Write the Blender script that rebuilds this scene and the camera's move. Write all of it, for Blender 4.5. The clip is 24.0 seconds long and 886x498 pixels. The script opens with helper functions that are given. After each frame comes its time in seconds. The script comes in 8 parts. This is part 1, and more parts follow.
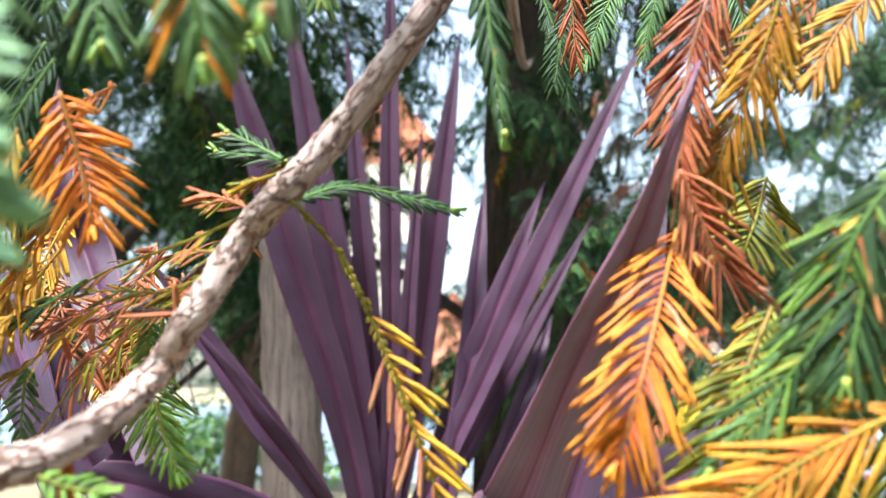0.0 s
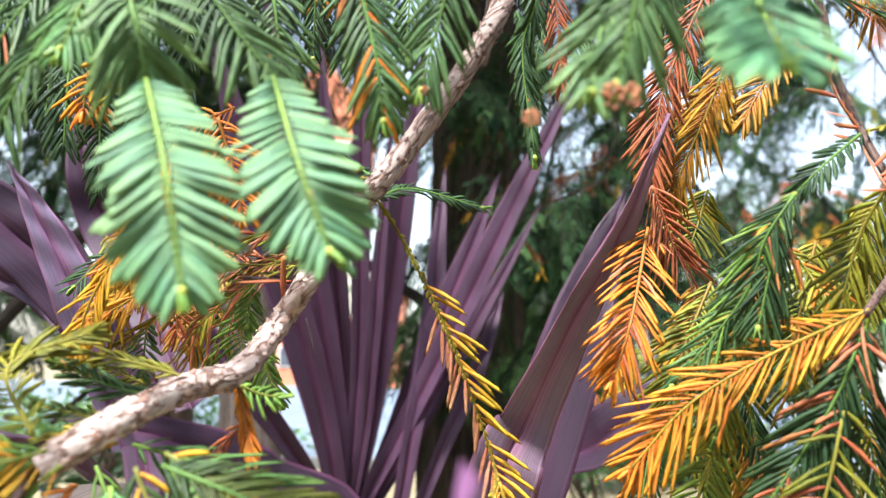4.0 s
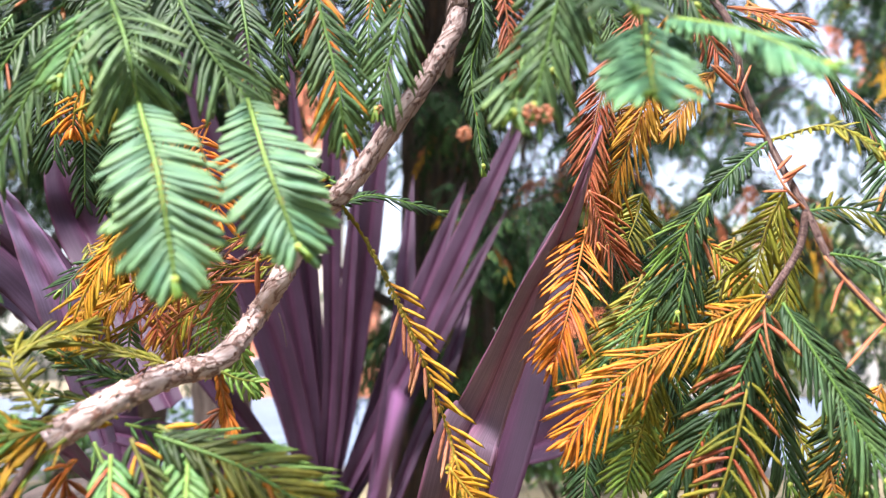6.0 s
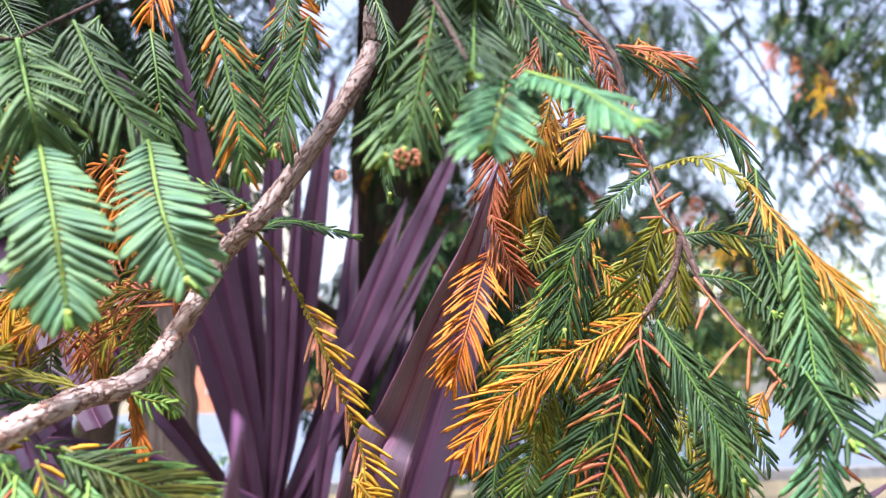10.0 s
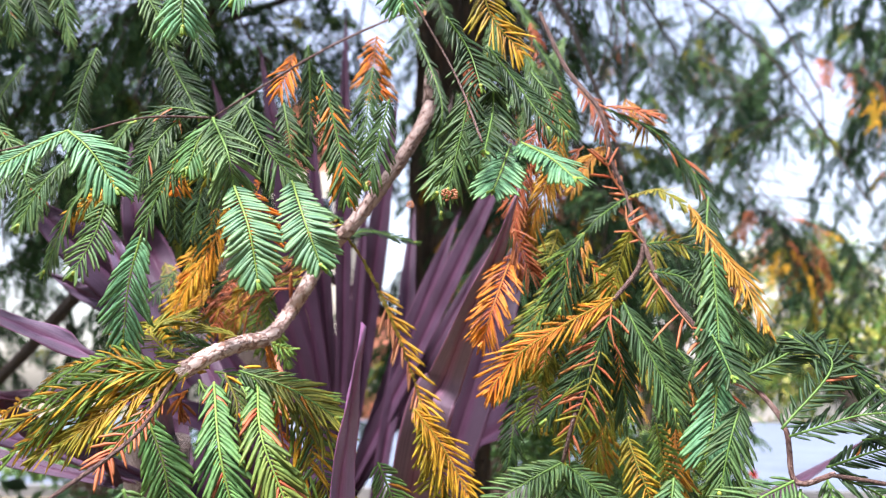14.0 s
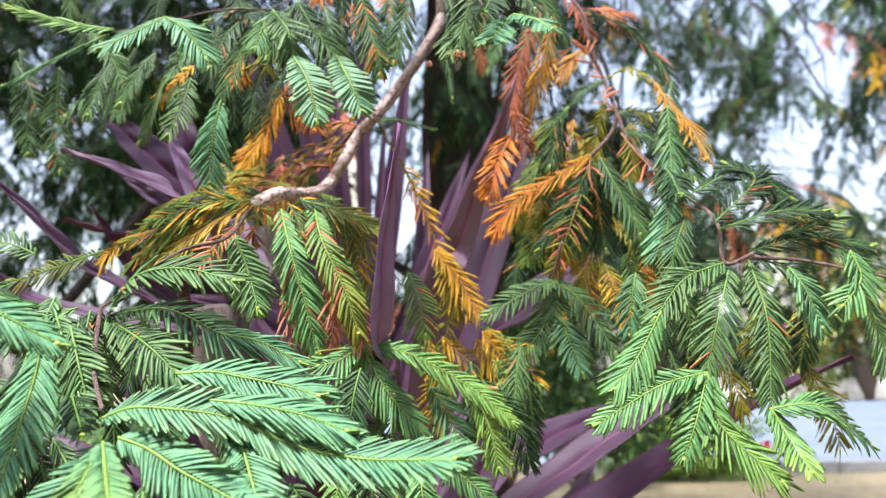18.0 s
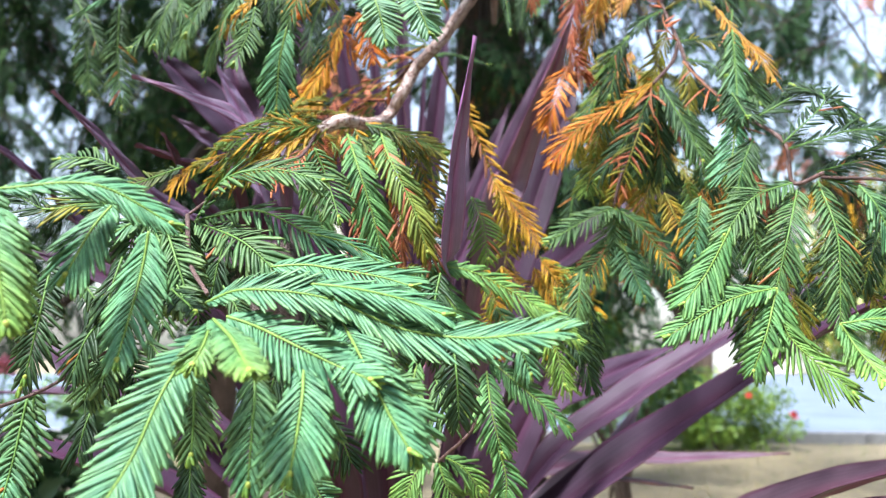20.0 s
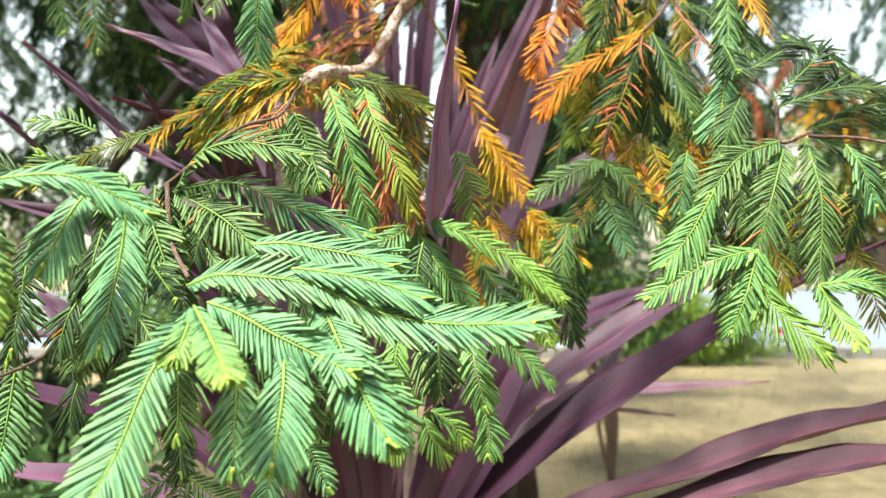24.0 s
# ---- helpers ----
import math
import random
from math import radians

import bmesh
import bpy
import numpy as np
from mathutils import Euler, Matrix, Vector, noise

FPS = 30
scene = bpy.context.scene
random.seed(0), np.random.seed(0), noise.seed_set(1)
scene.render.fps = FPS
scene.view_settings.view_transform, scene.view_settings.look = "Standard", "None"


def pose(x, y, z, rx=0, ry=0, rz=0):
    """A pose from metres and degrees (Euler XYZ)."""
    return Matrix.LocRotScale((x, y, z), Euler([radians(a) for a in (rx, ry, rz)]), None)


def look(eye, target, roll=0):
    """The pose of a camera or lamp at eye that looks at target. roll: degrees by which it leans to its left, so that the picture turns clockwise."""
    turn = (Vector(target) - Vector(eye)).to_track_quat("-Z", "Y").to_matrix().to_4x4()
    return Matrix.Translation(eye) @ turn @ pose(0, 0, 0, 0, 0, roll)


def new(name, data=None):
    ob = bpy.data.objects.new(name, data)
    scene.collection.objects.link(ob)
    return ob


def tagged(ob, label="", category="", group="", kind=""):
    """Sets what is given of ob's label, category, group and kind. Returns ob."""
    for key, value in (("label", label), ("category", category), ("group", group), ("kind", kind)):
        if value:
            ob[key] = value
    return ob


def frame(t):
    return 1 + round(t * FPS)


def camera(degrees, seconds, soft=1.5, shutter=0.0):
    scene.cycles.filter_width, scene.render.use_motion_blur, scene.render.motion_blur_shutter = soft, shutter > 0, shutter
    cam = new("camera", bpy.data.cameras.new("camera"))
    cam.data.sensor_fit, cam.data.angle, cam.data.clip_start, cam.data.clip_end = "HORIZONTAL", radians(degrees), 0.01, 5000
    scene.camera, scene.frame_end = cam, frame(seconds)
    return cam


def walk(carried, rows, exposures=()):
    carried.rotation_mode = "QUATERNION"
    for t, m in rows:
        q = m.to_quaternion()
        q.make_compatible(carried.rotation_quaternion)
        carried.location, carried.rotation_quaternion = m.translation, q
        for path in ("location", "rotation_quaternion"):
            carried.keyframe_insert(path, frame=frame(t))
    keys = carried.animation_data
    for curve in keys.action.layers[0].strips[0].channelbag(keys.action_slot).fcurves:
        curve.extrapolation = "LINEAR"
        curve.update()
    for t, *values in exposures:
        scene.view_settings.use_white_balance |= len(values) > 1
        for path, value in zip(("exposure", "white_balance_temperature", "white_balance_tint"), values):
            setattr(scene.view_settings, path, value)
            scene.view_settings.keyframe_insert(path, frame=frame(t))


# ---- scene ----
cam = camera(62, 24.0, soft=1.25)
cam.data.dof.use_dof = True
cam.data.dof.focus_distance = 0.26
cam.data.dof.aperture_fstop = 15.5
# seconds, place, yaw, pitch, roll
PATH = [
    (0.0, 0.0405, -0.1574, 0.9927, 5.68, 10.89, 1.06),
    (0.5, 0.0315, -0.1580, 0.9932, 4.78, 9.32, 0.06),
    (1.0, 0.0277, -0.1613, 0.9872, 3.84, 9.88, 0.38),
    (1.5, 0.0215, -0.1663, 0.9829, 2.75, 9.77, 0.63),
    (2.0, 0.0194, -0.1709, 0.9795, 2.60, 10.13, 0.99),
    (2.5, 0.0212, -0.1798, 0.9787, 2.40, 10.12, 1.37),
    (4.5, 0.0116, -0.2308, 0.9833, -0.10, 9.29, 1.22),
    (5.0, 0.0204, -0.2359, 0.9788, 0.67, 10.09, 0.79),
    (5.5, 0.0198, -0.2415, 0.9761, -0.76, 10.32, 0.57),
    (6.0, 0.0177, -0.2446, 0.9761, -1.89, 10.05, 0.08),
    (6.5, 0.0192, -0.2489, 0.9720, -3.08, 10.80, -0.10),
    (7.0, 0.0236, -0.2530, 0.9725, -3.73, 10.82, -0.57),
    (7.5, 0.0272, -0.2600, 0.9721, -4.29, 11.12, -0.63),
    (8.0, 0.0269, -0.2649, 0.9758, -5.23, 10.63, -1.00),
    (8.5, 0.0335, -0.2616, 0.9744, -4.52, 11.00, -0.73),
    (9.0, 0.0300, -0.2598, 0.9764, -5.82, 10.66, -1.11),
    (9.5, 0.0345, -0.2610, 0.9777, -5.01, 10.75, -1.03),
    (11.5, 0.0241, -0.2616, 0.9762, -6.50, 11.45, -1.20),
    (12.0, 0.0202, -0.2581, 0.9764, -6.11, 11.87, -0.76),
    (12.5, 0.0293, -0.2672, 0.9782, -3.78, 12.09, -0.27),
    (13.0, 0.0334, -0.2821, 0.9785, -3.59, 11.46, 0.09),
    (13.5, 0.0327, -0.3213, 0.9705, -2.01, 11.76, 0.50),
    (14.0, 0.0347, -0.3653, 0.9533, -0.80, 11.75, 0.55),
    (14.5, 0.0209, -0.4121, 0.9447, -0.64, 11.91, 0.24),
    (15.0, 0.0270, -0.4408, 0.9295, 0.59, 11.39, 0.38),
    (15.5, 0.0263, -0.4485, 0.9161, 0.56, 10.84, 0.32),
    (16.0, 0.0200, -0.4417, 0.9011, -0.70, 10.97, -0.13),
    (16.5, 0.0222, -0.4359, 0.8934, -0.71, 11.14, 0.01),
    (17.0, 0.0293, -0.4321, 0.8894, -0.02, 11.01, -0.12),
    (17.5, 0.0289, -0.4315, 0.8806, -0.47, 10.99, -0.55),
    (18.0, 0.0331, -0.4343, 0.8723, 0.16, 10.68, -0.43),
    (18.5, 0.0317, -0.4346, 0.8599, 0.75, 10.76, -0.19),
    (20.5, 0.0076, -0.4356, 0.8480, 2.63, 6.92, -0.23),
    (21.0, 0.0058, -0.4326, 0.8494, 3.23, 5.63, -0.41),
    (21.5, 0.0077, -0.4276, 0.8423, 3.56, 5.50, -0.11),
    (22.0, 0.0157, -0.4238, 0.8472, 4.25, 4.31, -0.33),
    (22.5, 0.0256, -0.4213, 0.8467, 4.96, 4.15, -0.24),
    (23.0, 0.0297, -0.4288, 0.8523, 4.66, 3.27, -0.20),
    (23.5, 0.0348, -0.4370, 0.8603, 3.84, 2.91, 0.07),
    (24.0, 0.0167, -0.4370, 0.8672, 1.48, 2.08, -0.16),
]
walk(cam, [(t, pose(x, y, z, 90 + p, 0, w) @ pose(0, 0, 0, 0, 0, r)) for t, x, y, z, w, p, r in PATH],
     exposures=[(0.0, 2.13, 5900, 5), (2.5, 1.98, 5850, -5), (5.0, 1.85, 6150, 18), (9.0, 1.67, 5850, 20), (12.0, 1.65, 5880, 20), (15.0, 1.69, 6150, 20), (18.0, 1.64, 5980, 16), (21.0, 1.81, 5700, 2), (22.0, 1.86, 6700, -9), (23.0, 1.93, 7300, -1), (24.0, 1.93, 7000, 3)])

# ---- light ----
world = bpy.data.worlds.new("world")
scene.world = world
world.use_nodes = True
wn = world.node_tree.nodes
sky = wn.new("ShaderNodeTexSky")
sky.sky_type = "NISHITA"
sky.sun_disc = False
sky.sun_elevation, sky.sun_rotation = radians(62), radians(217)
sky.dust_density, sky.air_density = 3.0, 1.6
soften = wn.new("ShaderNodeHueSaturation")
soften.inputs["Saturation"].default_value = 0.6
world.node_tree.links.new(sky.outputs[0], soften.inputs["Color"])
world.node_tree.links.new(soften.outputs[0], wn["Background"].inputs[0])
wn["Background"].inputs[1].default_value = 0.125
sun = new("sun", bpy.data.lights.new("sun", "SUN"))
sun.data.energy, sun.data.angle, sun.data.color = 5.0, radians(11), (1.0, 0.95, 0.88)
sun.matrix_world = look((-0.9, -1.2, 3.6), (0, 0, 0.6))


# ---- materials ----


def material(name, rough=0.5, metal=0.0):
    m = bpy.data.materials.new(name)
    m.use_nodes = True
    n = m.node_tree.nodes
    b = n["Principled BSDF"]
    b.inputs["Roughness"].default_value = rough
    b.inputs["Metallic"].default_value = metal
    return m, n, m.node_tree.links, b


def ramp(n, stops):
    r = n.new("ShaderNodeValToRGB")
    e = r.color_ramp.elements
    while len(e) < len(stops):
        e.new(0.5)
    for k, (p, c) in zip(e, stops):
        k.position, k.color = p, (*c, 1)
    return r


def noise_tex(n, l, scale, detail=4, coord="Object", stretch=None, rough=0.6):
    tc = n.new("ShaderNodeTexCoord")
    t = n.new("ShaderNodeTexNoise")
    t.inputs["Scale"].default_value, t.inputs["Detail"].default_value, t.inputs["Roughness"].default_value = scale, detail, rough
    out = tc.outputs[coord]
    if stretch:
        mp = n.new("ShaderNodeMapping")
        mp.inputs["Scale"].default_value = stretch
        l.new(out, mp.inputs[0])
        out = mp.outputs[0]
    l.new(out, t.inputs["Vector"])
    return t


def bump(n, l, b, src, strength, dist=0.001):
    k = n.new("ShaderNodeBump")
    k.inputs["Strength"].default_value, k.inputs["Distance"].default_value = strength, dist
    l.new(src, k.inputs["Height"])
    l.new(k.outputs[0], b.inputs["Normal"])
    return k


def mul(n, l, a, b, kind="MULTIPLY", fac=1.0):
    x = n.new("ShaderNodeMix")
    x.data_type, x.blend_type = "RGBA", kind
    x.inputs[0].default_value = fac
    l.new(a, x.inputs[6])
    l.new(b, x.inputs[7])
    return x.outputs[2]


def mat_needle(name, rough, trans, vary=False):
    m, n, l, b = material(name, rough)
    at = n.new("ShaderNodeAttribute")
    at.attribute_name = "tint"
    t = noise_tex(n, l, 700, 3)
    r = ramp(n, [(0.3, (0.72, 0.72, 0.72)), (0.7, (1.15, 1.15, 1.1))])
    l.new(t.outputs[0], r.inputs[0])
    col = mul(n, l, at.outputs["Color"], r.outputs[0])
    if vary:
        oi = n.new("ShaderNodeObjectInfo")
        rv = ramp(n, [(0.0, (0.68, 0.8, 0.85)), (1.0, (1.35, 1.2, 1.05))])
        l.new(oi.outputs["Random"], rv.inputs[0])
        col = mul(n, l, col, rv.outputs[0])
    l.new(col, b.inputs["Base Color"])
    bump(n, l, b, t.outputs[0], 0.25, 0.0004)
    tr = n.new("ShaderNodeBsdfTranslucent")
    l.new(col, tr.inputs[0])
    mx = n.new("ShaderNodeMixShader")
    mx.inputs[0].default_value = trans
    l.new(b.outputs[0], mx.inputs[1])
    l.new(tr.outputs[0], mx.inputs[2])
    l.new(mx.outputs[0], n["Material Output"].inputs[0])
    return m


def mat_bark(name, stops, scale, stretch, strength, dist, edge=0.1):
    m, n, l, b = material(name, 0.85)
    tc = n.new("ShaderNodeTexCoord")
    mp = n.new("ShaderNodeMapping")
    mp.inputs["Scale"].default_value = stretch
    l.new(tc.outputs["UV"], mp.inputs[0])
    w = n.new("ShaderNodeTexNoise")
    w.inputs["Scale"].default_value, w.inputs["Detail"].default_value, w.inputs["Roughness"].default_value = scale * 0.8, 9, 0.72
    l.new(mp.outputs[0], w.inputs["Vector"])
    v = n.new("ShaderNodeTexVoronoi")
    v.feature = "DISTANCE_TO_EDGE"
    v.inputs["Scale"].default_value = scale
    l.new(mul(n, l, mp.outputs[0], w.outputs["Color"], "ADD", 0.45), v.inputs["Vector"])
    mr = n.new("ShaderNodeMapRange")
    mr.inputs["From Max"].default_value = edge
    mr.inputs["To Min"].default_value = -0.16
    mr.inputs["To Max"].default_value = 0.12
    l.new(v.outputs["Distance"], mr.inputs[0])
    mm = n.new("ShaderNodeMath")
    mm.operation = "ADD"
    l.new(w.outputs[0], mm.inputs[0])
    l.new(mr.outputs[0], mm.inputs[1])
    r = ramp(n, stops)
    l.new(mm.outputs[0], r.inputs[0])
    at = n.new("ShaderNodeAttribute")
    at.attribute_name = "tint"
    l.new(mul(n, l, r.outputs[0], at.outputs["Color"]), b.inputs["Base Color"])
    bump(n, l, b, mm.outputs[0], strength, dist)
    return m


def mat_blade():
    m, n, l, b = material("cordyline_purple", 0.5)
    b.inputs["Specular IOR Level"].default_value = 0.25
    tc = n.new("ShaderNodeTexCoord")
    mp = n.new("ShaderNodeMapping")
    mp.inputs["Scale"].default_value = (60, 1.2, 1)
    l.new(tc.outputs["UV"], mp.inputs[0])
    t = n.new("ShaderNodeTexNoise")
    t.inputs["Scale"].default_value, t.inputs["Detail"].default_value = 1.0, 5
    l.new(mp.outputs[0], t.inputs["Vector"])
    at = n.new("ShaderNodeAttribute")
    at.attribute_name = "tint"
    r = ramp(n, [(0.3, (0.65, 0.62, 0.66)), (0.55, (1, 1, 1)), (0.75, (1.35, 1.25, 1.3))])
    l.new(t.outputs[0], r.inputs[0])
    col = mul(n, l, at.outputs["Color"], r.outputs[0])
    big = noise_tex(n, l, 25, 5)
    rb = ramp(n, [(0.35, (0.8, 0.75, 0.78)), (0.65, (1.15, 1.15, 1.15))])
    l.new(big.outputs[0], rb.inputs[0])
    col = mul(n, l, col, rb.outputs[0])
    l.new(col, b.inputs["Base Color"])
    bump(n, l, b, t.outputs[0], 0.5, 0.0006)
    tr = n.new("ShaderNodeBsdfTranslucent")
    l.new(col, tr.inputs[0])
    mx = n.new("ShaderNodeMixShader")
    mx.inputs[0].default_value = 0.12
    l.new(b.outputs[0], mx.inputs[1])
    l.new(tr.outputs[0], mx.inputs[2])
    l.new(mx.outputs[0], n["Material Output"].inputs[0])
    return m


def mat_plain(name, a, c, scale=30, rough=0.8, strength=0.3, dist=0.01):
    m, n, l, b = material(name, rough)
    t = noise_tex(n, l, scale, 6)
    u = noise_tex(n, l, scale * 0.13, 3)
    r = ramp(n, [(0.3, a), (0.7, c)])
    l.new(t.outputs[0], r.inputs[0])
    r2 = ramp(n, [(0.3, (0.75, 0.75, 0.75)), (0.7, (1.2, 1.2, 1.2))])
    l.new(u.outputs[0], r2.inputs[0])
    l.new(mul(n, l, r.outputs[0], r2.outputs[0]), b.inputs["Base Color"])
    bump(n, l, b, t.outputs[0], strength, dist)
    return m


NEEDLE = mat_needle("redwood_needle", 0.5, 0.24)
NEEDLE.node_tree.nodes["Principled BSDF"].inputs["Specular IOR Level"].default_value = 0.24
FARNEEDLE = mat_needle("far_foliage", 0.7, 0.18)
FARNEEDLE.node_tree.nodes["Principled BSDF"].inputs["Specular IOR Level"].default_value = 0.08
BARK = mat_bark("grey_flaking_bark", [(0.28, (0.0792, 0.036, 0.0259)), (0.42, (0.18, 0.108, 0.0864)), (0.56, (0.281, 0.212, 0.187)), (0.75, (0.432, 0.374, 0.353))], 3.2, (1.0, 9.0, 1), 1.0, 0.0012)
REDBARK = mat_bark("reddish_twig_bark", [(0.3, (0.0324, 0.0144, 0.0115)), (0.45, (0.0792, 0.036, 0.0302)), (0.6, (0.144, 0.0792, 0.0648)), (0.78, (0.259, 0.202, 0.18))], 3.0, (1.0, 14.0, 1), 1.0, 0.0008)
TRUNKBARK = mat_bark("fibrous_trunk_bark", [(0.34, (0.00576, 0.0036, 0.00216)), (0.5, (0.0324, 0.0173, 0.00936)), (0.62, (0.0612, 0.0432, 0.0202)), (0.76, (0.151, 0.072, 0.036))], 18, (2.6, 2.2, 1), 1.0, 0.06)
PALESTEM = mat_bark("pale_fibrous_stem", [(0.3, (0.0576, 0.0396, 0.0324)), (0.5, (0.144, 0.104, 0.09)), (0.7, (0.259, 0.209, 0.18))], 10, (4.0, 1.0, 1), 0.8, 0.004)
PURPLE = mat_blade()
NEEDLEVAR = mat_needle("redwood_needle_loose", 0.5, 0.24, True)

# ---- builders ----


def link_mesh(name, verts, faces, mats, parent=None, label="", tints=None, uvs=None, midx=None, smooth=True):
    me = bpy.data.meshes.new(name)
    me.from_pydata([tuple(v) for v in verts], [], faces)
    for m in mats:
        me.materials.append(m)
    if midx:
        me.polygons.foreach_set("material_index", midx)
    if tints is not None:
        at = me.attributes.new("tint", "FLOAT_COLOR", "POINT")
        at.data.foreach_set("color", np.concatenate([np.asarray(tints, float), np.ones((len(tints), 1))], 1).ravel())
    if uvs is not None:
        layer = me.uv_layers.new(name="UVMap")
        idx = np.empty(len(me.loops), int)
        me.loops.foreach_get("vertex_index", idx)
        layer.data.foreach_set("uv", np.asarray(uvs, float)[idx].ravel())
    if smooth:
        me.polygons.foreach_set("use_smooth", [True] * len(me.polygons))
    me.update()
    ob = new(name, me)
    if parent:
        ob.parent = parent
    if label:
        tagged(ob, label=label)
    return ob


def curve_pts(ctrl, n):
    """n points on a smooth line through the given points."""
    p = [Vector(c) for c in ctrl]
    if len(p) == 2:
        return [p[0].lerp(p[1], i / (n - 1)) for i in range(n)]
    p = [2 * p[0] - p[1]] + p + [2 * p[-1] - p[-2]]
    segs = len(p) - 3
    out = []
    for i in range(n):
        u = i / (n - 1) * segs
        k = min(int(u), segs - 1)
        u -= k
        a, b, c, d = p[k:k + 4]
        out.append(0.5 * ((2 * b) + (c - a) * u + (2 * a - 5 * b + 4 * c - d) * u * u + (3 * b - a - 3 * c + d) * u ** 3))
    return out


class Soup:
    """Verts, faces, tints and material numbers that grow into one mesh."""

    def __init__(self):
        self.v, self.f, self.t, self.m, self.uv = [], [], [], [], []

    def tube(self, pts, radii, sides, tint, mat=0, lump=0.0, seed=0.0):
        n0 = len(self.v)
        up = Vector((0.13, 0.2, 1)).normalized()
        for i, p in enumerate(pts):
            t = (pts[min(i + 1, len(pts) - 1)] - pts[max(i - 1, 0)]).normalized()
            a = t.cross(up)
            if a.length < 1e-3:
                a = t.cross(Vector((1, 0, 0)))
            a.normalize()
            b = t.cross(a)
            for k in range(sides):
                w = 2 * math.pi * k / sides
                r = radii[i]
                if lump:
                    r *= 1 + lump * noise.noise(Vector((k * 0.9 + seed, i * 0.7, seed)))
                self.v.append(p + (a * math.cos(w) + b * math.sin(w)) * r)
                self.t.append(tint)
                self.uv.append((abs(2 * k / sides - 1), i / max(1, len(pts) - 1)))
        for i in range(len(pts) - 1):
            for k in range(sides):
                q = n0 + i * sides
                self.f.append((q + k, q + (k + 1) % sides, q + sides + (k + 1) % sides, q + sides + k))
                self.m.append(mat)
        for q, rev in ((n0, True), (n0 + (len(pts) - 1) * sides, False)):
            ring = [q + k for k in range(sides)]
            self.f.append(tuple(reversed(ring)) if rev else tuple(ring))
            self.m.append(mat)

    def needle(self, p, way, side, length, width, bend, tint, mat=1):
        """One flat needle: a keeled blade from p along way, side across it."""
        nrm = side.cross(way).normalized()
        if self.loose is not None and length > 0.006:
            self.loose.append((p, way, side, nrm, length, width))
            return
        n0 = len(self.v)
        self.v.append(p)
        for s, w in ((0.06, 0.5), (0.42, 1.0), (0.86, 0.7)):
            c = p + way * (length * s) + bend * (s * s)
            h = width * w * 0.5
            self.v += [c - side * h, c + nrm * h * 0.16, c + side * h, c - nrm * h * 0.3]
        self.v.append(p + way * length + bend)
        k = len(self.v) - n0
        dead = tint[0] > tint[1] * 1.15
        base = tuple(x * y for x, y in zip(tint, (1.0, 0.72, 0.7) if dead else (1.1, 1.05, 0.9)))
        tip = tuple(x * y for x, y in zip(tint, (1.08, 1.3, 1.0) if dead else (1.7, 1.35, 0.9)))
        self.t += [base] * 5 + [tint] * 4 + [mixc(tint, tip, 0.45)] * (k - 10) + [tip]
        self.uv += [(0, 0)] * k
        a = n0 + 1
        for i in range(4):
            j = (i + 1) % 4
            self.f += [(n0, a + j, a + i), (a + i, a + j, a + 4 + j, a + 4 + i), (a + 4 + i, a + 4 + j, a + 8 + j, a + 8 + i), (a + 8 + i, a + 8 + j, a + 12)]
            self.m += [mat] * 4

    def sliver(self, p, way, side, length, width, bend, tint, mat=1):
        """A small folded leaf of two faces, for what hangs far behind."""
        n0 = len(self.v)
        nrm = side.cross(way)
        c = p + way * (length * 0.5) + bend * 0.3
        self.v += [p, c - side * (width * 0.5), c + nrm * (width * 0.2), c + side * (width * 0.5), p + way * length + bend]
        self.t += [tint] * 5
        self.uv += [(0, 0)] * 5
        self.f += [(n0, n0 + 1, n0 + 4, n0 + 2), (n0, n0 + 2, n0 + 4, n0 + 3)]
        self.m += [mat] * 2

    def bud(self, p, way, r, tint, mat=1):
        a = way.orthogonal().normalized()
        b = way.cross(a)
        n0 = len(self.v)
        self.v.append(p - way * r * 0.6)
        for h, w in ((0.0, 0.75), (0.7, 1.0), (1.5, 0.7)):
            for k in range(6):
                q = k * math.pi / 3
                self.v.append(p + way * (r * h) + (a * math.cos(q) + b * math.sin(q)) * (r * w))
        self.v.append(p + way * r * 2.1)
        self.t += [tint] * 20
        self.uv += [(0, 0)] * 20
        for k in range(6):
            j = (k + 1) % 6
            i = n0 + 1
            self.f += [(n0, i + j, i + k), (i + k, i + j, i + 6 + j, i + 6 + k), (i + 6 + k, i + 6 + j, i + 12 + j, i + 12 + k), (i + 12 + k, i + 12 + j, n0 + 19)]
            self.m += [mat] * 4

    loose = None

    def link(self, name, mats, parent=None, label=""):
        return link_mesh(name, self.v, self.f, mats, parent, label, self.t, self.uv, self.m)


GREEN = ((0.0504, 0.119, 0.0446), (0.112, 0.198, 0.072))
# dark green needles, lowered further to include the shade between sprays
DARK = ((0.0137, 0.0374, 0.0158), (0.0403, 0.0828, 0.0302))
BRIGHT = ((0.07, 0.198, 0.098), (0.134, 0.3, 0.158))
TEAL = ((0.066, 0.178, 0.088), (0.13, 0.275, 0.14))
FRESH = ((0.0684, 0.18, 0.0612), (0.126, 0.263, 0.09))
LIME = ((0.108, 0.223, 0.0432), (0.18, 0.302, 0.0612))
YELLOW = ((0.48, 0.251, 0.0158), (0.59, 0.349, 0.0317))
ORANGE = ((0.521, 0.142, 0.0161), (0.628, 0.241, 0.0258))
RUST = ((0.357, 0.1, 0.042), (0.487, 0.18, 0.0909))
SALMON_DEAD = ((0.396, 0.144, 0.0792), (0.504, 0.238, 0.137))
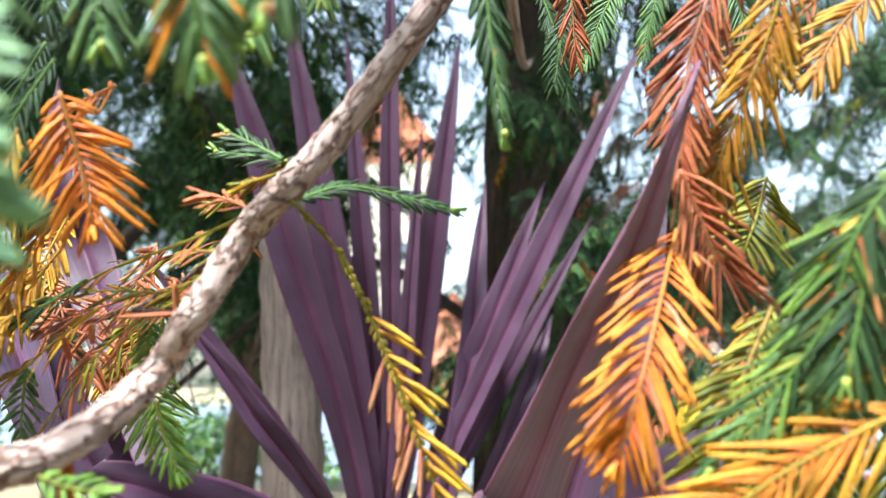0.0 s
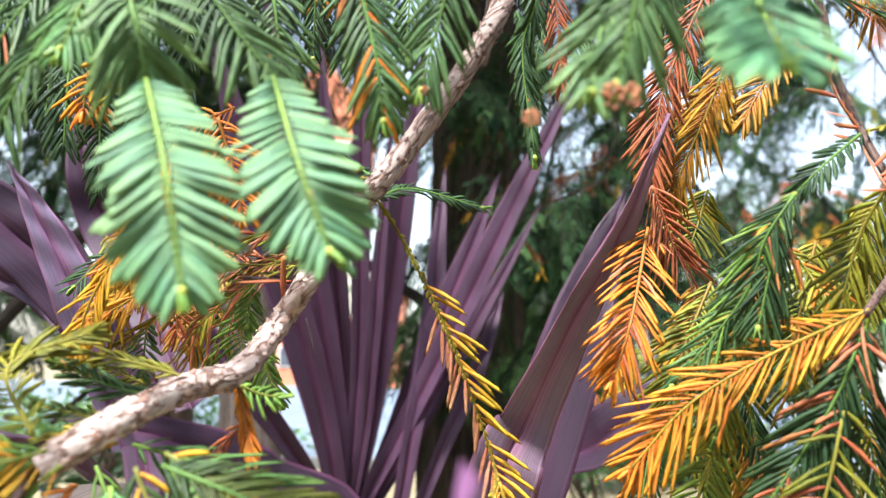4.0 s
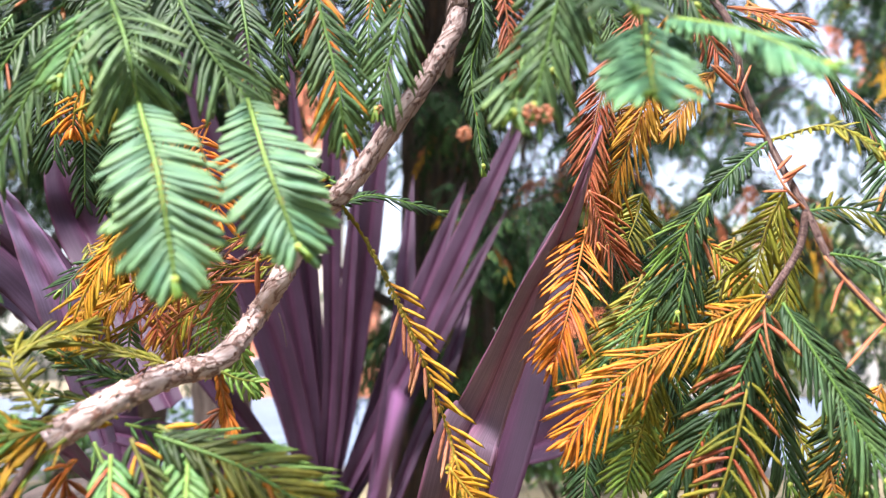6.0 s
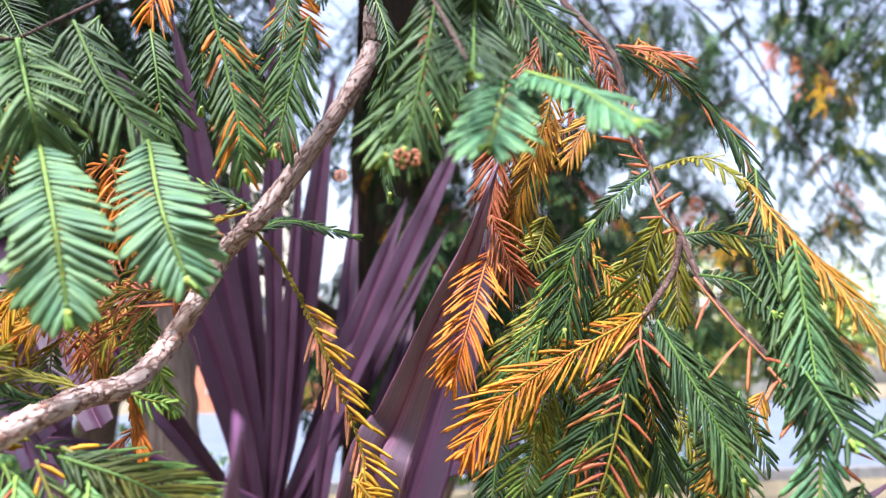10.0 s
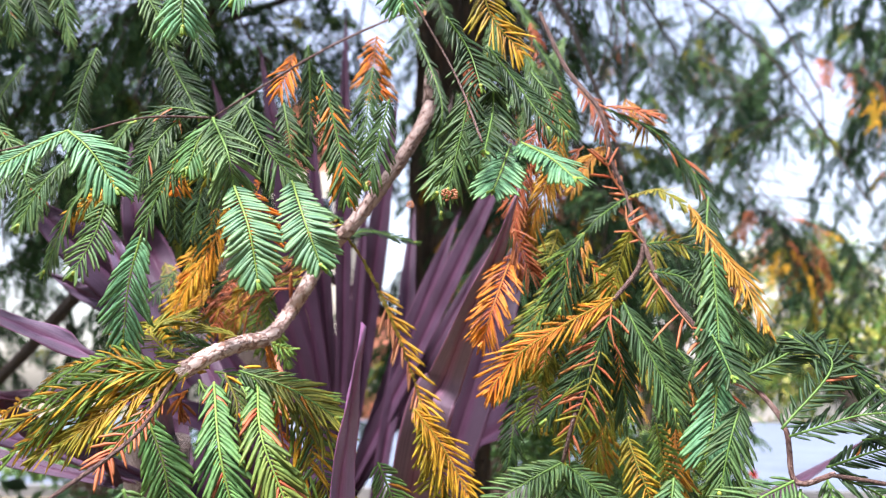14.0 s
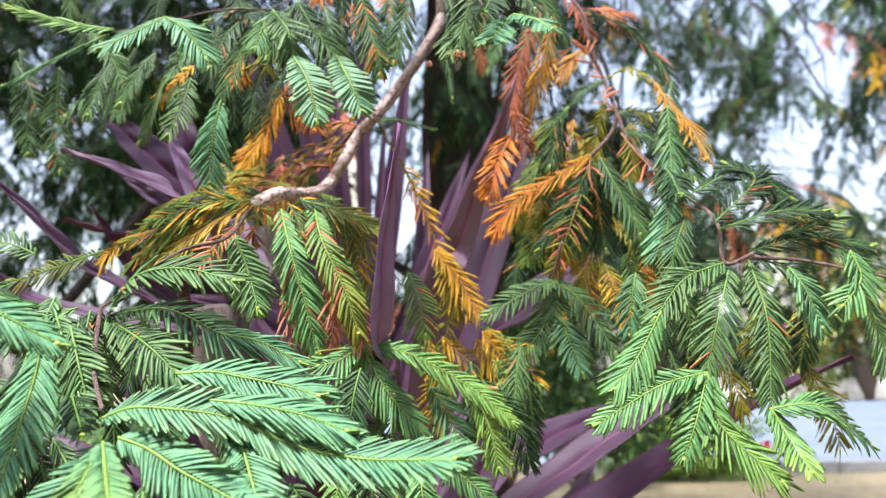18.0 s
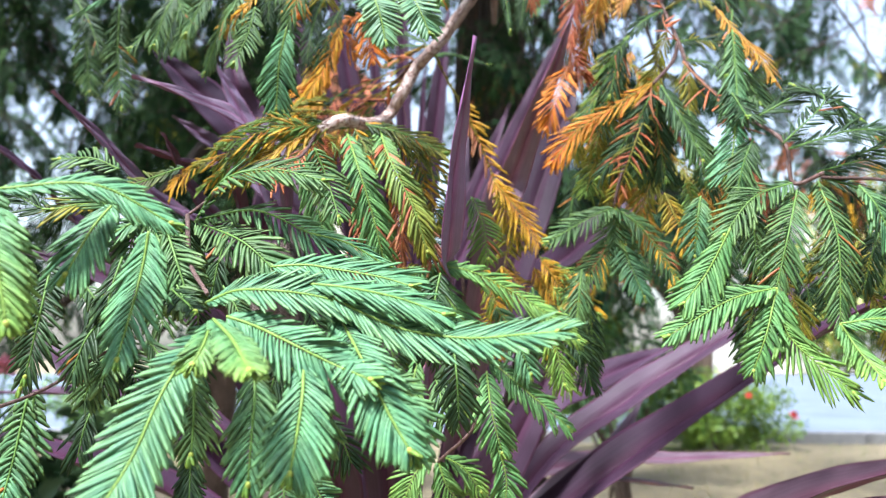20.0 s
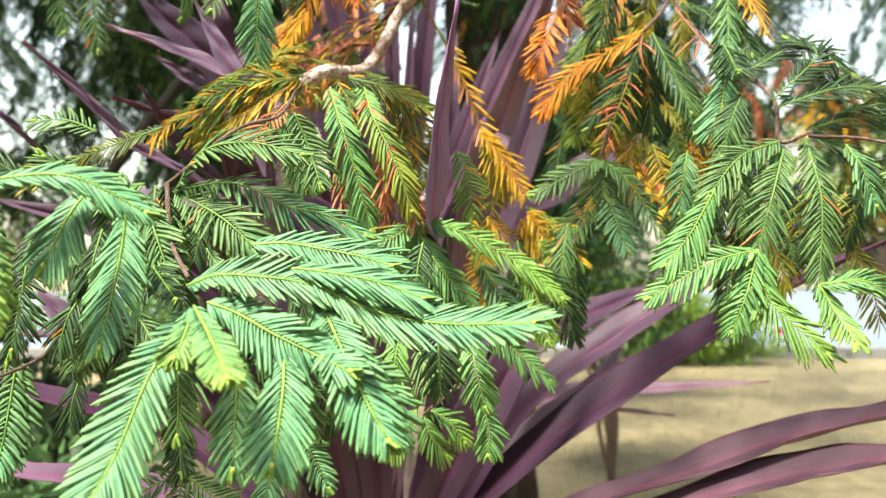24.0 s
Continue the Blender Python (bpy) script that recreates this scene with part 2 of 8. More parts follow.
BRICK = ((0.216, 0.0504, 0.0216), (0.331, 0.108, 0.0432))
AMBER = ((0.302, 0.144, 0.0144), (0.432, 0.223, 0.0288))
OLIVE = ((0.117, 0.146, 0.0166), (0.255, 0.236, 0.0252))
STEMS = {"g": (0.144, 0.274, 0.0504), "y": (0.245, 0.216, 0.036), "o": (0.23, 0.101, 0.036)}


def mixc(a, b, u):
    return tuple(x + (y - x) * u for x, y in zip(a, b))


def spray_into(s, ctrl, up, hue, tiphue=None, length=0.016, gap=0.0019, angle=58, stem="g", width=0.00165, bare=0.0, seed=1, sag=0.15, bud=True, lift=0.0, miss=0.0, odd=None, short=0.35, flat=False):
    """A flat two-ranked needle spray along the control points, into the soup s."""
    rnd = random.Random(seed)
    line = curve_pts(ctrl, 24)
    total = sum((b - a).length for a, b in zip(line, line[1:]))
    rads = [0.0005 * (1 - 0.5 * i / 23) for i in range(24)]
    if flat:
        w = (line[-1] - line[0]).normalized()
        s.needle(line[0], w, w.cross(Vector(up)).normalized(), total, 0.0022, Vector((0, 0, -total * 0.03)), mixc(hue[0], hue[1], rnd.random()))
        return
    s.tube(line, rads, 6, mixc(STEMS[stem], (0.245, 0.345, 0.08), 0.5) if stem == "g" and hue[1][1] > 0.21 else mixc(STEMS[stem], hue[1], 0.4), 1)
    count = max(5, int(total / (gap * 0.95)))
    up = Vector(up).normalized()
    wild = 0.75 if hue in (BRIGHT, TEAL) else 1.1 if hue is FRESH else 1.45 if stem == "g" else 2.0
    tiphue = tiphue or hue
    width *= 1.3 if hue in (BRIGHT, FRESH) or tiphue is BRIGHT else 1.0
    length *= 0.88 if stem == "g" and hue is not BRIGHT else 1.0
    for i in range(count):
        u = (i + 0.5) / count
        if u < bare:
            continue
        k = min(int(u * 23), 22)
        p = line[k].lerp(line[k + 1], u * 23 - k)
        t = (line[k + 1] - line[k]).normalized()
        side = t.cross(up)
        side = side.normalized() if side.length > 1e-3 else t.orthogonal().normalized()
        nrm = side.cross(t).normalized()
        for sg in (-1, 1):
            if rnd.random() < miss:
                continue
            grow = min(1, short + 1.6 * (u - bare) / (1 - bare + 1e-6) + 0.1) * (1 - 0.5 * max(0, u - 0.72) / 0.28)
            ln = length * grow * rnd.uniform(0.82 - 0.1 * (wild - 1), 1.1)
            an = radians(angle * (1 - 0.45 * max(0, u - 0.6) / 0.4) + rnd.uniform(-6.5, 6.5) * wild)
            way = (t * math.cos(an) + side * sg * math.sin(an) + nrm * (lift + rnd.uniform(-0.1, 0.1) * wild)).normalized()
            across = (t - way * t.dot(way)).normalized()
            roll = rnd.uniform(-0.32, 0.32) * wild
            across = (across * math.cos(roll) + way.cross(across) * math.sin(roll)).normalized()
            lo, hi = hue
            lo2, hi2 = tiphue
            c = mixc(mixc(lo, hi, rnd.random()), mixc(lo2, hi2, rnd.random()), u)
            if hue in (GREEN, DARK) and rnd.random() < 0.006:
                c = mixc(AMBER[0], RUST[1], rnd.random())
            if odd and rnd.random() < odd[1]:
                c = mixc(odd[0][0], odd[0][1], rnd.random())
            shade = rnd.uniform(0.72, 1.22)
            bend = t * (ln * rnd.uniform(0.02, 0.24)) - nrm * (ln * sag * rnd.uniform(0.2, 1.3)) - Vector((0, 0, ln * 0.05))
            s.needle(p + side * sg * 0.00025, way, across, ln, width * rnd.uniform(0.76, 1.0), bend, tuple(x * shade for x in c))
    if bud:
        e, t = line[-1], (line[-1] - line[-2]).normalized()
        if stem == "g":
            s.bud(e, t, 0.00085, (0.32, 0.38, 0.07))
        for j in range(4):
            d = (t + Vector((rnd.uniform(-1, 1), rnd.uniform(-1, 1), rnd.uniform(-1, 1))) * 0.5).normalized()
            s.needle(e, d, d.orthogonal().normalized(), 0.004, 0.0015, t * 0.0004, mixc(LIME[0], LIME[1], rnd.random()) if stem == "g" else mixc(tiphue[0], tiphue[1], rnd.random()))


tree = tagged(new("redwood_tree"), "coast redwood tree with drooping green and orange needle sprays", "tree")
tree.location = (0, 0, 0)
SEED = [100]


SINGLE = {}


def single_needle(hue):
    """One needle of unit length, shared by the loose needles of one hue."""
    if hue not in SINGLE:
        s = Soup()
        s.needle(Vector((0, 0, 0)), Vector((0, 1, 0)), Vector((1, 0, 0)), 1.0, 1.0, Vector((0, 0.06, -0.07)), mixc(hue[0], hue[1], 0.5))
        s.v = [Vector((v.x, v.y, v.z)) for v in s.v]
        ob = s.link("needle", [NEEDLEVAR, NEEDLEVAR])
        SINGLE[hue] = ob.data
        bpy.data.objects.remove(ob)
    return SINGLE[hue]


def spray(ctrl, up=(0, -0.7, 0.7), hue=GREEN, name="spray", label="", loose=False, **kw):
    SEED[0] += 1
    s = Soup()
    if loose:
        s.loose = []
    spray_into(s, ctrl, up, hue, seed=SEED[0], **kw)
    ob = s.link(name, [NEEDLE, NEEDLE], tree, label)
    for p, way, side, nrm, ln, wd in s.loose or ():
        k = new("needle", single_needle(hue))
        k.parent = ob
        m = Matrix((side * wd, way * ln, nrm * wd)).transposed().to_4x4()
        m.translation = p
        k.matrix_basis = m
    return ob


def half_dead(ctrl, yellow, salmon):
    """Single needles of a dying twig: yellow ones along one flank, withered salmon ones that hang from it."""
    rnd = random.Random(41)
    line = curve_pts(ctrl, 40)
    for count, lo, hi, hue, way, ln in ((yellow, 0.34, 0.86, YELLOW, (0.86, -0.1, -0.5), 0.0145), (salmon, 0.42, 0.9, SALMON_DEAD, (-0.12, -0.15, -1), 0.0135)):
        for i in range(count):
            p = line[int((lo + (hi - lo) * (i + rnd.random() * 0.6) / count) * 39)]
            w = (Vector(way) + Vector((rnd.uniform(-0.2, 0.2), rnd.uniform(-0.25, 0.25), rnd.uniform(-0.15, 0.15)))).normalized()
            s = Soup()
            size = ln * rnd.uniform(0.7, 1.1)
            s.needle(p, w, w.cross(Vector((rnd.uniform(-0.4, 0.4), -1, rnd.uniform(-0.3, 0.3)))).normalized(), size, 0.0016, Vector((0, 0, -size * rnd.uniform(0.02, 0.16))), mixc(hue[0], hue[1], rnd.random()))
            s.link("needle", [NEEDLE, NEEDLE], tree)


def cone(p, size=0.004):
    """A small brown cone of a dozen scales at a spray's tip."""
    SEED[0] += 1
    rnd = random.Random(SEED[0])
    s = Soup()
    p = Vector(p)
    for i in range(16):
        a = i * 2.4
        h = i / 16
        w = math.sin(0.35 + h * 2.5) * size * 0.5
        o = Vector((math.cos(a) * w, math.sin(a) * w, -h * size * 1.3))
        d = (Vector((math.cos(a), math.sin(a), -0.5))).normalized()
        g = rnd.uniform(0.7, 1.3)
        s.bud(p + o, d, size * 0.2, (0.46 * g, 0.2 * g, 0.11 * g))
    return s.link("cone", [NEEDLE, NEEDLE], tree, "small scaly brown cone")


def wood(ctrl, r0, r1, mat, name="branch", n=60, sides=14, lump=0.12, label="", flakes=0, pale=1.0):
    """A round stem through the control points; flakes: loose scales of bark that lift off it."""
    SEED[0] += 1
    rnd = random.Random(SEED[0])
    s = Soup()
    line = curve_pts(ctrl, n)
    rads = [r0 + (r1 - r0) * i / (n - 1) for i in range(n)]
    s.tube(line, rads, sides, (1, 1, 1), 0, lump, SEED[0])
    # root end tinted dark to stand in for shade; far end set by pale
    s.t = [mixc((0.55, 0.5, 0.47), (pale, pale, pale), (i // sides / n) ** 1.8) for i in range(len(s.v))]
    for j in range(flakes):
        u = rnd.random() * (n - 2)
        k = int(u)
        p = line[k].lerp(line[k + 1], u - k)
        t = (line[k + 1] - line[k]).normalized()
        a = t.orthogonal().normalized()
        w = rnd.uniform(0, 2 * math.pi)
        out = (a * math.cos(w) + t.cross(a) * math.sin(w)).normalized()
        r = rads[k] * 1.02
        way = (t + out.cross(t) * rnd.uniform(-0.5, 0.5)).normalized() * rnd.choice((-1, 1))
        side = out.cross(way).normalized()
        ln, wd = rnd.uniform(0.3, 0.9) * r0, rnd.uniform(0.1, 0.22) * r0
        n0 = len(s.v)
        base = p + out * r
        curl = rnd.uniform(0.02, 0.12) * r0
        for q, h in ((-0.5, 0.0), (0.0, 1.0), (0.35, 0.8), (0.5, 0.0)):
            drop = (wd * h) ** 2 / (2 * r)
            c = base + way * (ln * q) + out * (curl * max(0, q + 0.2) * 2)
            s.v += [c - side * wd * h - out * drop, c + out * wd * 0.25, c + side * wd * h - out * drop]
        # random tone per flake, with the same painted shade towards the root
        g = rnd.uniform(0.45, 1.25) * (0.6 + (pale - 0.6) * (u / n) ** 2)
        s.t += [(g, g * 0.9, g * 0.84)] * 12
        s.uv += [(rnd.random(), rnd.random())] * 12
        for i in range(3):
            for m in range(2):
                q = n0 + i * 3 + m
                s.f.append((q, q + 1, q + 4, q + 3))
                s.m.append(0)
    return s.link(name, [mat], tree, label)


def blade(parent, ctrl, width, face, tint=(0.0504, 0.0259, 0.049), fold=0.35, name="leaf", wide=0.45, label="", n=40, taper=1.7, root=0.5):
    """A strap leaf through the control points, base first, with a folded midrib and a drawn-out tip."""
    line = curve_pts(ctrl, n)
    face = Vector(face).normalized()
    v, f, t, uv = [], [], [], []
    for i, p in enumerate(line):
        u = i / (n - 1)
        tn = (line[min(i + 1, n - 1)] - line[max(i - 1, 0)]).normalized()
        side = tn.cross(face).normalized()
        nr = side.cross(tn).normalized()
        w = width * 0.5 * min(1, root + u * (1 - root) / wide if u < wide else 1.0) * (1 - max(0, (u - wide) / (1 - wide)) ** taper)
        w = max(w, width * 0.006)
        for thick in (0.0006, -0.0006):
            for k, x in enumerate((-1, -0.86, -0.45, -0.07, 0, 0.07, 0.45, 0.86, 1)):
                lift = abs(x) * fold * w - (0.0012 if k in (4,) else 0) + 0.0006 * math.sin(u * 31 + k)
                v.append(p + side * (x * w) + nr * (lift + thick * (1 - 0.7 * abs(x))))
                edge = 1.35 if abs(x) == 1 else (1.25 if k in (3, 4, 5) else 1.0)
                t.append((tint[0] * edge, tint[1] * (0.85 if edge > 1.2 else 1), tint[2]))
                uv.append((x * 0.5 + 0.5, u))
    for i in range(n - 1):
        a, b = i * 18, (i + 1) * 18
        for k in range(8):
            f.append((a + k, a + k + 1, b + k + 1, b + k))
            f.append((a + 9 + k + 1, a + 9 + k, b + 9 + k, b + 9 + k + 1))
        f += [(a, b, b + 9, a + 9), (a + 17, b + 17, b + 8, a + 8)]
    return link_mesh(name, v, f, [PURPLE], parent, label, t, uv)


# ---- ground and distance ----
LAWN = mat_plain("dry_lawn", (0.101, 0.0824, 0.0431), (0.196, 0.158, 0.0889), 9, 0.95)
PAVE = mat_plain("pale_concrete", (0.0747, 0.0988, 0.134), (0.101, 0.125, 0.164), 6, 0.85)


def slab(name, x0, y0, x1, y1, z0, z1, mat):
    v = [(x0, y0, z0), (x1, y0, z0), (x1, y1, z0), (x0, y1, z0), (x0, y0, z1), (x1, y0, z1), (x1, y1, z1), (x0, y1, z1)]
    f = [(3, 2, 1, 0), (4, 5, 6, 7), (0, 1, 5, 4), (1, 2, 6, 5), (2, 3, 7, 6), (3, 0, 4, 7)]
    return link_mesh(name, v, f, [mat], smooth=False)


tagged(slab("ground", -400, -400, 400, 400, -0.3, 0, LAWN), "dry yellowish lawn under the tree", "lawn", kind="structure")
tagged(slab("road", -90, 7.5, 90, 40, -0.05, 0.03, PAVE), "pale grey concrete road beyond the lawn", "road", kind="structure")

# ---- redwood ----


def trunk_ridges(line, r0, r1, sides):
    """The tree's trunk: fibrous ridges that run up it and twist a little."""
    s = Soup()
    n = len(line)
    s.tube(line, [r0 + (r1 - r0) * i / (n - 1) for i in range(n)], sides, (1, 1, 1), 0)
    for i, p in enumerate(line):
        for k in range(sides):
            j = i * sides + k
            w = k / sides * 6.283
            g = noise.noise(Vector((math.cos(w) * 5, math.sin(w) * 5, i * 0.05))) * 0.3 + noise.noise(Vector((math.cos(w) * 14, math.sin(w) * 14, i * 0.11))) * 0.2
            s.v[j] = p + (s.v[j] - p) * (1 + g)
    return s.link("trunk", [TRUNKBARK], tree, "dark fibrous reddish-brown trunk")


trunk_ridges(curve_pts([(0.07, 1.2, -0.05), (0.065, 1.21, 0.8), (0.07, 1.2, 1.8), (0.06, 1.2, 3.4), (0.05, 1.2, 6.0)], 160), 0.105, 0.04, 90)
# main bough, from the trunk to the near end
# upper part's shade is in the tint; the near end's bark is paler
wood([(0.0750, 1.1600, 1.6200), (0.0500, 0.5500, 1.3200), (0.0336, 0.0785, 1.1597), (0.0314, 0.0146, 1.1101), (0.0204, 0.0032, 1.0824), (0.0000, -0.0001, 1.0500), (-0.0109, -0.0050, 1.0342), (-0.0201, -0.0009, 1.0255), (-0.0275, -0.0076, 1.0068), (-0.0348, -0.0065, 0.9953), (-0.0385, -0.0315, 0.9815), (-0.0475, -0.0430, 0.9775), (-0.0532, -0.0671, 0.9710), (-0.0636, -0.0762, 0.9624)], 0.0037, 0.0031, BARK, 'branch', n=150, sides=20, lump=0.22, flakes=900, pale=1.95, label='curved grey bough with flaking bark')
wood([(-0.0636, -0.0762, 0.9624), (-0.0670, -0.1024, 0.9412), (-0.0715, -0.1531, 0.9244), (-0.0940, -0.1640, 0.9020)], 0.0009, 0.0005, REDBARK, 'branch', lump=0.25, flakes=40, label='thin reddish end of the bough')
wood([(-0.0940, -0.1640, 0.9020), (-0.0800, -0.1950, 0.8800), (-0.0640, -0.2220, 0.8670)], 0.0009, 0.0006, REDBARK, 'branch', lump=0.15)
# side twig hanging from the bough, half bare
SIDE_TWIG = [(-0.0077, -0.0067, 1.0326), (-0.0008, 0.0117, 1.0237), (0.0109, 0.0099, 1.0018), (0.0192, 0.0079, 0.9827), (0.0292, 0.0076, 0.9547), (0.0271, -0.0180, 0.9487)]
spray(SIDE_TWIG, hue=OLIVE, stem='y', bare=0.9, gap=0.004, length=0.004, bud=False)
half_dead(SIDE_TWIG, 17, 14)
spray([(-0.0077, -0.0067, 1.0326), (-0.0008, 0.0117, 1.0237), (0.0109, 0.0099, 1.0018), (0.0192, 0.0079, 0.9827), (0.0292, 0.0076, 0.9547), (0.0271, -0.0180, 0.9487)], hue=OLIVE, stem='y', gap=0.0022, length=0.0022, angle=20, lift=0.1, short=0.9, tiphue=AMBER, bud=False)
spray([(0.0271, -0.0183, 0.9503), (0.0399, -0.0194, 0.9340), (0.0518, -0.0196, 0.9132)], hue=YELLOW, stem='y', length=0.016, angle=42, gap=0.0017)
spray([(0.0303, -0.0171, 0.9439), (0.0352, -0.0116, 0.9151), (0.0303, -0.0066, 0.8895)], hue=OLIVE, stem='y', length=0.01, miss=0.3)
spray([(-0.0095, 0.0039, 1.0356), (0.0019, 0.0119, 1.0408), (0.0247, 0.0205, 1.0371)], up=(0, -0.75, 0.66), hue=DARK, length=0.008, angle=38)
spray([(-0.0111, 0.0029, 1.0428), (-0.0207, 0.0227, 1.0512), (-0.0428, 0.0340, 1.0576)], up=(0, -0.75, 0.66), hue=DARK, length=0.009, angle=35)
spray([(-0.0140, 0.0077, 1.0462), (-0.0263, 0.0196, 1.0437), (-0.0403, 0.0267, 1.0408)], hue=OLIVE, stem='y', length=0.009, angle=30, odd=(RUST, 0.3))
# dead twigs behind the bough
spray([(-0.0243, 0.0112, 1.0329), (-0.0375, 0.0301, 1.0234), (-0.0678, 0.0350, 1.0153), (-0.0915, 0.0388, 1.0092)], hue=RUST, stem='o', miss=0.55, length=0.015, angle=50, bud=False)
spray([(-0.0253, 0.0126, 1.0269), (-0.0507, 0.0423, 1.0208), (-0.0798, 0.0472, 1.0124)], hue=OLIVE, stem='o', miss=0.5, length=0.014, angle=55, odd=(RUST, 0.5), bud=False)
spray([(-0.0304, 0.0136, 1.0249), (-0.0553, 0.0409, 1.0297), (-0.0717, 0.0544, 1.0226), (-0.0830, 0.0614, 0.9954)], hue=OLIVE, stem='o', miss=0.4, length=0.014, angle=50, odd=(RUST, 0.4), bud=False)
spray([(-0.0575, 0.0430, 1.0209), (-0.0641, 0.0465, 1.0078), (-0.0728, 0.0521, 0.9858)], hue=OLIVE, stem='y', miss=0.4, length=0.014, odd=(RUST, 0.4))
spray([(-0.0547, 0.0346, 1.0109), (-0.0578, 0.0385, 0.9939), (-0.0529, 0.0304, 0.9809)], hue=LIME, stem='y', length=0.013)
spray([(-0.0852, 0.0337, 1.0304), (-0.0918, 0.0275, 1.0143), (-0.0977, 0.0206, 1.0011), (-0.1018, 0.0130, 0.9908)], hue=YELLOW, stem='y', length=0.017, angle=42)
spray([(-0.0974, 0.0528, 1.0434), (-0.1034, 0.0478, 1.0215)], hue=YELLOW, stem='y', length=0.014, tiphue=ORANGE)
spray([(-0.1113, 0.0481, 1.0238), (-0.1197, 0.0418, 1.0096)], hue=DARK, length=0.013)
wood([(-0.0215, 0.0056, 1.0338), (-0.0376, 0.0292, 1.0277), (-0.0686, 0.0456, 1.0144), (-0.1044, 0.0507, 1.0083)], 0.0014, 0.0008, REDBARK, 'twig', n=24, sides=7)
wood([(-0.0509, 0.0117, 1.0102), (-0.0324, 0.0118, 1.0100)], 0.0009, 0.0012, REDBARK, 'dead_needle', n=6, sides=6)
spray([(-0.0141, 0.0051, 1.0456), (-0.0217, 0.0070, 1.0500), (-0.0298, 0.0099, 1.0542)], hue=DARK, length=0.009, angle=35)
spray([(-0.0117, 0.0009, 1.0412), (-0.0180, 0.0046, 1.0411), (-0.0240, 0.0065, 1.0403)], hue=OLIVE, stem='y', length=0.008, angle=25, odd=(YELLOW, .5))
spray([(-0.0205, 0.0018, 1.0331), (-0.0276, 0.0050, 1.0362), (-0.0344, 0.0064, 1.0379)], up=(0, -0.75, 0.66), hue=RUST, stem='o', length=0.009, angle=30, short=0.7, gap=0.0024, bud=False)
spray([(-0.0207, 0.0059, 1.0329), (-0.0392, 0.0121, 1.0274), (-0.0613, 0.0172, 1.0211), (-0.0759, 0.0179, 1.0131), (-0.0934, 0.0183, 1.0057)], hue=OLIVE, stem='y', gap=0.0034, length=0.012, miss=0.4, odd=(RUST, .5), angle=38, bud=False)
spray([(-0.0303, 0.0084, 1.0158), (-0.0498, 0.0129, 1.0080), (-0.0633, 0.0161, 0.9976), (-0.0786, 0.0207, 0.9785)], hue=OLIVE, stem='y', gap=0.003, length=0.012, miss=0.4, odd=(RUST, .45), angle=38, bud=False)
spray([(-0.0290, 0.0078, 1.0199), (-0.0434, 0.0140, 1.0154), (-0.0571, 0.0153, 1.0156), (-0.0657, 0.0149, 1.0155)], hue=OLIVE, stem='y', gap=0.003, length=0.01, miss=0.3, odd=(YELLOW, .4), angle=32, bud=False)
spray([(-0.0612, 0.0139, 1.0110), (-0.0705, 0.0146, 1.0039), (-0.0847, 0.0159, 0.9925), (-0.0960, 0.0168, 0.9839)], hue=YELLOW, stem='y', tiphue=OLIVE, gap=0.003, length=0.011, miss=0.35, angle=35)
spray([(-0.0770, 0.0154, 1.0568), (-0.0818, 0.0124, 1.0433), (-0.0862, 0.0096, 1.0290), (-0.0888, 0.0072, 1.0126)], hue=YELLOW, stem='y', length=0.012, angle=38, tiphue=OLIVE)
spray([(-0.0710, 0.0179, 1.0435), (-0.0774, 0.0143, 1.0332), (-0.0830, 0.0134, 1.0196), (-0.0861, 0.0132, 1.0079)], hue=ORANGE, stem='y', tiphue=YELLOW, length=0.012, angle=36)
spray([(-0.0791, 0.0083, 1.0087), (-0.0844, 0.0043, 1.0012), (-0.0951, 0.0047, 0.9958)], hue=YELLOW, stem='y', tiphue=ORANGE, length=0.011, angle=36)
spray([(-0.0641, 0.0125, 1.0180), (-0.0733, 0.0131, 1.0123), (-0.0819, 0.0134, 1.0080)], hue=DARK, length=0.008, angle=35)
spray([(-0.0859, 0.0252, 0.9975), (-0.0866, 0.0267, 0.9886), (-0.0873, 0.0284, 0.9782)], length=0.008)
spray([(-0.0503, 0.0198, 1.0090), (-0.0510, 0.0208, 1.0032), (-0.0517, 0.0220, 0.9960)], tiphue=LIME, length=0.008)
spray([(-0.0445, 0.0143, 0.9892), (-0.0426, 0.0157, 0.9817), (-0.0391, 0.0174, 0.9728)], hue=LIME, stem='y', length=0.009, angle=42)
spray([(-0.0404, -0.0264, 0.9794), (-0.0370, -0.0299, 0.9701), (-0.0336, -0.0333, 0.9599)], hue=ORANGE, stem='o', length=0.0055, angle=20, gap=0.0011, width=0.0016, bud=False)
spray([(-0.0365, -0.0297, 0.9684), (-0.0404, -0.0287, 0.9651), (-0.0442, -0.0276, 0.9607)], hue=RUST, stem='o', length=0.009, angle=28, gap=0.0022, width=0.0013, bud=False)
spray([(-0.0798, 0.0128, 0.9765), (-0.0893, 0.0138, 0.9798), (-0.1032, 0.0145, 0.9838)], hue=OLIVE, stem='y', length=0.006, angle=25, gap=0.003)
spray([(-0.0347, 0.0083, 1.0094), (-0.0429, 0.0050, 1.0083), (-0.0512, 0.0026, 1.0084)], hue=RUST, stem='o', gap=0.05, length=0.001, miss=1, bud=False, name='dead_needle', flat=True)
spray([(-0.0636, 0.0089, 0.9980), (-0.0628, 0.0054, 1.0004), (-0.0625, 0.0028, 1.0038)], hue=RUST, stem='o', gap=0.05, length=0.001, miss=1, bud=False, name='dead_needle', flat=True)
